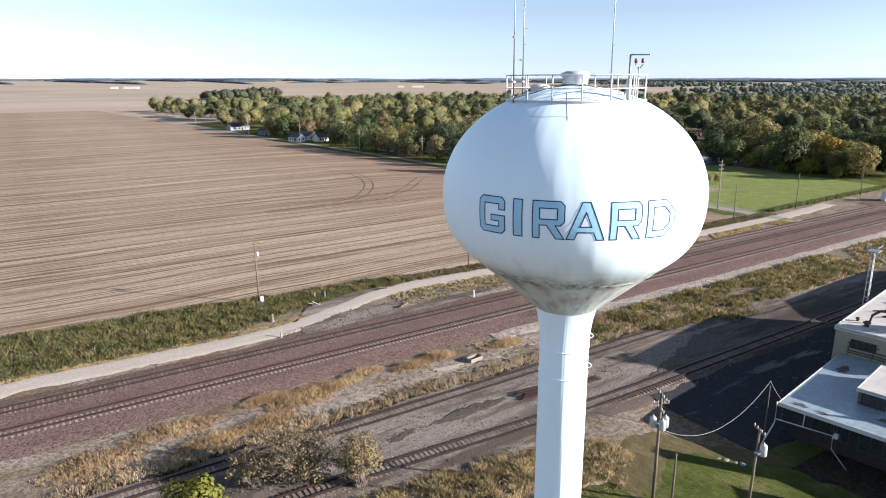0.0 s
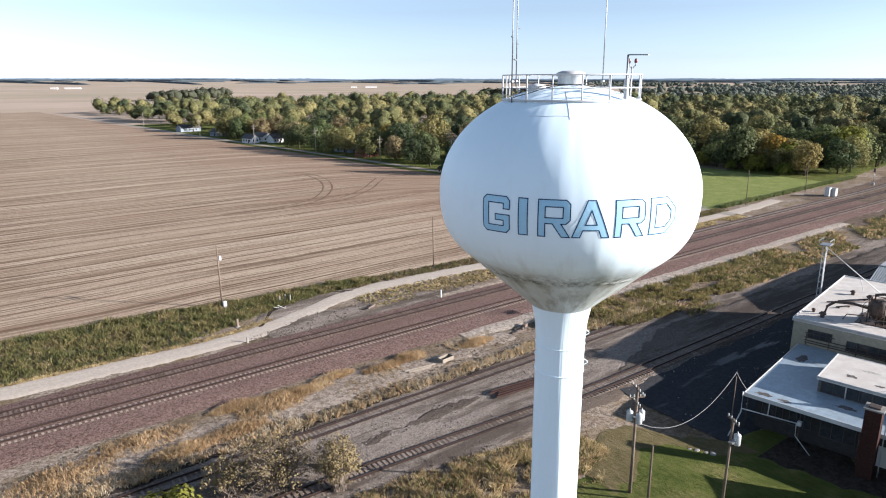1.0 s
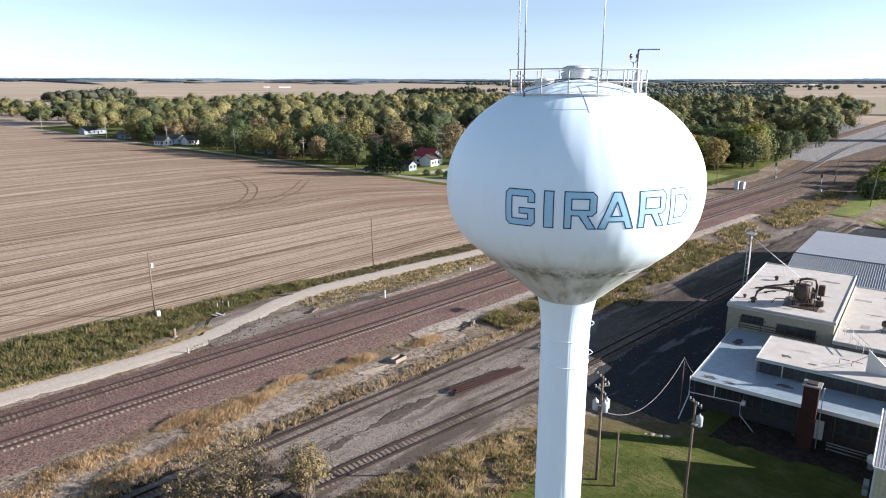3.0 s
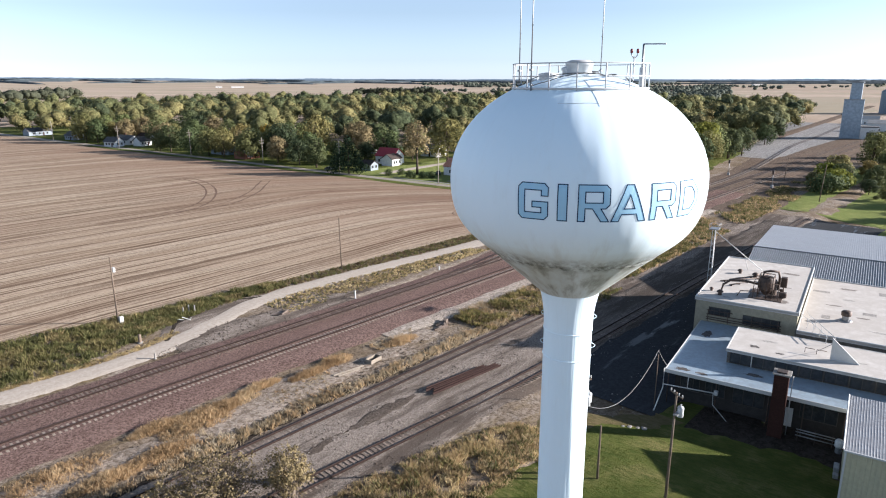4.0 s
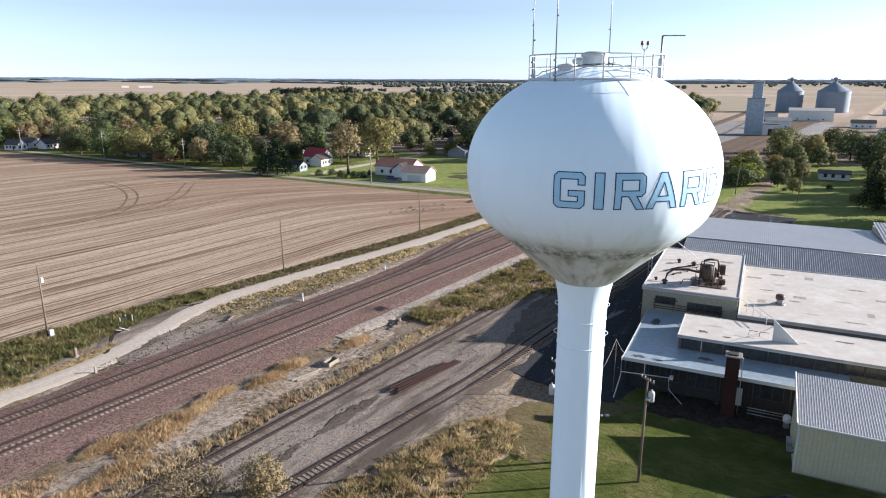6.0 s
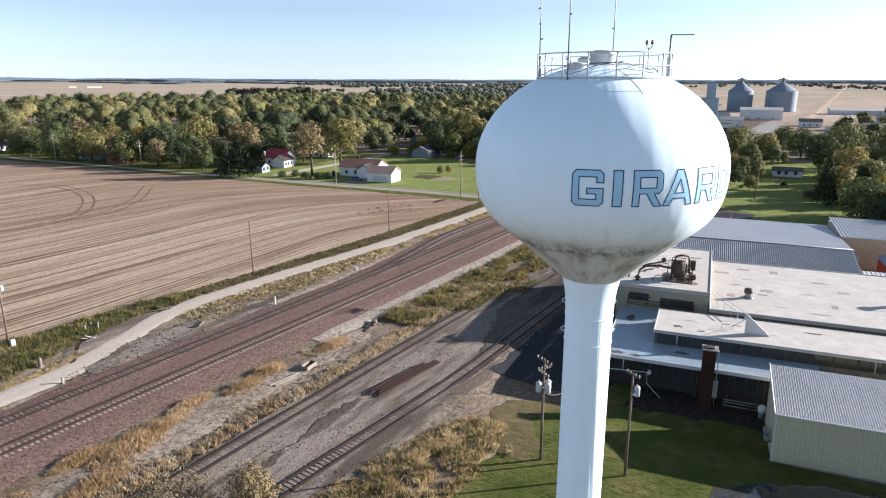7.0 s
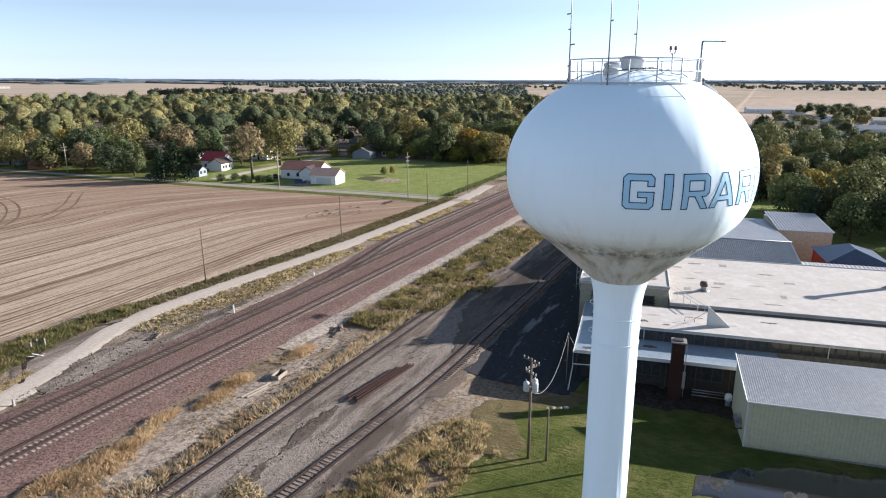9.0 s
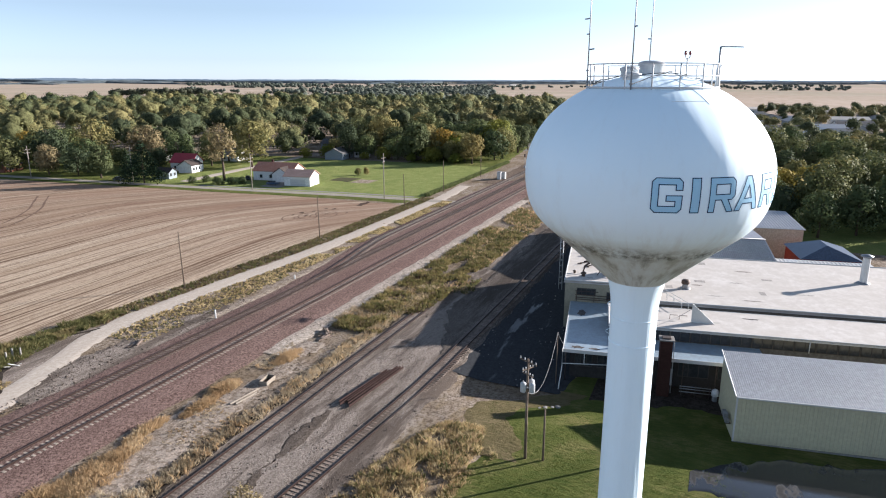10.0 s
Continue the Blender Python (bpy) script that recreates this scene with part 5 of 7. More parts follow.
part("roof", hb, surface("dark_blue_grey_metal", (0.05, 0.075, 0.125), (0.075, 0.10, 0.15), 0.4, 3.0, 0.4, 0.1, 0.4), hip)
lean = site("lean_to", "white ribbed lean-to roof behind the hall", "lean-to")
part("roof", rib_sheet((45.5, -52, 4.2), (0, 16, 0), (6, 0, 0.3), 24, 0.06, 0.6), M["frame_white"], lean)
for v in (-51.5, -44, -36.5):
    part("post", tube([(51, v, 0.2), (51, v, 4.4)], 0.1), M["galv"], lean)

# things on the roofs
col = site("dust_collector", "rusty dark dust collector with hopper and ducts on the roof", "dust collector")
cu, cv = 23.9, -7.1
part("hopper", lathe([(0.25, 7.75), (0.95, 8.6), (1.0, 8.7), (1.0, 10.2), (0.9, 10.35), (0, 10.4)], 20, None, (cu, cv, 0)), M["dark_metal"], col)
part("drum", lathe([(0.7, 7.5), (0.7, 9.2), (0.5, 9.6), (0, 9.7)], 18, None, (cu + 1.8, cv - 0.6, 0)), M["dark_metal"], col)
part("duct", tube([(cu + 0.2, cv + 0.5, 10.2), (cu + 0.2, cv + 0.5, 10.95), (cu + 0.4, cv - 0.3, 11.15), (cu + 0.7, cv - 1.3, 11.1), (cu + 0.9, cv - 1.5, 10.2), (cu + 1.0, cv - 1.5, 8.4)], 0.17, 10), M["dark_metal"], col)
for z in (8.2, 9.8):
    part("platform_rail", tube([(cu - 1.3, cv - 1.7, z), (cu - 1.3, cv + 1.4, z), (cu + 1.5, cv + 1.4, z)], 0.045, 6), M["dark_metal"], col)
for dv in (-1.7, -0.2, 1.4):
    part("brace", tube([(cu - 1.3, cv + dv, 7.42), (cu - 1.3, cv + dv, 9.85)], 0.05, 6), M["dark_metal"], col)
part("side_box", box(cu + 1.9, cu + 2.7, cv - 2.4, cv - 1.6, 8.6, 10.0, 0.05), M["dark_metal"], col)
part("side_stand", tube([(cu + 2.3, cv - 2.0, 7.42), (cu + 2.3, cv - 2.0, 8.62)], 0.1, 6), M["dark_metal"], col)
part("small_pipe", tube([(cu - 0.9, cv + 1.2, 8.3), (cu - 1.4, cv + 3.0, 8.2), (cu - 1.4, cv + 3.4, 7.45)], 0.07, 8), M["dark_metal"], col)
part("intake_duct", tube([(cu - 0.6, cv + 1.0, 9.3), (cu - 0.6, cv + 2.6, 9.5), (cu - 0.8, cv + 4.6, 9.3), (cu - 0.9, cv + 5.4, 8.6), (cu - 0.9, cv + 5.6, 7.6)], 0.17, 10), M["dark_metal"], col)
for du, dv in ((-0.9, -0.9), (-0.9, 0.9), (0.9, -0.9), (0.9, 0.9)):
    part("leg", tube([(cu + du, cv + dv, 7.42), (cu + du, cv + dv, 10.6)], 0.07), M["dark_metal"], col)
for z in (9.0, 10.6):
    part("frame_ring", tube([(cu - 0.9, cv - 0.9, z), (cu + 0.9, cv - 0.9, z), (cu + 0.9, cv + 0.9, z), (cu - 0.9, cv + 0.9, z)], 0.06, 6, None, None, True), M["dark_metal"], col)
part("base_plate", box(cu - 1.6, cu + 3.2, cv - 2.2, cv + 2.0, 7.42, 7.52, 0.02), M["dark_metal"], col)
part("motor", box(cu + 0.4, cu + 1.3, cv - 2.6, cv - 1.7, 7.5, 8.2, 0.08), M["dark_metal"], col)
for k, (u, v, s) in enumerate(((21.5, -1.6, 0.45), (23.0, -0.2, 0.3), (33.0, -4.6, 0.5), (31.5, -6.8, 0.4), (34.5, -2.2, 0.4), (27.0, -8.8, 0.35))):
    fan = site("roof_fan", "small rusty mushroom fan on the white roof", "roof fan", "roof fans")
    part("throat", lathe([(s * 0.6, 7.42), (s * 0.6, 7.42 + s)], 14, None, (u, v, 0)), M["dark_metal"], fan)
    part("hood", lathe([(s, 7.42 + s), (s, 7.42 + s * 1.25), (s * 0.4, 7.42 + s * 1.7), (0, 7.42 + s * 1.75)], 16, None, (u, v, 0)), M["dark_metal"], fan)
for u0, v0, u1, v1 in ((28, -0.5, 33, -5.5), (29.5, -1.5, 36, -6.5), (26.5, -2.0, 30, -4.2)):
    pr = site("roof_pipe", "dark pipe lying across the white roof", "pipe", "roof pipes")
    part("pipe", tube([(u0, v0, 7.62), (u1, v1, 7.62)], 0.09, 8), M["dark_metal"], pr)
    for s in (0.1, 0.5, 0.9):
        part("saddle", box(u0 + (u1 - u0) * s - 0.12, u0 + (u1 - u0) * s + 0.12, v0 + (v1 - v0) * s - 0.12, v0 + (v1 - v0) * s + 0.12, 7.42, 7.55), M["dark_metal"], pr)
cow = site("roof_ventilator", "round galvanised ventilator on the hall roof", "ventilator")
part("stem", lathe([(0.45, 5.72), (0.45, 6.5)], 18, None, (24.3, -17.0, 0)), M["galv"], cow)
part("collar", lathe([(0.8, 5.72), (0.8, 5.85), (0.5, 5.9)], 18, None, (24.3, -17.0, 0)), M["galv"], cow)
part("hood", lathe([(0.6, 6.5), (0.62, 7.0), (0.45, 7.15), (0, 7.17)], 18, None, (24.3, -17.0, 0)), M["dark_metal"], cow)
stk = site("exhaust_stack", "tall pale exhaust stack on the hall roof", "chimney stack")
part("pipe", lathe([(0.55, 5.72), (0.55, 9.9)], 20, None, (33.6, -44.7, 0)), M["frame_white"], stk)
part("rain_cap", lathe([(0.62, 10.05), (0.9, 10.1), (0.9, 10.25), (0, 10.55)], 20, None, (33.6, -44.7, 0)), M["galv"], stk)
part("flashing", lathe([(1.0, 5.72), (0.95, 5.85), (0.57, 6.0)], 20, None, (33.6, -44.7, 0)), M["galv"], stk)
# lattice mast beside the block
mast = site("lattice_mast", "pale steel lattice mast braced to the roof", "mast")
mu, mv = 36.2, 2.3
for du, dv in ((0, 0), (0.7, 0), (0.35, 0.6)):
    part("mast_leg", tube([(mu + du, mv + dv, 0.3), (mu + du * 0.7 + 0.1, mv + dv * 0.7 + 0.1, 13.6)], 0.055), M["frame_white"], mast)
for k in range(12):
    z = 0.6 + 1.08 * k
    a, b, c = (mu, mv, z), (mu + 0.7, mv, z + 0.54), (mu + 0.35, mv + 0.6, z + 0.8)
    part("lacing", tube([a, b, c, (mu, mv, z + 1.08)], 0.03, 4), M["frame_white"], mast)
part("mast_head", box(mu - 0.7, mu + 1.3, mv - 0.5, mv + 0.9, 13.6, 13.75, 0.02), M["galv"], mast)
part("mast_rail", tube([(mu - 0.7, mv - 0.5, 14.4), (mu + 1.3, mv - 0.5, 14.4), (mu + 1.3, mv + 0.9, 14.4), (mu - 0.7, mv + 0.9, 14.4)], 0.04, 5, None, None, True), M["galv"], mast)
for du, dv in ((-0.7, -0.5), (1.3, -0.5), (1.3, 0.9), (-0.7, 0.9)):
    part("head_post", tube([(mu + du, mv + dv, 13.7), (mu + du, mv + dv, 14.5)], 0.035), M["galv"], mast)
part("stay", tube([(mu + 0.3, mv, 13.2), (mu + 1.5, mv - 7.2, 7.5)], 0.07), M["frame_white"], mast)
part("stay_post", tube([(mu + 1.2, mv - 5.2, 7.4), (mu + 1.0, mv - 4.6, 9.4)], 0.05), M["frame_white"], mast)


# ---- utility poles ----
def pole(x, y, h, label, r=0.15, lean=(0.0, 0.0), arms=(), cans=(), box_at=None, group="utility poles", base=None):
    z0 = gz(x, y) if base is None else base
    p = thing("utility_pole", (x, y, z0), label, "utility pole", group)
    top = (lean[0], lean[1], h)
    part("shaft", tube([(0, 0, -0.2), (lean[0] / 2, lean[1] / 2, h / 2), top], r, 8, None, r * 0.66), M["pole_grey" if group == "street poles" else "pole_wood"], p)
    for z, half, ang in arms:
        c, s = math.cos(radians(ang)) * half, math.sin(radians(ang)) * half
        kx, ky = lean[0] * z / h, lean[1] * z / h
        bm = tube([(kx - c, ky - s, z), (kx + c, ky + s, z)], 0.07, 4)
        arm = part("crossarm", bm, M["pole_wood"], p)
        for f in (-0.92, -0.4, 0.4, 0.92):
            part("insulator", lathe([(0.03, 0), (0.07, 0.05), (0.05, 0.14), (0.07, 0.17), (0.03, 0.24)], 8, None, (kx + c * f, ky + s * f, z + 0.06)), M["frame_white"], arm)
    for z, dx, dy in cans:
        can = part("transformer", lathe([(0.24, 0), (0.28, 0.05), (0.28, 0.85), (0.24, 0.92), (0.1, 0.97), (0, 1.0)], 16, None, (dx, dy, z)), M["can"], p, "pale grey pole transformer")
        part("bushing", lathe([(0.05, 0), (0.07, 0.08), (0.04, 0.22)], 8, None, (dx, dy, z + 0.95)), M["frame_white"], can)
        part("hanger", box(min(0, dx), max(0, dx), min(0, dy) - 0.04, max(0, dy) + 0.04, z + 0.3, z + 0.4), M["galv"], can)
    if box_at:
        part("meter_box", box(0.14, 0.5, -0.25, 0.25, box_at, box_at + 0.75, 0.04), M["frame_white"], p, "white metal box on the pole")
    return p


M["pole_grey"] = surface("weathered_grey_pole_wood", (0.33, 0.29, 0.245), (0.40, 0.36, 0.31), 0.8, 7.0, 0.85, 0.2, stretch=(1, 1, 0.2))
M["wire"] = plain("grey_cable_sheath", (0.231, 0.231, 0.231), 0.6)
M["can"] = plain("pale_grey_transformer_paint", (0.447, 0.462, 0.47), 0.4)
pole(43.1, 32.6, 10.5, "wooden pole with crossarms and two grey transformers", 0.16, (0.1, 0.05), ((10.2, 1.1, 60), (9.5, 0.7, 150), (8.9, 0.7, 60)), ((7.3, 0.5, -0.25), (7.35, -0.45, 0.3), (7.3, -0.2, -0.5)))
pole(44.7, 24.9, 10.1, "wooden service pole with one small transformer", 0.14, (0.6, 0.1), ((9.9, 0.8, 60),), ((7.9, 0.75, -0.3),))
pole(43.4, 30.9, 5.5, "short bare wooden stub pole on the lawn", 0.12, (0.1, 0), group="")
pole(31.6, 108.4, 11.0, "leaning wooden pole with a white box by the field", 0.15, (-0.35, -0.9), (), (), 8.3)
pb = thing("meter_pedestal", (31.9, 107.9, 0), "small white utility pedestal at the pole's foot", "utility box")
part("cabinet", box(-0.3, 0.3, -0.25, 0.25, 0, 1.15, 0.05), M["frame_white"], pb)
for x, y, h in ((74.5, 105.9, 10.6), (117.1, 104.6, 10.4), (160.5, 103.2, 10.0), (190.8, 103.2, 10.6), (229.9, 103.7, 10.5), (-38, 109, 10.8)):
    pole(x, y, h, "bare wooden pole along the gravel track", 0.14, (-0.15, 0.05))
for x, y, h in ((171.3, 115.7, 14.5), (169.0, 166.0, 12.5), (163.5, 215.5, 13.5), (158.2, 263.0, 12.5), (152.5, 318.0, 13.5), (147.0, 390.0, 12.5), (139.0, 470.0, 12.5), (130, 590, 12.5)):
    pole(x, y, h, "tall street pole with crossarms beside the field", 0.17, (0, 0), ((h - 1.6, 1.3, 0), (h - 2.8, 1.0, 0)), (), None, "street poles", 0.0)
for x, y, h in ((218, 52.6, 12.0), (216.4, 34.3, 13.5), (262, 74.5, 9.0)):
    pole(x, y, h, "leaning wooden pole near the park grass", 0.15, (0.5, -0.6), (), (), None, "utility poles", 0.0)
pole(62.9, 34.2, 6.4, "thin service post that carries the slack cable", 0.07, (0, 0), group="")


def cable(a, b, sag, r=0.022, label="slack grey overhead cable"):
    w = thing("overhead_cable", a, label, "cable", "overhead cables")
    pts = []
    for k in range(17):
        s = k / 16
        p = Vector(a).lerp(Vector(b), s) - Vector(a)
        pts.append((p.x, p.y, p.z - 4 * sag * s * (1 - s)))
    part("wire", tube(pts, r, 5), M["wire"], w)


cable((43.3, 32.7, 8.1), (62.9, 34.2, 6.7), 2.9, 0.02)
cable((62.9, 34.2, 6.6), tuple(to_world(0.3, -0.3, 4.2)), 0.2)


# ---- trees ----
rng = np.random.default_rng(7)


def leaf_cloud(centres, radii, count, leaf, gen, squash=0.85, shell=0.55, ruffle=0.3):
    """Many small bent leaf clumps on and in a set of round lobes."""
    centres, radii = np.array(centres, float), np.array(radii, float)
    w = radii ** 2
    pick = gen.choice(len(radii), count, p=w / w.sum())
    d = gen.normal(size=(count, 3))
    d /= np.linalg.norm(d, axis=1)[:, None]
    k = (shell + (1.06 - shell) * gen.random(count) ** 0.5) * radii[pick]
    pos = centres[pick] + d * k[:, None] * np.array((1, 1, squash))
    mass = pos - np.average(centres, axis=0, weights=w)
    mass /= np.maximum(np.linalg.norm(mass, axis=1)[:, None], 0.01)
    nrm = d + 0.6 * mass + 0.35 * gen.normal(size=(count, 3)) + np.array((0, 0, 0.25))
    nrm /= np.linalg.norm(nrm, axis=1)[:, None]
    t = np.cross(nrm, gen.normal(size=(count, 3)))
    t /= np.linalg.norm(t, axis=1)[:, None]
    b = np.cross(nrm, t)
    s = leaf * (0.55 + 0.9 * gen.random(count))[:, None]
    v = np.stack([pos - t * s - b * s * 0.55, pos + t * s * 0.2 - b * s * 0.75 + nrm * s * 0.25, pos + t * s + b * s * 0.5, pos - t * s * 0.15 + b * s * 0.8 + nrm * s * 0.2], 1).reshape(-1, 3)
    f = np.arange(count * 4).reshape(-1, 4)
    soft = 0.7 * d + 0.6 * mass + ruffle * gen.normal(size=(count, 3)) + np.array((0, 0, 0.2))
    soft /= np.linalg.norm(soft, axis=1)[:, None]
    return v, f, np.repeat(soft, 4, 0)


def cloud_mesh(name, v, f, material, normals=None):
    me = bpy.data.meshes.new(name)
    me.vertices.add(len(v))
    me.vertices.foreach_set("co", v.astype(np.float32).ravel())
    n, k = f.shape
    me.loops.add(n * k)
    me.loops.foreach_set("vertex_index", f.astype(np.int32).ravel())
    me.polygons.add(n)
    me.polygons.foreach_set("loop_start", np.arange(0, n * k, k, dtype=np.int32))
    me.materials.append(material)
    me.update(calc_edges=True)
    if normals is not None:
        me.normals_split_custom_set_from_vertices(normals.tolist())
    return me


def crown_lobes(gen, h, spread, n, base=0.28):
    """Lobes of an uneven rounded crown: centres and radii."""
    cs, rs = [], []
    mid_z, tall = h * (0.5 + base * 0.45), h * (0.46 - base * 0.42)
    for i in range(n):
        a, up = i * 2.4 + gen.uniform(-0.5, 0.5), 1 - 1.75 * (i + 0.5) / n + gen.uniform(-0.12, 0.12)
        out = math.sqrt(max(0.05, 1 - up * up)) * gen.uniform(0.5, 0.82)
        rad = spread * gen.uniform(0.16, 0.42)
        cs.append((spread * out * math.cos(a), spread * out * math.sin(a), min(mid_z + up * tall * gen.uniform(0.8, 1.05), h - rad * 0.6)))
        rs.append(rad)
    cs.append((0, 0, mid_z))
    rs.append(spread * 0.5)
    return cs, rs


def make_tree(at, h, spread, material, label, seed, count=3000, leaf=0.36, lobes=26, base=0.06, group="town trees", shell=0.62, name="tree"):
    gen = np.random.default_rng(seed)
    t = thing(name, at, label, "tree", group)
    cs, rs = crown_lobes(gen, h, spread, lobes, base)
    bm = tube([(0, 0, -0.2), (0.1, 0.05, h * 0.2), (0.0, 0.1, h * 0.45), (0.1, 0, h * 0.8)], 0.028 * h, 7, None, 0.006 * h)
    for i in range(6):
        c = cs[i]
        z0 = h * (0.16 + 0.07 * i)
        tube([(0, 0, z0), (c[0] * 0.45, c[1] * 0.45, z0 + (c[2] - z0) * 0.6), (c[0] * 0.9, c[1] * 0.9, max(c[2], z0 + 0.5))], 0.012 * h, 5, bm, 0.003 * h)
    part("trunk", bm, M["bark"], t)
    v, f, nn = leaf_cloud(cs, rs, count, leaf, gen, 0.85, shell)
    part("crown", cloud_mesh("crown", v, f, material, nn), None, t)
    return t


def make_conifer(at, h, spread, label, seed):
    gen = np.random.default_rng(seed)
    t = thing("conifer", at, label, "conifer tree", "town trees")
    part("trunk", tube([(0, 0, -0.2), (0, 0, h * 0.95)], 0.02 * h, 7, None, 0.003 * h), M["bark"], t)
    cs, rs = [], []
    for i in range(46):
        z = 0.08 + 0.9 * i / 46
        r = spread * (1 - z) * 0.75
        a = i * 2.4
        cs.append((r * math.cos(a), r * math.sin(a), z * h))
        rs.append(spread * (0.12 + 0.22 * (1 - z)))
    v, f, nn = leaf_cloud(cs, rs, 2200, 0.32, gen, 0.55, 0.3)
    part("crown", cloud_mesh("crown", v, f, M["needle"], nn), None, t)
    return t


KINDS = [("leaf", "broad autumn shade tree in olive and green leaf"), ("leaf", "tall spreading tree turning yellow-green"), ("leaf_dark", "dense dark green shade tree"), ("leaf", "round-crowned olive green tree"), ("leaf_gold", "tree in bright yellow and orange autumn leaf"), ("leaf", "uneven many-limbed tree in fading green leaf"), ("leaf_dark", "large deep green tree with heavy lower limbs"), ("leaf_red", "small tree in dull red autumn leaf"), ("leaf", "slender half-green street tree"), ("leaf_brown", "thinning tree in brownish olive leaf")]
SHAPES = [(14, 7.6), (17, 8.2), (15, 8.0), (12, 7.2), (13, 6.8), (18, 8.8), (16, 8.4), (10, 5.0), (16, 6.4), (15, 6.8)]
protos = []
clear = [(190, 213, 13), (181, 221, 9), (173, 206, 8), (194, 172, 13), (185.5, 156.5, 9), (200, 224, 10), (178, 213, 5), (262, 188, 9), (182.4, 189.8, 6), (165.3, 212.3, 13), (172, 190, 9), (150, 405, 9), (163, 405, 8), (174, 415, 8), (485, 95, 40), (490, 86, 30), (188, 200, 12), (205, 205, 9)]


def free(x, y, r=3.0):
    return all(math.hypot(x - a, y - b) > c + r * 0.5 for a, b, c in clear)


spots = []
gen = np.random.default_rng(21)
# rows of gardens behind the street
y = 196.0
while y < 470:
    for depth in range(4):
        x = street_x(y) + 10 + depth * 14.0 + gen.uniform(-5, 5)
        yy = y + gen.uniform(-6, 6)
        if free(x, yy) and gen.random() < 0.93:
            spots.append((x, yy, gen.uniform(0.55, 1.2) * (0.82, 0.9, 0.98, 1)[depth]))
    y += 12.5 + 0.02 * (y - 196)
# behind the garden lawn
for i in range(44):
    x, yy = gen.uniform(272, 340), gen.uniform(100, 205)
    if yy > 108 + 0.06 * (x - 266) and free(x, yy):
        spots.append((x, yy, gen.uniform(0.65, 1.15)))
for i in range(9):
    spots.append((268 + gen.uniform(-3, 5), 122 + i * 9 + gen.uniform(-2, 2), gen.uniform(0.55, 0.95)))
# grove behind the factory and the park south of the tracks
for i in range(40):
    x, yy = gen.uniform(180, 250), gen.uniform(-80, -18)
    spots.append((x, yy, gen.uniform(0.7, 1.15)))
for i in range(34):
    x, yy = gen.uniform(246, 345), gen.uniform(-70, 22)
    spots.append((x, yy, gen.uniform(0.6, 1.1)))
for i in range(9):
    spots.append((236 + 11 * i + gen.uniform(-4, 4), 38 + gen.uniform(-7, 10), gen.uniform(0.35, 0.7)))
for x, yy, s in ((262, 56, 0.62), (276, 60, 0.75), (288, 52, 0.55), (300, 47, 0.8), (318, 56, 0.9), (332, 44, 1.0), (345, 55, 0.8), (296, 20, 1.0), (312, 12, 1.1), (268, 8, 0.9), (352, 30, 0.9), (240, 4, 0.95), (366, 62, 0.8), (380, 40, 1.0), (247, 60, 0.35), (255, 63, 0.4)):
    spots.append((x, yy, s))
for i in range(26):
    x = gen.uniform(286, 452)
    spots.append((x, 108 + 0.2 * (x - 286) * 0.6 + gen.uniform(0, 34), gen.uniform(0.55, 0.95)))
for i in range(8):
    spots.append((gen.uniform(200, 246), gen.uniform(-18, 16), gen.uniform(0.55, 0.95)))
for x, yy, s in ((165, -6, 0.72), (171, -15, 0.8), (173, 2, 0.7), (181, -8, 0.9), (179, -23, 0.95), (187, 5, 0.8), (192, -13, 1.0), (170, -30, 0.85), (201, 0, 0.9), (197, -26, 1.05), (176, -40, 0.9), (208, -10, 1.0)):
    spots.append((x, yy, s))
spots = [spots[i] for i in gen.permutation(len(spots))]
spots.sort(key=lambda p: p[1] < 240)
for k, (x, yy, s) in enumerate(spots):
    i = [0, 1, 2, 3, 5, 6, 8, 0, 1, 3, 5, 2, 4, 6, 9, 1, 2, 6, 0, 5, 9, 3, 2, 8][int(gen.integers(0, 24))]
    turn_ = gen.uniform(0, 360)
    if 228 < x < 305 and 30 < yy < 72:
        i = 3
    if len(protos) < len(SHAPES):
        i = len(protos)
        h, sp = SHAPES[i]
        protos.append(make_tree((x, yy, 0), h, sp, M[KINDS[i][0]], KINDS[i][1], 100 + i))
    else:
        sx = s * gen.uniform(0.9, 1.12)
        copy_thing(protos[i], pose(x, yy, 0, 0, 0, turn_) @ Matrix.Diagonal((sx, s * gen.uniform(0.9, 1.12), s, 1)))

make_tree((182.4, 189.8, 0), 21.5, 6.5, M["leaf_brown"], "very tall thinning tree in olive-brown leaf beside the lane", 55, 1700, 0.34, 20, 0.3, shell=0.3)
con = make_conifer((165.6, 212.3, 0), 15.5, 9.5, "broad dark conifer at the street corner", 56)
copy_thing(con, pose(216, 15, 0, 0, 0, 200) @ Matrix.Diagonal((0.5, 0.5, 0.95, 1)))
copy_thing(con, pose(222, 10, 0, 0, 0, 20) @ Matrix.Diagonal((0.42, 0.42, 0.75, 1)))
for x, yy, s in ((245, 38.5, 0.2), (251, 29, 0.17), (238, 41, 0.14), (228, 20, 0.25)):
    copy_thing(protos[3], pose(x, yy, -0.3, 0, 0, x * 7) @ Matrix.Diagonal((s, s, s * 0.8, 1)))
copy_thing(con, pose(169, 224, 0, 0, 0, 70) @ Matrix.Diagonal((0.45, 0.45, 0.75, 1)))
copy_thing(protos[3], pose(214, 150, 0, 0, 0, 30) @ Matrix.Diagonal((0.2, 0.2, 0.24, 1)))
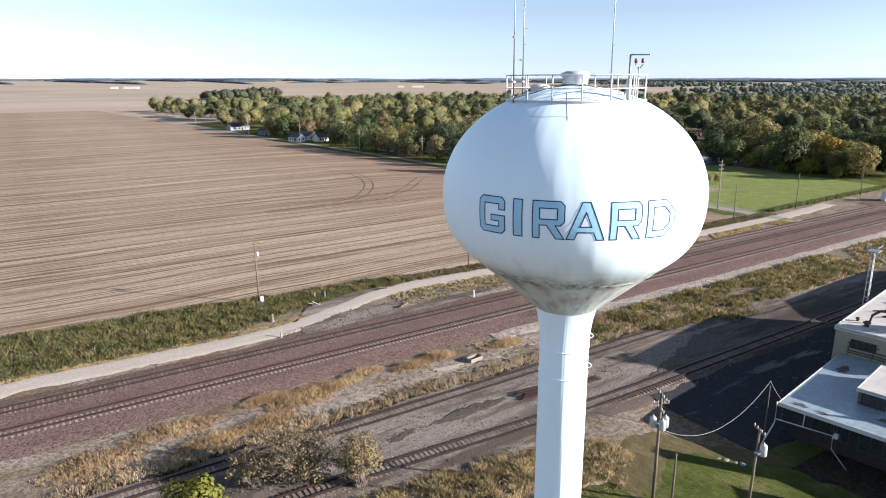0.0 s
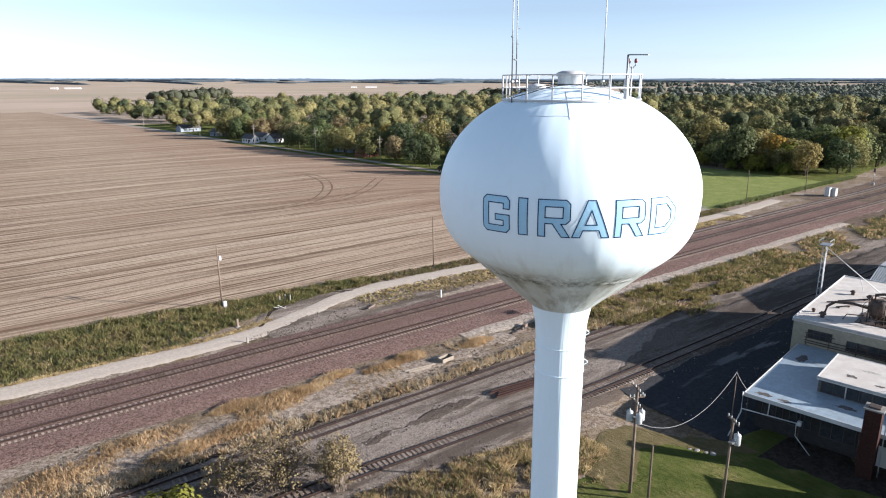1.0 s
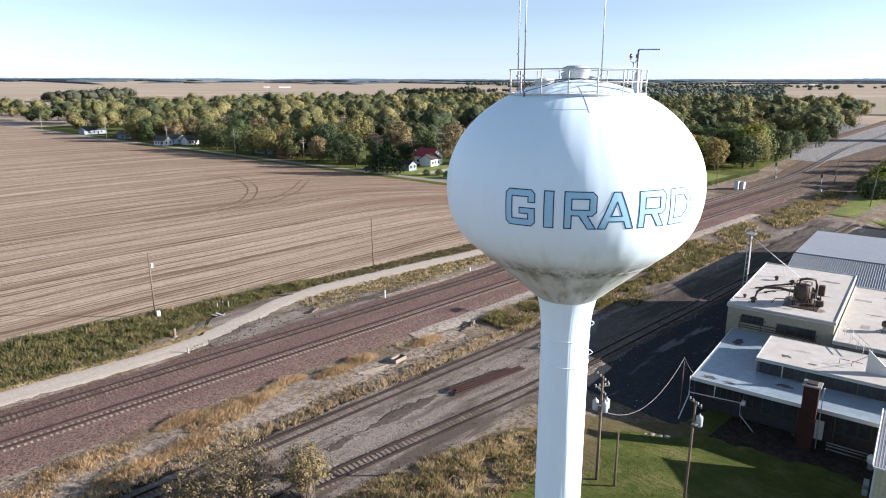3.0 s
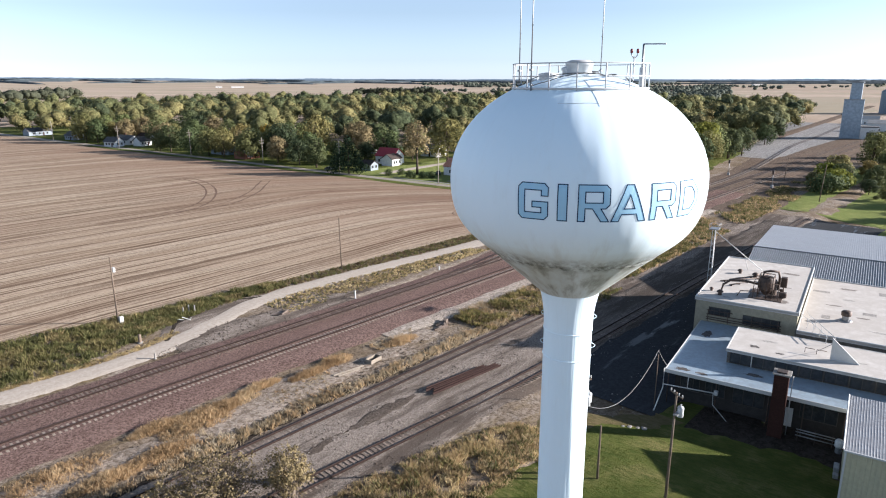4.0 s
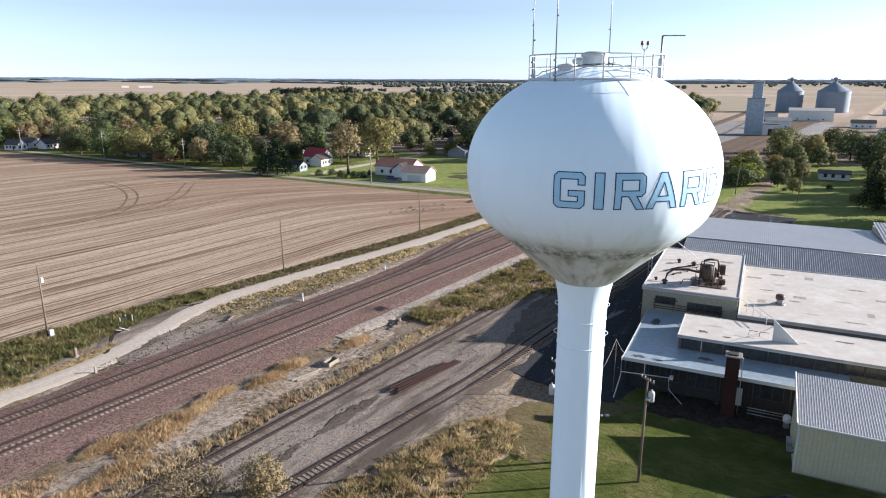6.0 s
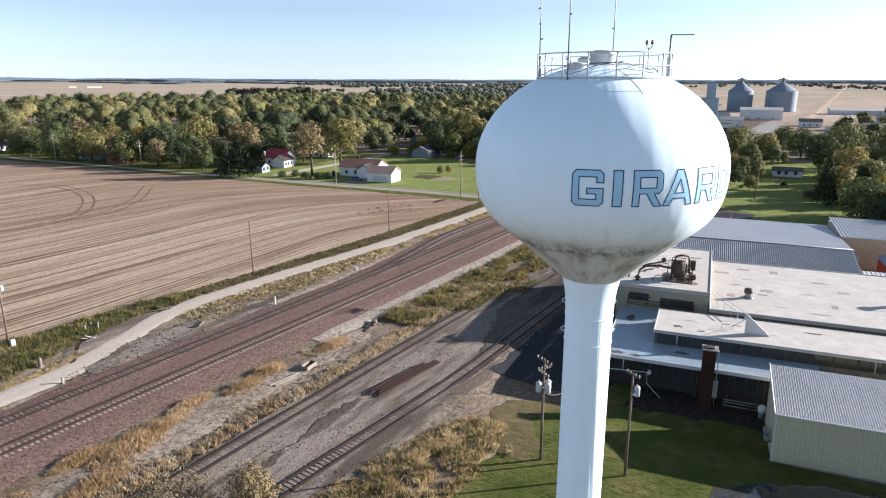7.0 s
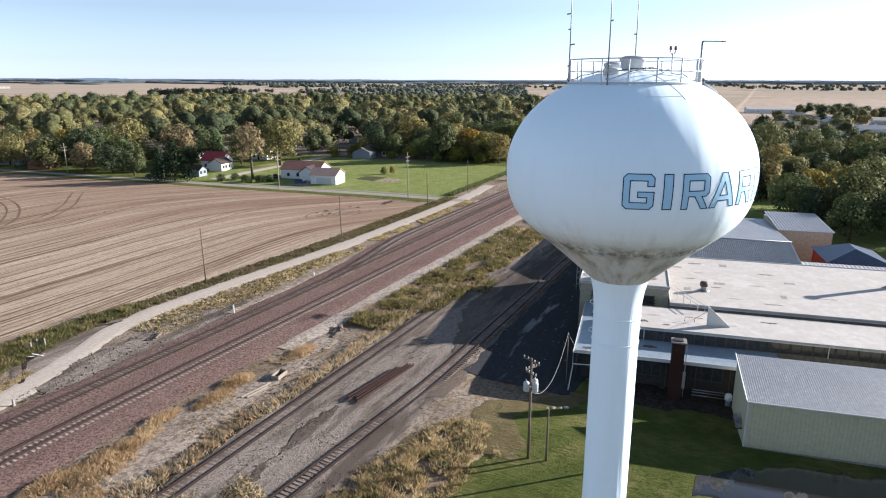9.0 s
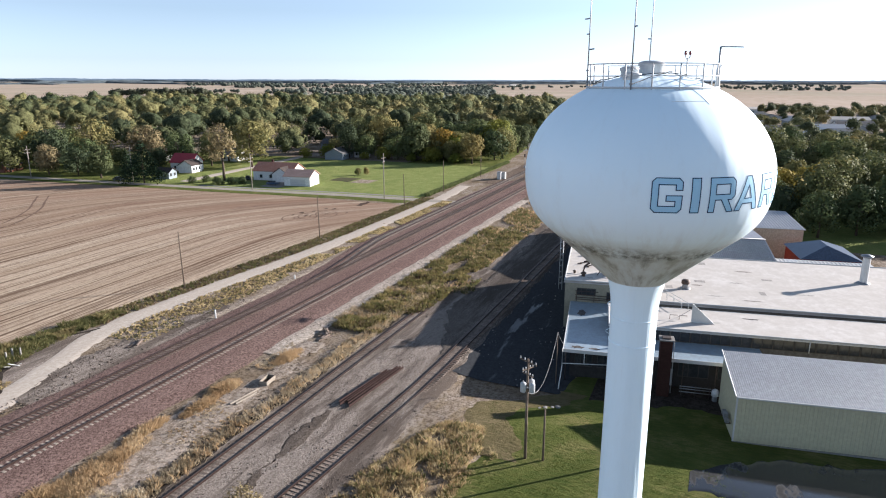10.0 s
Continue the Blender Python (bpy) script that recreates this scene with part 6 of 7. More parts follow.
copy_thing(protos[3], pose(216.3, 147.6, 0, 0, 0, 110) @ Matrix.Diagonal((0.19, 0.19, 0.25, 1)))
for x, yy in ((172.5, 196), (175, 187), (176.5, 193), (176, 181), (173.5, 184), (178.5, 178)):
    copy_thing(protos[2], pose(x, yy, -0.4, 0, 0, x * 40) @ Matrix.Diagonal((0.24, 0.24, 0.2, 1)))

# near shrubs and the small yellow-green tree
def make_shrub(at, h, spread, label, seed, twigs, leaves):
    """A half-bare shrub: many fine forking twigs with sparse small leaves."""
    g = random.Random(seed)
    t = thing("shrub", at, label, "shrub", "")
    bm, tips = bmesh.new(), []
    for k in range(twigs):
        a, r = g.uniform(0, 6.28), spread * g.uniform(0.1, 1.0) ** 0.7
        z = h * g.uniform(0.35, 1.0) * (1 - 0.4 * (r / spread) ** 2)
        x0, y0 = 0.25 * g.uniform(-1, 1) * spread, 0.25 * g.uniform(-1, 1) * spread
        end = Vector((r * math.cos(a), r * math.sin(a), z))
        mid_ = Vector((x0, y0, 0)).lerp(end, 0.55) + Vector((g.uniform(-0.2, 0.2), g.uniform(-0.2, 0.2), 0.12 * h))
        tube([(x0, y0, -0.1), tuple(mid_), tuple(end)], 0.03, 3, bm, 0.008)
        tips.append(end)
        for j in range(2):
            e2 = mid_.lerp(end, 0.4) + Vector((g.uniform(-0.6, 0.6), g.uniform(-0.6, 0.6), g.uniform(0.1, 0.7)))
            tube([tuple(mid_.lerp(end, 0.3)), tuple(e2)], 0.014, 3, bm, 0.006)
            tips.append(e2)
    part("branchwork", bm, M["twig"], t)
    v, f, nn = leaf_cloud([tuple(e) for e in tips], [0.34] * len(tips), leaves, 0.085, np.random.default_rng(seed), 0.9, 0.2)
    part("foliage", cloud_mesh("leaves", v, f, M["leaf_brown"], nn), None, t)
    return t


make_shrub((18.3, 54.2, gz(18, 54)), 5.6, 4.3, "half-bare brown shrub by the siding", 71, 260, 3800)
make_shrub((14.2, 55.5, gz(14, 55)), 4.0, 2.4, "low twiggy brown shrub beside the siding", 73, 70, 1700)
make_shrub((22.6, 49.7, gz(22, 50)), 5.9, 2.3, "narrow upright shrub in dull olive leaf", 72, 120, 4200)
lime = make_tree((249, 55, 0), 7.0, 6.0, M["leaf_lime"], "yellow-green bush beside the far tracks", 75, 1500, 0.36, 16, 0.02)
make_tree((238, 55, 0), 6.5, 6.5, M["leaf_dark"], "dark green bush beside the far tracks", 76, 1500, 0.36, 16, 0.02)
make_tree((262, 60, 0), 7.5, 5.5, M["leaf_lime"], "yellow-green bush beside the far tracks", 77, 1500, 0.36, 16, 0.02)
for x, yy, s in ((264, 128, 0.6), (266, 141, 0.85), (263, 150, 0.5), (267, 166, 0.75), (262, 174, 0.45), (265, 196, 0.8), (258, 205, 0.6)):
    copy_thing(lime, pose(x, yy, 0, 0, 0, x * 31) @ Matrix.Diagonal((s, s, s * 1.1, 1)))
make_tree((300, 120.5, 0), 17.5, 8.2, M["leaf_lime"], "large yellow-green shade tree at the end of the lawn", 78, 3600, 0.4, 26, 0.16)
make_tree((277, 133, 0), 12.5, 4.8, M["leaf_lime"], "round yellow-green tree beside the lawn", 79, 2200, 0.36, 20, 0.14)
make_tree((266, 149, 0), 19.0, 7.6, M["leaf"], "tall spreading olive tree behind the lawn", 80, 3400, 0.4, 26, 0.1)
make_tree((7.0, 43.7, gz(7, 44)), 9.2, 2.9, M["leaf_lime"], "bright yellow-green young tree", 74, 2600, 0.16, 16, 0.35, "", 0.5)


# far woods as one mass each
ball_bm = bmesh.new()
bmesh.ops.create_icosphere(ball_bm, subdivisions=1, radius=1.0)
BALL_V = np.array([tuple(v_.co) for v_ in ball_bm.verts])
BALL_F = np.array([[v_.index for v_ in f_.verts] for f_ in ball_bm.faces])
ball_bm.free()


def woods(name, label, spots_, size, leaf, per, material, seed, lobes=5):
    """A mass of trees: each a few uneven lobes of leaf clumps round a smaller dense heart."""
    g = np.random.default_rng(seed)
    vs, fs, tones, ns, off = [], [], [], [], 0
    for x, y, h in spots_:
        spread = h * size * g.uniform(0.75, 1.25)
        a, k = g.uniform(0, 6.28), np.arange(lobes)
        rs = spread * g.uniform(0.4, 0.7, lobes)
        out = spread * g.uniform(0.3, 0.62, lobes)
        cs = np.stack([out * np.cos(a + k * 2.4), out * np.sin(a + k * 2.4), h * (0.35 + 0.42 * ((k * 0.618) % 1)) * g.uniform(0.85, 1.12, lobes)], 1)
        rs[0] = spread * g.uniform(0.5, 0.72)
        cs[0] = (0, 0, h - rs[0] * 0.9)
        at = np.array((x, y, gz(x, y)))
        tone = g.random()
        v, f, nn = leaf_cloud(cs, rs, per, leaf, g, 0.9, 0.78, 0.35)
        lump = BALL_V[None] * (rs[:, None, None] * (0.72 + 0.1 * g.normal(size=(lobes, len(BALL_V), 1)))) * np.array((1, 1, 0.9)) + cs[:, None]
        soft = BALL_V[None] + 0.6 * (lump - np.array((0, 0, h * 0.5))) / spread
        soft /= np.linalg.norm(soft, axis=2)[:, :, None]
        tri_ = (BALL_F[None] + len(BALL_V) * k[:, None, None]).reshape(-1, 3)
        vs += [v + at, lump.reshape(-1, 3) + at]
        ns += [nn, soft.reshape(-1, 3)]
        fs += [np.concatenate([f[:, :3], f[:, [0, 2, 3]]]) + off, tri_ + off + len(v)]
        n = len(v) + lobes * len(BALL_V)
        # Hearts sink to a lower tone, painting the dark inside of each crown.
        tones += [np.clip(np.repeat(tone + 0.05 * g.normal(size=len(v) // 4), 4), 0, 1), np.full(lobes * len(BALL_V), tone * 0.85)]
        off += n
    me = cloud_mesh(name, np.concatenate(vs), np.concatenate(fs), material, np.concatenate(ns))
    me.attributes.new("tone", "FLOAT", "POINT").data.foreach_set("value", np.concatenate(tones).astype(np.float32))
    return tagged(new(name, me), label, "trees", kind="stuff")


gen = np.random.default_rng(31)
mid = []
gx = 150.0
while gx < 900:
    gy = 130.0
    while gy < 1050:
        x, yy = gx + gen.uniform(-6.5, 6.5), gy + gen.uniform(-6, 6)
        gy += 15.5 + 0.02 * gy
        inner = x < street_x(min(yy, 640)) + 69 and yy < 462
        reach = 1000 - 0.25 * abs(x - 420)
        if inner or x < 344 and yy < 205 or yy > reach or x < street_x(yy) + 12 or yy < 95 + 0.2 * (x - 300) or gen.random() < 0.1:
            continue
        mid.append((x, yy, 10 + 12 * gen.random() ** 1.3))
    gx += 18.5
for _ in range(560):
    x, yy = 335 + 560 * gen.random() ** 1.3, gen.uniform(-330, 20)
    if yy < 60 - 0.12 * (x - 330) and not (640 < x < 960 and yy > -20) and not (395 < x < 580 and -85 < yy < 30 and gen.random() < 0.35):
        mid.append((x, yy, gen.uniform(7, 13)))
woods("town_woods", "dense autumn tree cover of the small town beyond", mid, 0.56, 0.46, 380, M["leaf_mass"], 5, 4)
grove = [(330 + 210 * s + gen.uniform(-12, 12), 1390 + 190 * s + gen.uniform(-25, 25), gen.uniform(14, 22)) for s in np.linspace(0, 1, 70)]
grove += [(1101 + 145 * s + gen.uniform(-10, 10), 1300 - 141 * s + gen.uniform(-14, 14), gen.uniform(12, 19)) for s in np.linspace(0, 1, 75)]
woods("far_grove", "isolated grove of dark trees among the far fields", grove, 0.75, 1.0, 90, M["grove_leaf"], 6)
outer = []
while len(outer) < 1100:
    r, a = 950 + 2300 * gen.random() ** 0.8, radians(gen.uniform(-14, 44))
    x, yy = r * math.cos(a), r * math.sin(a)
    if noise.noise((x * 0.0016, yy * 0.0042, 5.5)) > (-0.12 if r < 1500 else 0.05) and not (abs(yy - 105) < 70 and r < 1300) and not (r < 1400 and -130 < yy < 60 and gen.random() < 0.6):
        if a > radians(19) or r > 2300 and gen.random() < 0.25:
            outer.append((x, yy, gen.uniform(7, 13)))
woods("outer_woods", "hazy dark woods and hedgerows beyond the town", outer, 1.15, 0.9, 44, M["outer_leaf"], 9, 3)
bv, bf = [], []
for _ in range(95):
    a, r = radians(gen.uniform(-22, 100)), 4480 - 1000 * gen.random() ** 2
    turn_, length = gen.choice([radians(9), radians(99)]) + gen.uniform(-0.25, 0.25), gen.uniform(250, 1300)
    dx, dy, deep, tall = math.cos(turn_), math.sin(turn_), gen.uniform(12, 40), gen.uniform(5, 9)
    n = int(length / 9)
    for k in range(n + 1):
        q = (k / n - 0.5) * length
        x, yy = r * math.cos(a) + q * dx, r * math.sin(a) + q * dy
        h = tall * (1 + 0.35 * noise.noise((q * 0.02, a * 9, 0)) + 0.3 * noise.noise((q * 0.11, a * 9, 4))) * smooth(0, 0.08, min(k, n - k) / n + 0.02)
        for w, f in ((-1, -0.2), (-0.75, 0.75), (0, 1.0), (0.75, 0.75), (1, -0.2)):
            bv.append((x - dy * deep * w, yy + dx * deep * w, gz(x, yy) + h * f))
        if k:
            o = len(bv) - 10
            bf += [(o + j, o + j + 1, o + j + 6, o + j + 5) for j in range(4)]
tagged(new("horizon_woods", mesh_of("horizon_woods", bv, bf, M["hazy_far_leaf"], False)), "dark belts of woodland along the flat horizon", "trees", kind="stuff")


# hazy woods that close the horizon; a faint glow stands in for the haze
bd_v, bd_f = [], []
for k in range(721):
    a = radians(-32 + 142 * k / 720)
    r = 4620
    top = rise_at(r * math.cos(a), r * math.sin(a)) + 14 + 5 * noise.noise((k * 0.05, 0, 0)) + 2.5 * noise.noise((k * 0.6, 3, 0))
    bd_v += [(r * math.cos(a), r * math.sin(a), 5), (r * math.cos(a), r * math.sin(a), top)]
bd_f = [(2 * k, 2 * k + 2, 2 * k + 3, 2 * k + 1) for k in range(720)]
bd_m, bd_nt, bd_b = nodes_of("distant_haze_glow")
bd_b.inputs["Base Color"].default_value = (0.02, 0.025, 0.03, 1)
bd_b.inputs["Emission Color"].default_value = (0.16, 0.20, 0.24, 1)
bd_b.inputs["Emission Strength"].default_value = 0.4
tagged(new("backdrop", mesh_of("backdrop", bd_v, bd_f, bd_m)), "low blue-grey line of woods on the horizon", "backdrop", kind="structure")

# ---- houses and grain elevator ----
def house(x, y, w, d, h, roof_h, wall_mat, roof_mat, label, turn=9.3, chimney_=False, door=True, name="house", z=0.0, windows=True):
    """A gabled house; ridge along local y, gables facing local -y and +y."""
    e = thing(name, (x, y, z), label, "house" if name == "house" else name.replace("_", " "), "houses of the town", turn=turn)
    bm = bmesh.new()
    a, b = w / 2, d / 2
    ring = [(-a, 0), (a, 0), (a, h), (0, h + roof_h), (-a, h)]
    f_, k_ = [bm.verts.new((u, -b, v)) for u, v in ring], [bm.verts.new((u, b, v)) for u, v in ring]
    bm.faces.new(f_)
    bm.faces.new(k_[::-1])
    for i in (1, 4):
        j = (i + 1) % 5
        bm.faces.new((f_[i], k_[i], k_[j], f_[j]))
    part("wall", bm, wall_mat, e)
    o, t = 0.45, 0.18
    for s in (-1, 1):
        rb = bmesh.new()
        slope = roof_h / a
        p = [(0, h + roof_h + t + 0.05), (s * (a + o), h - slope * o + t + 0.05), (s * (a + o), h - slope * o + 0.05), (0, h + roof_h + 0.05)]
        q1, q2 = [rb.verts.new((u, -b - o, v)) for u, v in p], [rb.verts.new((u, b + o, v)) for u, v in p]
        for q in (q1, q2[::-1]):
            rb.faces.new(q)
        for i in range(4):
            j = (i + 1) % 4
            rb.faces.new((q1[i], q2[i], q2[j], q1[j]))
        bmesh.ops.recalc_face_normals(rb, faces=rb.faces)
        part("roof", rb, roof_mat, e)
    for s in (-0.55, 0.1, 0.6) if windows else ():
        yy = s * b
        wn_ = part("window", box(-a - 0.03, -a - 0.004, yy - 0.55, yy + 0.55, 1.0, 2.2), M["glass"], e)
        part("window_frame", tube([(-a - 0.04, yy - 0.6, 0.95), (-a - 0.04, yy + 0.6, 0.95), (-a - 0.04, yy + 0.6, 2.25), (-a - 0.04, yy - 0.6, 2.25)], 0.06, 4, None, None, True), M["frame_white"], wn_)
    for s in (-0.5, 0.45) if windows else ():
        u = s * a
        wn_ = part("window", box(u - 0.55, u + 0.55, -b - 0.03, -b - 0.004, 1.0, 2.2), M["glass"], e)
        part("window_frame", tube([(u - 0.6, -b - 0.04, 0.95), (u + 0.6, -b - 0.04, 0.95), (u + 0.6, -b - 0.04, 2.25), (u - 0.6, -b - 0.04, 2.25)], 0.06, 4, None, None, True), M["frame_white"], wn_)
    if door:
        part("door", box(-a - 0.05, -a - 0.005, -0.1 * b - 1.6, -0.1 * b - 0.6, 0.05, 2.15, 0.01), M["brick"], e)
    if chimney_:
        part("chimney", box(0.4, 1.1, b * 0.3, b * 0.3 + 0.7, h, h + roof_h + 1.0, 0.02), M["brick"], e)
    return e


white_side = surface("white_clapboard", (0.78, 0.775, 0.755), (0.73, 0.725, 0.705), 0.3, 3.0, 0.7, 0.1)
blue_side = surface("pale_blue_grey_siding", (0.277, 0.316, 0.354), (0.239, 0.277, 0.316), 0.3, 3.0, 0.7, 0.1)
red_roof = surface("faded_red_shingle", (0.38, 0.19, 0.135), (0.44, 0.24, 0.18), 0.4, 3.0, 0.85, 0.2)
pink_roof = surface("sun_faded_pink_shingle", (0.50, 0.33, 0.26), (0.56, 0.385, 0.31), 0.4, 3.0, 0.85, 0.2)
bright_roof = surface("bright_red_metal_roof", (0.36, 0.03, 0.042), (0.31, 0.028, 0.038), 0.3, 3.0, 0.5, 0.1)
grey_roof = surface("grey_asphalt_shingle", (0.1, 0.1, 0.104), (0.139, 0.135, 0.131), 0.4, 3.0, 0.9, 0.2)
dark_roof = surface("dark_brown_shingle", (0.0577, 0.0462, 0.0423), (0.0847, 0.0693, 0.0616), 0.4, 3.0, 0.9, 0.2)
house(194.5, 173.5, 10.5, 16, 3.6, 2.6, white_side, red_roof, "white clapboard house with a faded red shingle roof", 9.3, True)
house(190.2, 168.0, 6.5, 6.5, 3.0, 2.2, white_side, dark_roof, "white front porch wing with a dark red roof", 99.3, False, False, "house")
garage = house(185.6, 157.0, 7.8, 10.0, 3.5, 1.9, white_side, pink_roof, "white garage with a faded pink roof beside the lawn", 9.3, False, False, "garage", 0.0, False)
garage_door = part("garage_door", box(-3.96, -3.91, -3.2, 2.6, 0.1, 2.5), M["frame_white"], garage, "closed white sectional door")
for z in (0.7, 1.3, 1.9):
    part("panel_joint", box(-3.975, -3.962, -3.2, 2.6, z - 0.02, z + 0.02), M["galv"], garage_door)
house(200.0, 224.5, 8.0, 10.0, 3.8, 3.1, white_side, bright_roof, "white two-storey house with a bright red metal roof", 9.3, True)
house(196.0, 219.0, 6.0, 7.0, 3.2, 1.8, white_side, dark_roof, "white side wing with a dark brown roof", 99.3, False, False)
house(178.6, 214.5, 5.0, 5.6, 2.6, 1.4, blue_side, dark_roof, "small grey garage by the lane", 9.3, False, False, "garage")
for i, (x, y, w, d, ang, wm, rm, ch) in enumerate(((262, 188, 9, 14, 99, blue_side, grey_roof, True), (272, 181, 6, 6, 9, white_side, grey_roof, False), (150, 404, 6, 9, 20, white_side, grey_roof, False), (161, 412, 9, 12, 15, white_side, grey_roof, True), (163, 396, 6, 8, 105, white_side, grey_roof, False), (176, 418, 8, 12, 12, white_side, dark_roof, True), (148, 528, 8, 16, 100, blue_side, grey_roof, True), (205, 452, 9, 11, 10, white_side, grey_roof, True), (172, 318, 9, 13, 12, blue_side, dark_roof, True), (168, 292, 8, 9, 100, surface("red_brick_house_wall", (0.208, 0.0924, 0.0616), (0.239, 0.115, 0.077), 0.4, 4.0, 0.85, 0.2), grey_roof, True), (236, 232, 9, 12, 9, white_side, grey_roof, True), (226, 262, 8, 11, 99, white_side, dark_roof, True), (300, 214, 9, 13, 9, blue_side, grey_roof, True), (152, 470, 8, 10, 10, blue_side, grey_roof, False), (330, 152, 9, 14, 100, white_side, grey_roof, True))):
    house(x, y, w, d, 3.0, 2.3, wm, rm, ("white" if wm is white_side else "blue-grey" if wm is blue_side else "red brick") + " house with a " + ("grey" if rm is grey_roof else "dark brown") + " shingle roof among the trees", ang, ch)
house(277, 30, 5, 10, 2.4, 1.0, white_side, grey_roof, "low white shed on the park grass", 9.3, False, False, "garage")
# drives, lane and garden beds
sheet("driveway", M["concrete"], span(176, 189, 1.0), lambda x: 160.5, lambda x: 168.5, 0.09, "pale concrete driveway of the white house", "driveway", 3, "x", 0.15, 30)
sheet("side_lane", M["road"], span(174, 262, 2.0), lambda x: 199.5 + 0.08 * (x - 174), lambda x: 204.0 + 0.08 * (x - 174), 0.08, "pale gravel side lane between the houses", "lane", 3, "x", 0.25, 31)
sheet("front_walk", M["concrete"], span(108, 190, 2.0), lambda y: street_x(y) + 3.5, lambda y: street_x(y) + 4.9, 0.08, "pale concrete footpath along the street", "pavement", 2, "y", 0.1, 32)
sheet("garden_bed", M["garden_soil"], span(144.5, 153.5, 0.5), lambda y: 197.2 + 0.1 * (y - 144), lambda y: 207.5 - 0.1 * (y - 144), 0.09, "planted garden bed of dark green rows in the lawn", "garden bed", 5, "y", 0.9, 33)
sheet("garden_bed", M["pale_dirt"], span(136.0, 143.5, 0.5), lambda y: 196.6, lambda y: 204.6, 0.09, "bare raked garden bed in the lawn", "garden bed", 4, "y", 0.7, 34)
sheet("far_road", M["brown_dirt"], span(452, 1100, 10), lambda x: 116 + 0.085 * (x - 300), lambda x: 124 + 0.085 * (x - 300), 0.08, "pale road that leads past the grain elevator", "road", 2, "x", 0.4, 34)
sheet("elevator_yard", M["pale_yard"], span(330, 640, 6), lambda x: 98.0 - 38 * smooth(400, 425, x), lambda x: 116.0 + 0.18 * (x - 330), 0.075, "bare grey yard of the grain elevator", "yard", 6, "x", 2.0, 35)

bin_wall = surface("blue_grey_bin_steel", (0.219, 0.271, 0.335), (0.178, 0.225, 0.283), 0.06, 0.7, 0.6, 0.1)
elev_wall = surface("grey_elevator_cladding", (0.43, 0.49, 0.55), (0.37, 0.43, 0.485), 0.06, 0.7, 0.7, 0.1)
el_ = thing("grain_elevator", (487, 97, 0), "tall grey grain elevator tower with stepped blocks", "grain elevator", turn=9.3)
part("head_house", box(-4, 4.5, -3.4, 2.9, 0, 34.6, 0.15), elev_wall, el_)
part("leg_tower", box(-9, -4.01, -5.5, 5.5, 0, 24.0, 0.12), elev_wall, el_)
part("roof_cap", box(-4.3, 4.8, -3.7, 3.2, 34.6, 35.1, 0.1), M["galv"], el_)
part("leg_roof", box(-9.2, -4.2, -5.7, 5.7, 24.0, 24.5, 0.1), M["galv"], el_)
part("annex", box(-10, -1, -15, -5.6, 0, 7.5, 0.1), white_side, el_, "white low annex")
part("annex_roof", box(-10.4, -0.6, -15.4, -5.62, 7.5, 8.0, 0.1), grey_roof, el_)
part("door", box(-10.1, -10.01, -13, -9, 0.1, 4.6), M["glass"], el_)
for x, y, r in ((868, 129, 14), (877, 85.5, 17)):
    b_ = thing("grain_bin", (x, y, 0), "large round corrugated grey grain bin with a cone roof", "grain bin", "grain bins")
    prof_ = [(r, 0.0)]
    for k in range(12):
        prof_ += [(r + 0.12, k * 1.95 + 0.5), (r, k * 1.95 + 1.95)]
    part("shell", lathe(prof_, 40), bin_wall, b_)
    part("cone_roof", lathe([(r + 0.4, 23.3), (r * 0.5, 29.0), (2.0, 33.6), (0, 33.8)], 40), bin_wall, b_)
    part("peak_cap", lathe([(1.6, 33.4), (1.6, 36.4), (2.2, 36.6), (2.2, 38.4), (0, 39.0)], 12), M["galv"], b_)
    part("conveyor", tube([(0, -5, 36.4), (0, 5, 36.9)], 0.8, 6), elev_wall, b_)
for x, y, w, d, h, lab in ((684, 85, 16, 36, 9, "long white storage shed near the grain bins"), (560, 92, 10, 16, 6, "white office shed near the elevator"), (640, 112, 8, 12, 5, "small white outbuilding by the elevator")):
    house(x, y, w, d, h, 2.2, white_side, M["white_roof"], lab, 9.3, False, False, "storage_shed")
for i, (x, y, w, d) in enumerate(((846, 4, 22, 60), (690, -20, 20, 36), (530, -48, 22, 40), (612, -36, 12, 22), (580, -75, 14, 26), (455, -30, 10, 14), (420, -8, 9, 13), (470, 12, 10, 12), (395, 14, 9, 14), (505, 20, 10, 13), (508, -22, 16, 24), (491, -43, 14, 22), (652, -82, 14, 30), (716, -110, 16, 30), (654, -48, 14, 26), (807, -94, 18, 40), (406, 29, 14, 18), (440, -16, 9, 13), (375, -6, 9, 12), (352, 20, 8, 11), (560, -5, 12, 18), (545, -70, 12, 20), (598, 39, 10, 16))):
    house(x, y, w, d, 4.0, 2.2, (white_side, blue_side)[i % 2], (M["white_roof"], grey_roof, M["galv"])[i % 3], "low " + ("white", "blue-grey")[i % 2] + " building in the far part of town", 9.3 + 90 * (i % 2), False, False, "building")
# farmsteads on the horizon
for x, y, w, d in ((1330, 2235, 12, 44), (1272, 2266, 10, 22), (363, 2576, 12, 50), (310, 2590, 10, 22), (2900, 900, 16, 40)):
    house(x, y, w, d, 3.6, 2.4, white_side, M["white_roof"], "long white barn far across the fields", 60, False, False, "barn", gz(x, y))


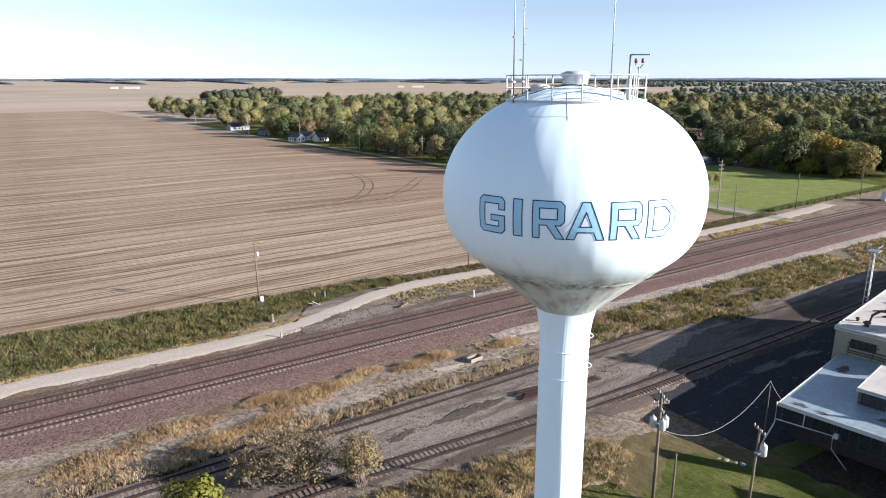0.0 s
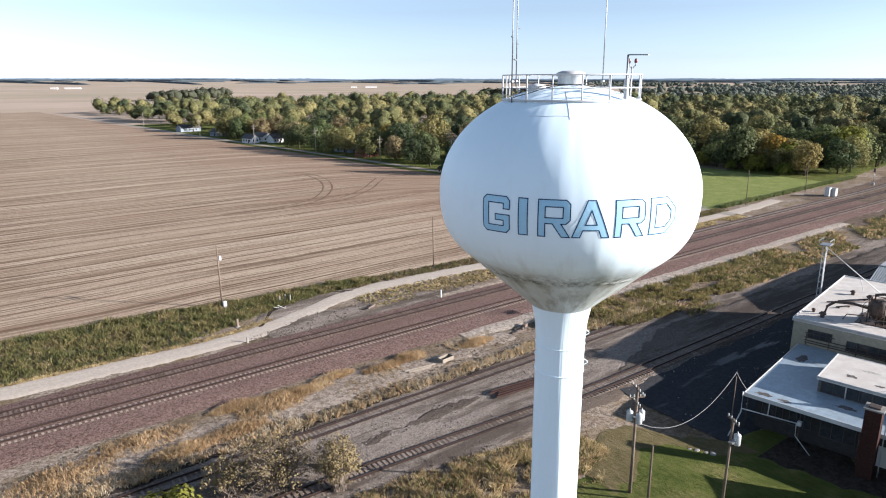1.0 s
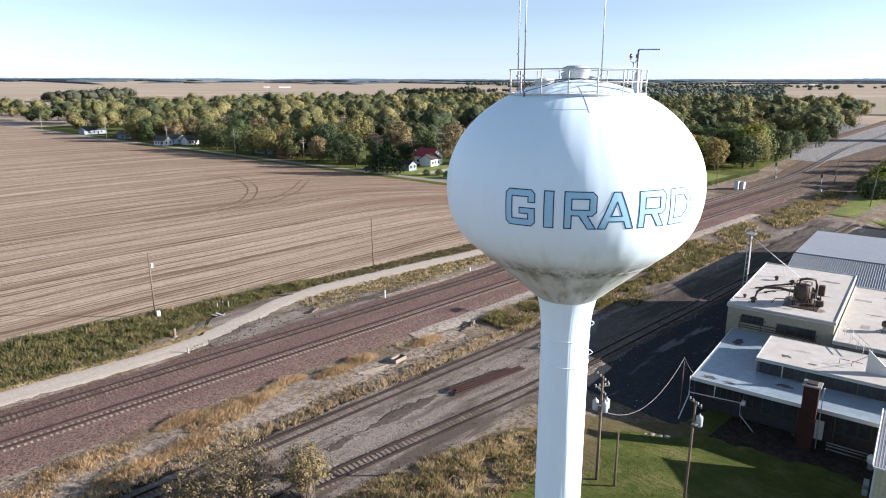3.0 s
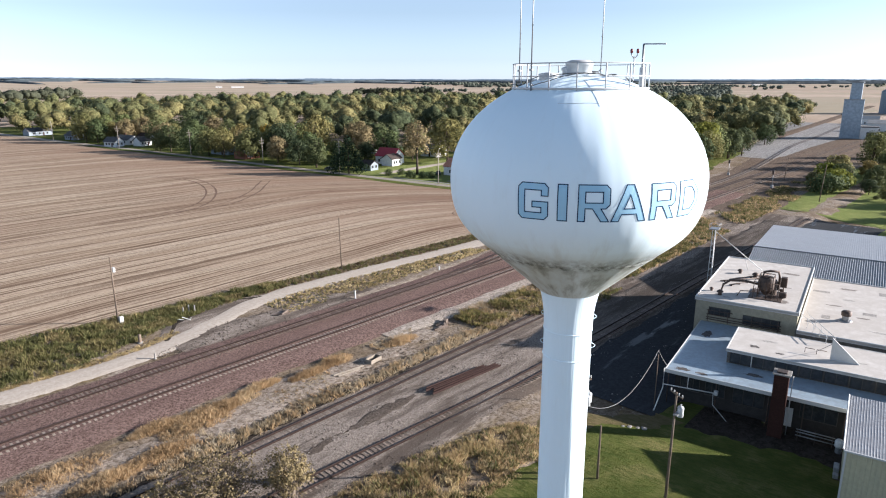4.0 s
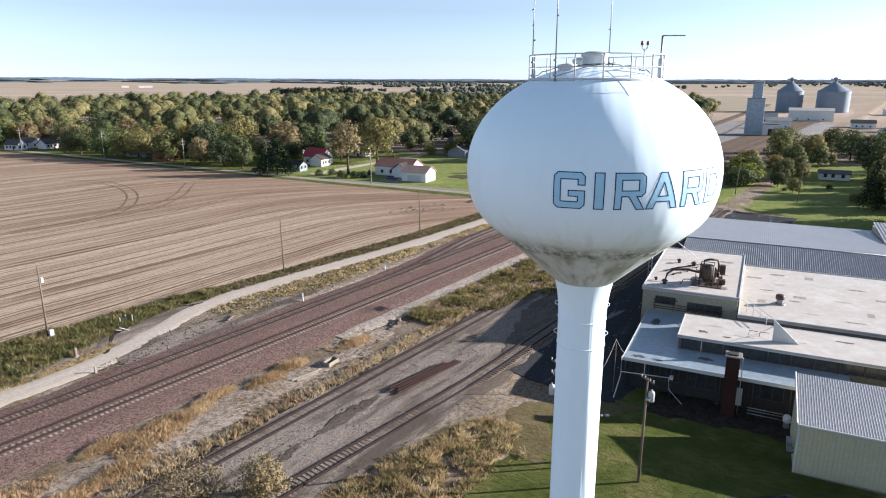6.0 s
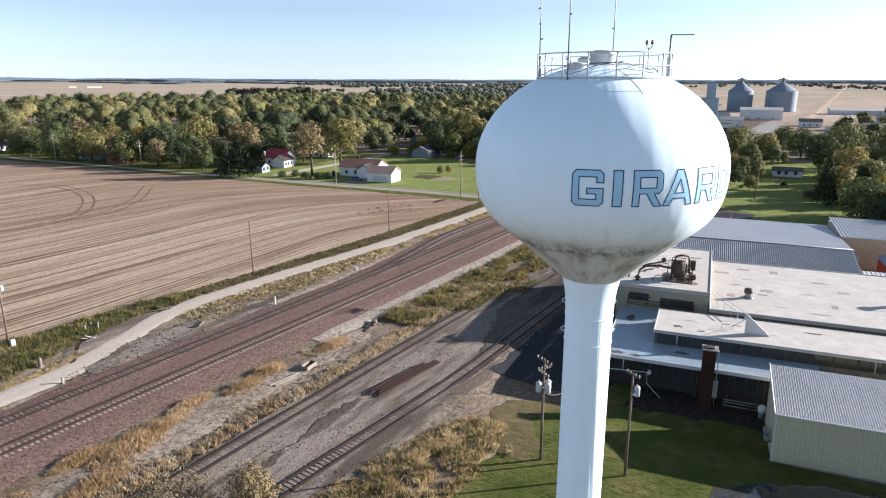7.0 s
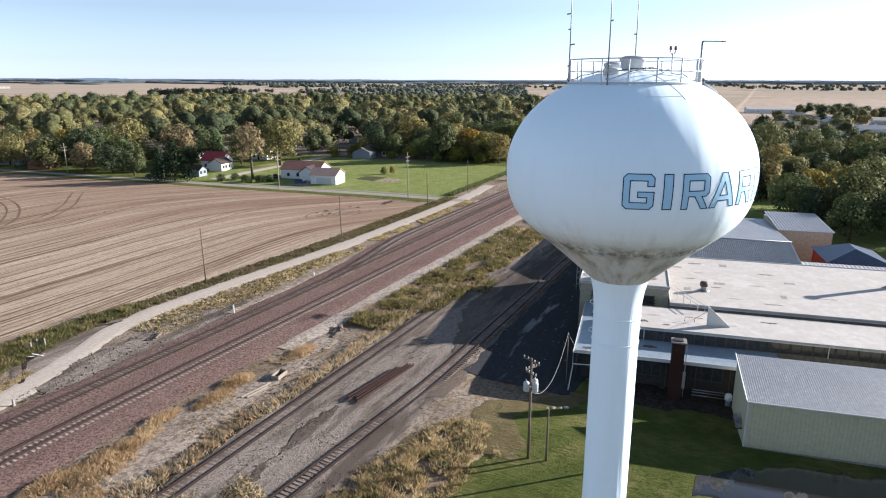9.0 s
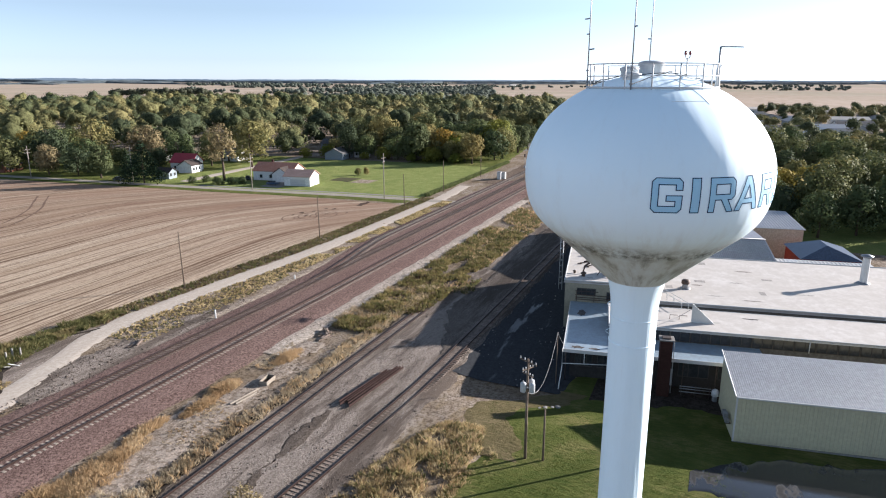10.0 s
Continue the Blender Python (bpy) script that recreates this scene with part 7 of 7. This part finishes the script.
# ---- small things beside the tracks ----
def post(name, x, y, h, r, mat_, label, category, group=""):
    e = thing(name, (x, y, gz(x, y) - 0.02), label, category, group)
    part("stem", lathe([(r, 0), (r, h * 0.96), (r * 0.6, h), (0, h)], 10), mat_, e)
    part("foot", lathe([(r * 1.8, 0), (r * 1.7, 0.08), (r, 0.12)], 10), M["concrete"], e)
    return e


post("marker_post", 64.2, 89.6, 1.5, 0.12, M["frame_white"], "white marker post beside the main track", "marker post", "marker posts")
post("marker_post", 29.3, 90.7, 0.8, 0.13, M["concrete"], "white marker post beside the gravel track", "marker post", "marker posts")
post("marker_post", 87.0, 90.6, 0.8, 0.14, M["frame_white"], "short white marker by a rail joint", "marker post", "marker posts")
post("stump", 30.4, 97.9, 1.3, 0.24, M["pole_wood"], "grey weathered timber stump among the weeds", "stump")
for x, y in ((40.2, 104.2), (41.4, 104.7), (42.0, 103.9)):
    post("bollard", x, y, 1.35, 0.12, M["concrete"], "white pipe bollard at the field's edge", "bollard", "white bollards")
tr = thing("timber_trough", (48.6, 67.6, gz(48, 67)), "pale open timber box lying in the dirt", "timber box", turn=8)
for a in ((-1.0, 1.0, -0.55, -0.45, 0, 0.55), (-1.0, 1.0, 0.45, 0.55, 0, 0.55), (-1.1, -1.0, -0.55, 0.55, 0, 0.55), (1.0, 1.1, -0.55, 0.55, 0, 0.55)):
    part("side_board", box(*a, 0.015), M["old_plank"], tr)
part("bottom_board", box(-1.0, 1.0, -0.44, 0.44, 0.02, 0.07), M["dark_metal"], tr)
for i, (x0, y0, x1, y1) in enumerate(((42.0, 67.9, 46.6, 67.3), (42.3, 67.3, 45.6, 66.9))):
    pl = thing("plank", (x0, y0, gz(x0, y0)), "long pale timber plank lying on the dirt", "plank", "loose planks")
    dx, dy = x1 - x0, y1 - y0
    part("board", tube([(0, 0, 0.1), (dx, dy, 0.1)], 0.13, 4), M["old_plank"], pl)
for i in range(5):
    rl = thing("loose_rail", (46.3 + 0.5 * (i % 3), 55.3 + 0.4 * i, gz(46, 56) + 0.22), "rusty spare rail lying on blocks between the sidings", "rail", "spare rails")
    for me in rail_mesh("rail_body", [(0, 0, 0.0), (11.8 - 0.5 * i, -0.9, 0.0)])[:1]:
        me.transform(Matrix.Diagonal((1, 1.25, 1.25, 1)))
        me.materials.clear()
        me.materials.append(M["dark_rust"])
        part("rail_body", me, None, rl)
    part("bearer", box(2.0 + i * 0.1, 2.25 + i * 0.1, -1.0, -0.6, -0.16, -0.01), M["tie_wood"], rl)
for x, y, ang in ((38.5, 101.6, 25), (39.8, 101.0, 70), (39.3, 101.4, -35)):
    bm = box(-0.7, 0.7, -0.09, 0.09, -0.02, 0.03, 0.006)
    bmesh.ops.transform(bm, matrix=pose(0, 0, 0.33, 0, 24, 0), verts=bm.verts)
    bb = thing("broken_board", (x, y, gz(x, y) + 0.03), "broken white painted board lying on the gravel", "board", "broken boards", turn=ang)
    part("board", bm, M["frame_white"], bb)
for x, y, n in ((65.0, 70.0, 5), (51.0, 92.7, 4), (63.6, 69.0, 3)):
    st = thing("tie_pile", (x, y, gz(x, y)), "untidy heap of old dark railway ties", "tie pile", "tie piles")
    for i in range(n):
        bm = box(-1.25, 1.25, -0.12, 0.12, 0.0, 0.2, 0.015)
        bmesh.ops.transform(bm, matrix=pose(0.2 * i, 0.32 * (i % 3) - 0.3, 0.2 * (i // 3) + 0.02, 0, 0, 17 * i - 20), verts=bm.verts)
        part("old_tie", bm, M["tie_wood"], st)
for x, y, h in ((225.5, 94.6, 2.8), (227.2, 93.4, 2.5), (229.0, 94.2, 2.2)):
    sb = thing("signal_cabinet", (x, y, 0.1), "white railway signal cabinet beside the track", "cabinet", "signal cabinets")
    part("cabinet", box(-0.8, 0.8, -0.7, 0.7, 0, h, 0.05), M["frame_white"], sb)
    part("lid", box(-0.9, 0.9, -0.8, 0.8, h, h + 0.12, 0.03), M["galv"], sb)
for x, y in ((240, 72.5), (262, 95)):
    sg = thing("railway_signal", (x, y, 0.1), "slim dark railway signal post with a lamp head", "railway signal", "railway signals")
    part("mast", tube([(0, 0, 0), (0, 0, 5.2)], 0.09, 8), M["galv"], sg)
    part("head", box(-0.25, 0.25, -0.35, 0.35, 4.6, 6.0, 0.06), M["dark_metal"], sg)
    part("base_box", box(-0.4, 0.4, -0.4, 0.4, 0, 0.9, 0.04), M["galv"], sg)
# heap of pale rubble at the lawn's edge
for i, (x, y, s) in enumerate(((55.6, 33.7, 0.3), (56.2, 33.0, 0.26), (56.4, 32.4, 0.36), (55.2, 34.3, 0.2))):
    bm = bmesh.new()
    bmesh.ops.create_icosphere(bm, subdivisions=1, radius=s)
    for v_ in bm.verts:
        v_.co = Vector((v_.co.x * 1.3, v_.co.y, v_.co.z * 0.3)) * (1 + 0.4 * noise.noise(v_.co * 2 + Vector((i, 0, 0))))
    ob = new("rubble", bpy.data.meshes.new("rubble"))
    bm.to_mesh(ob.data)
    bm.free()
    ob.data.materials.append(M["concrete"])
    ob.location = (x, y, gz(x, y) + s * 0.3)
    tagged(ob, "pale lump of broken concrete at the lawn's edge", "rubble", "rubble heap")
rk = site("pipe_rack_frame", "rusty low rack of pipes in the shade", "pipe rack")
for z in (0.5, 0.9, 1.2):
    part("pipe", tube([(-1.2, -14.0, z), (-1.2, -17.6, z - 0.05)], 0.06), M["galv"], rk)
for v in (-14.2, -15.8, -17.4):
    part("upright", tube([(-1.2, v, -0.4), (-1.2, v, 1.35)], 0.05), M["dark_metal"], rk)
tk = site("gas_tank", "small pale upright gas tank by the pipe rack", "tank")
part("shell", lathe([(0.28, 0.45), (0.42, 0.55), (0.42, 1.1), (0.28, 1.3), (0, 1.36)], 16, None, (-1.5, -18.0, 0)), M["frame_white"], tk)
part("stand", lathe([(0.3, -0.4), (0.3, 0.5)], 12, None, (-1.5, -18.0, 0)), M["galv"], tk)


def car(x, y, turn, paint, label):
    e = thing("car", (x, y, 0.1), label, "car", "parked cars", turn=turn)
    bm = bmesh.new()
    ring = [(-2.2, 0.35), (-2.25, 0.8), (-1.1, 0.95), (2.15, 0.95), (2.25, 0.45), (2.2, 0.35)]
    L_, R_ = [bm.verts.new((u, -0.88, v)) for u, v in ring], [bm.verts.new((u, 0.88, v)) for u, v in ring]
    bm.faces.new(L_)
    bm.faces.new(R_[::-1])
    for i in range(6):
        bm.faces.new((L_[i], R_[i], R_[(i + 1) % 6], L_[(i + 1) % 6]))
    bmesh.ops.recalc_face_normals(bm, faces=bm.faces)
    part("body", bm, paint, e)
    part("cabin", box(-0.9, 1.7, -0.75, 0.75, 0.951, 1.45, 0.18), M["glass"], e)
    part("roof", box(-0.5, 1.4, -0.7, 0.7, 1.455, 1.5, 0.02), paint, e)
    for u in (-1.4, 1.4):
        for s in (-1, 1):
            w = part("wheel", tube([(u, s * 0.78, 0.32), (u, s * 0.95, 0.32)], 0.32, 14), black, e)
            part("rim", tube([(u, s * 0.951, 0.32), (u, s * 0.965, 0.32)], 0.19, 10), M["galv"], w)


car(187.0, 182.5, 40, plain("dark_blue_car_paint", (0.0154, 0.0193, 0.0308), 0.3), "dark parked car beside the white house")
car(180.5, 166.0, 95, plain("blue_car_paint", (0.0385, 0.0693, 0.131), 0.3), "blue parked car on the driveway")
car(157.0, 412.0, 10, plain("white_car_paint", (0.539, 0.539, 0.539), 0.3), "white parked car by a house")
car(166.5, 226.0, 95, plain("black_car_paint", (0.0115, 0.0115, 0.0131), 0.3), "black parked car under the street trees")


# ---- weeds and dry grass ----
def tufts(name, label, material, pick, count, h0, h1, blades, spread, seed, width=0.05):
    """Many grass tufts as one mass; pick gives a place or None."""
    g = np.random.default_rng(seed)
    at = []
    while len(at) < count:
        p = pick(g)
        if p is not None:
            at.append(p)
    P = np.array([(x, y, gz(x, y) + dz, s) for x, y, dz, s in at])
    n = count * blades
    P = np.repeat(P, blades, 0)
    a = g.random(n) * 2 * math.pi
    hh = (h0 + (h1 - h0) * g.random(n)) * P[:, 3]
    r = spread * g.random(n) * P[:, 3]
    base = np.stack([P[:, 0] + r * np.cos(a), P[:, 1] + r * np.sin(a), P[:, 2] - 0.03], 1)
    lean = g.normal(size=(n, 2)) * 0.32 + np.stack([np.cos(a), np.sin(a)], 1) * 0.25
    tip = base + np.stack([lean[:, 0] * hh, lean[:, 1] * hh, hh], 1)
    midp = base * 0.5 + tip * 0.5 + np.stack([-lean[:, 0] * hh * 0.12, -lean[:, 1] * hh * 0.12, hh * 0.08], 1)
    w = width * (0.6 + 0.9 * g.random(n)) * np.sqrt(P[:, 3])
    b = g.random(n) * math.pi
    side = np.stack([np.cos(b) * w, np.sin(b) * w, np.zeros(n)], 1)
    v = np.stack([base - side * 0.6, base + side * 0.6, midp + side, tip, midp - side], 1).reshape(-1, 3)
    f = np.arange(n * 5).reshape(-1, 5)
    ob = new(name, cloud_mesh(name, v, f, material))
    return tagged(ob, label, "grass", kind="stuff")


def patchy(x, y, k, cut):
    return noise.noise((x * k, y * k, 4.2)) > cut


def in_hedge(g):
    x = g.uniform(-45, 60)
    lo, hi = road_y(x) + 2.6, lerp_table(FIELD_S, x) + 0.4
    if 24 < x < 64:
        lo = max(lo, lerp_table([(24, 96.5), (40, 102.5), (50, 104.3), (64, 104.6)], x))
    y = g.uniform(lo, hi)
    lump = max(0.0, noise.noise((x * 0.45, y * 0.6, 3)) + 0.5 * noise.noise((x * 1.1, y * 1.1, 7)))
    return (x, y, 0, 0.42 + 0.4 * smooth(lo - 0.4, lo + 2.5, y) + 1.1 * lump)


def in_verge(g):
    x = g.uniform(55, 178)
    lo, hi = road_y(x) + 2.2, lerp_table(FIELD_S, x) + 0.3
    return (x, g.uniform(lo, hi), 0, 0.8) if hi > lo else None


def in_median(g):
    x = g.uniform(52, 175)
    lo, hi = 92.2 + 1.0 * smooth(60, 110, x), road_y(x) - 2.0
    y = g.uniform(lo, hi)
    return (x, y, 0, 0.55) if hi > lo and patchy(x, y, 0.12, -0.25) else None


def in_south(g):
    x = g.uniform(-30, 92)
    y = g.uniform(62.4, 72.5 - 1.0 * smooth(60, 100, x))
    edge = smooth(66.0, 63.6, y)
    if not patchy(x, y, 0.16, 0.24 - 0.62 * edge - 0.45 * smooth(60, 90, x)):
        return None
    return (x, y, 0, 0.6 + 0.5 * edge + 0.35 * noise.noise((x * 0.1, y * 0.1, 9)))


def in_strip(g):
    x = g.uniform(68, 140)
    y = g.uniform(59.5 + 2.8 * smooth(84, 70, x), 70.6)
    lump = noise.noise((x * 0.22, y * 0.3, 4))
    return (x, y, 0, 0.75 + 0.7 * lump) if lump > -0.22 else None


def in_brush(g):
    x = g.uniform(20, 47)
    hi = lerp_table([(20, 48), (28, 47.5), (36, 46.3), (43, 44.5), (47, 42.5)], x)
    lo = lerp_table(LAWN_N, x) - 0.8
    y = g.uniform(lo, hi)
    return (x, y, 0, 0.5 + 0.5 * smooth(lo, lo + 3, y) * smooth(hi, hi - 3, y) + 0.3 * noise.noise((x * 0.5, y * 0.5, 2))) if patchy(x, y, 0.42, -0.3) else None


def in_far_south(g):
    x = g.uniform(90, 260)
    y = g.uniform(56 + 3 * smooth(90, 110, x), 70.8)
    return (x, y, 0, 0.85) if patchy(x, y, 0.09, -0.2) else None


CLUMPS = [(25.8, 71.2, 4.8, 1.7), (21.0, 72.2, 3.4, 1.1), (24.5, 69.6, 4.6, 2.0), (19.0, 66.6, 4.0, 1.6), (10, 70.5, 5.5, 2.2), (29, 71.0, 4.0, 1.2), (45.0, 71.5, 3.0, 1.3), (40.5, 70.8, 3.4, 0.9), (56.0, 69.8, 3.0, 1.3), (2, 68, 5.5, 2.8), (34.0, 72.4, 3.2, 0.8), (13, 66.2, 4.0, 1.4)]


def in_clumps(g):
    cx, cy, rx, ry = CLUMPS[int(g.integers(0, len(CLUMPS)))]
    a, r = g.uniform(0, 6.28), g.random() ** 0.6
    return (cx + rx * r * math.cos(a), cy + ry * r * math.sin(a), 0, 1.15 - 0.7 * r)


def in_lawn(g):
    x = g.uniform(24, 58)
    y = g.uniform(12, lerp_table(LAWN_N, x))
    return (x, y, 0.05, 0.7) if patchy(x, y, 0.4, -0.15) else None


tufts("weeds", "thick olive green weeds between field and gravel track", M["weed"], in_hedge, 8000, 0.25, 0.8, 12, 0.5, 41, 0.04)
tufts("dry_edge_grass", "dry straw-coloured grass along the weedy bank", M["straw"], in_hedge, 700, 0.3, 0.7, 9, 0.4, 42, 0.025)
def in_fringe(g):
    x = g.uniform(-45, 36)
    return (x, road_y(x) + 2.0 + abs(g.normal()) * 0.7, 0, 0.7)


tufts("road_fringe_grass", "dry golden grass along the edge of the gravel track", M["straw"], in_fringe, 1500, 0.15, 0.5, 10, 0.4, 56, 0.025)
tufts("verge_weeds", "narrow line of dark weeds along the field's edge", M["weed"], in_verge, 1500, 0.2, 0.6, 9, 0.3, 43, 0.06)
tufts("verge_stalks", "low brown stalks along the field's edge", M["dead_stalk"], in_verge, 1500, 0.15, 0.55, 9, 0.35, 59, 0.06)
tufts("median_grass", "short dry yellow-green grass beside the gravel track", M["straw"], in_median, 2600, 0.2, 0.6, 8, 0.35, 44, 0.06)
tufts("median_weeds", "patches of green weeds beside the gravel track", M["weed"], in_median, 1300, 0.2, 0.5, 8, 0.35, 45, 0.06)
tufts("dry_grass", "bleached dry grass between the tracks", M["pale_straw"], in_south, 3000, 0.12, 0.58, 13, 0.5, 46, 0.026)
tufts("rusty_grass", "rusty brown brush between the tracks", M["brush"], in_south, 600, 0.2, 0.7, 14, 0.45, 47, 0.034)
tufts("strip_weeds", "lumpy olive green weeds beside the tracks", M["strip_weed"], in_strip, 2500, 0.2, 0.95, 12, 0.6, 57, 0.06)
tufts("strip_brush", "dark dry stalks among the weeds beside the tracks", M["dead_stalk"], in_strip, 1000, 0.2, 0.9, 11, 0.6, 58, 0.05)


def in_boundary(g):
    x = g.uniform(180, 276)
    return (x, 104.9 + 0.022 * (x - 182) + g.uniform(-0.6, 0.6), 0, 0.9)


# Dark tufts added in place of the shadow strip at the lawn's edge.
tufts("boundary_hedge", "dark tufts standing in for the shadow strip between lawn and railway", M["leaf_dark"], in_boundary, 700, 0.5, 1.5, 12, 0.6, 55, 0.1)
tufts("rusty_clumps", "soft rusty brown weed clumps on the bare dirt", M["brush"], in_clumps, 3200, 0.12, 0.9, 15, 0.7, 54, 0.02)
tufts("golden_brush", "thick golden brush at the lawn's edge", M["brush"], in_brush, 800, 0.12, 0.75, 14, 0.6, 48, 0.022)
tufts("golden_grass", "tall straw-coloured grass at the lawn's edge", M["straw"], in_brush, 2000, 0.12, 0.75, 14, 0.6, 49, 0.02)
tufts("green_brush", "green weeds mixed into the golden brush", M["weed"], in_brush, 170, 0.3, 0.9, 18, 0.5, 50, 0.045)
tufts("far_brush", "dry brush along the far tracks", M["brush"], in_far_south, 1300, 0.25, 0.9, 12, 0.7, 51, 0.05)
tufts("far_green_brush", "green bushes along the far tracks", M["weed"], in_far_south, 1500, 0.3, 1.1, 11, 0.6, 52, 0.07)
tufts("lawn_grass", "short tufts of green lawn grass", M["lawn_blade"], in_lawn, 4000, 0.05, 0.16, 6, 0.35, 53, 0.035)

def stones(name, label, material, pick, count, s0, s1, seed):
    """Small angular stones and clods strewn on the ground, as one mass."""
    g = np.random.default_rng(seed)
    at = []
    while len(at) < count:
        p = pick(g)
        if p is not None:
            at.append(p)
    P = np.array([(x, y, gz(x, y) + dz) for x, y, dz in at])
    unit = np.array([(1, 0, 0), (0, 1, 0), (-1, 0, 0), (0, -1, 0), (0, 0, 0.8), (0, 0, -0.6)], float)
    tri_ = np.array([(0, 1, 4), (1, 2, 4), (2, 3, 4), (3, 0, 4), (1, 0, 5), (2, 1, 5), (3, 2, 5), (0, 3, 5)])
    a = g.random(count) * 6.28
    size = (s0 + (s1 - s0) * g.random(count) ** 2.5)[:, None, None]
    v = unit[None] * size * (0.6 + 0.8 * g.random((count, 6, 1)))
    c, s = np.cos(a)[:, None], np.sin(a)[:, None]
    v = np.stack([v[:, :, 0] * c - v[:, :, 1] * s, v[:, :, 0] * s + v[:, :, 1] * c, v[:, :, 2]], 2) + P[:, None, :]
    f = (tri_[None] + 6 * np.arange(count)[:, None, None]).reshape(-1, 3)
    ob = new(name, cloud_mesh(name, v.reshape(-1, 3), f, material))
    return tagged(ob, label, "stones", kind="stuff")


def in_sidings(g):
    x, y = g.uniform(2, 110), g.uniform(46, 62.5)
    if abs(y - 60.5) < 1.5 or abs(y - 51.2 + 2.4 * smooth(14, 62, x)) < 1.5:
        return None
    return (x, y, 0.06) if patchy(x, y, 0.25, 0.0) or g.random() < 0.2 else None


def in_yard(g):
    x, y = g.uniform(54, 110), g.uniform(36, 47)
    return (x, y, 0.08) if patchy(x, y * 2.0, 0.3, 0.2) else None


def in_dirt(g):
    x, y = g.uniform(0, 120), g.uniform(63, 75)
    return (x, y, 0.03)


def in_apron(g):
    x = g.uniform(30, 75)
    return (x, g.uniform(89, min(96, road_y(x) - 1.5)), 0.05)


clod = surface("dark_clods", (0.1, 0.0809, 0.0655), (0.139, 0.115, 0.0963), 0.4, 5.0, 0.95, 0.2)
chip = surface("pale_stone_chips", (0.354, 0.331, 0.3), (0.293, 0.269, 0.239), 0.4, 5.0, 0.9, 0.2)
stones("dark_stones", "dark clods and old ballast strewn over the sidings", clod, in_sidings, 2200, 0.04, 0.13, 61)
stones("pale_stones", "pale stones strewn over the sidings", chip, in_sidings, 700, 0.03, 0.10, 62)
stones("yard_debris", "pale debris in the dark loading yard", chip, in_yard, 160, 0.04, 0.14, 63)
stones("dirt_clods", "clods and tufts strewn over the bare dirt", clod, in_dirt, 2600, 0.04, 0.16, 64)
stones("apron_stones", "dark stones on the gravel beside the track", clod, in_apron, 900, 0.05, 0.18, 65)

# tyre marks curving over the field
soil = surface("dark_damp_soil", (0.15, 0.098, 0.07), (0.19, 0.128, 0.092), 0.3, 2.0, 0.95, 0.2)


def tyre_mark(line, width=0.75):
    pts = [Vector((x, y)) for x, y in line]
    dense = []
    for i in range(len(pts) - 1):
        p0, p1, p2, p3 = pts[max(0, i - 1)], pts[i], pts[i + 1], pts[min(len(pts) - 1, i + 2)]
        for k in range(8):
            t = k / 8
            dense.append(0.5 * ((2 * p1) + (p2 - p0) * t + (2 * p0 - 5 * p1 + 4 * p2 - p3) * t * t + (3 * p1 - p0 - 3 * p2 + p3) * t ** 3))
    for off in (-1.6, 1.6):
        verts = []
        for i, p in enumerate(dense):
            d = (dense[min(i + 1, len(dense) - 1)] - dense[max(i - 1, 0)]).normalized()
            nn = Vector((-d.y, d.x))
            w = width * (0.75 + 0.5 * noise.noise((i * 0.4, off, 1)))
            for s in (-0.5, 0.5):
                q = p + nn * (off + s * w)
                verts.append((q.x, q.y, 0.075))
        faces = [(2 * i, 2 * i + 1, 2 * i + 3, 2 * i + 2) for i in range(len(dense) - 1)]
        part("tyre_mark", mesh_of("tyre_mark", verts, faces, soil), None, field)


tyre_mark([(58, 187), (76, 187), (90, 193), (101, 206), (109, 221), (114, 238), (114, 254), (108, 264)])
tyre_mark([(78, 185.5), (90, 187), (101, 191), (115, 202), (124, 212), (133, 222)])
tyre_mark([(104, 240), (122, 232), (138, 224), (152, 226)], 0.5)
tyre_mark([(96, 176), (116, 182), (132, 184), (150, 176)], 0.5)
tyre_mark([(100, 160), (122, 164), (140, 160), (156, 146)], 0.45)
tyre_mark([(110, 146), (130, 148), (146, 142), (158, 130)], 0.45)
for cx, cy, r in ((140.5, 120.5, 3.4), (144.5, 118.5, 2.6), (136.0, 123.5, 2.8)):
    tyre_mark([(cx + r * 1.4 * math.cos(a * 0.7), cy + r * math.sin(a * 0.7)) for a in range(9)], 0.4)

# ---- ties under the rails ----
for base, line, x0, x1, top, kind, near, gap in track_jobs:
    rest_v, rest_f = [], []
    src = TIES[kind]
    sv = [tuple(v_.co) for v_ in src.vertices]
    sf = [tuple(p.vertices) for p in src.polygons]
    g = random.Random(int(x1))
    made = 0
    x = x0 + 0.3
    while x < min(x1, 330):
        slope = math.atan2(line(x + 0.5) - line(x - 0.5), 1.0)
        m_ = pose(x - x0 + g.uniform(-0.04, 0.04), line(x) - line(x0) + g.uniform(-0.04, 0.04), top(x) - 0.005 - (0.03 if kind == "concrete" else 0), 0, 0, math.degrees(slope) + g.uniform(-1.2, 1.2))
        if near[0] <= x <= near[1] and made < 300:
            t_ = new("tie", src)
            t_.parent = base
            t_.matrix_basis = m_
            made += 1
        else:
            o = len(rest_v)
            rest_v += [tuple(m_ @ Vector(c)) for c in sv]
            rest_f += [tuple(i + o for i in f) for f in sf]
        x += gap
    if rest_v:
        rest = part("far_ties", mesh_of("far_ties", rest_v, rest_f, M["tie_wood" if kind == "wood" else "tie_concrete"]), None, base)
        rest["kind"] = "stuff"
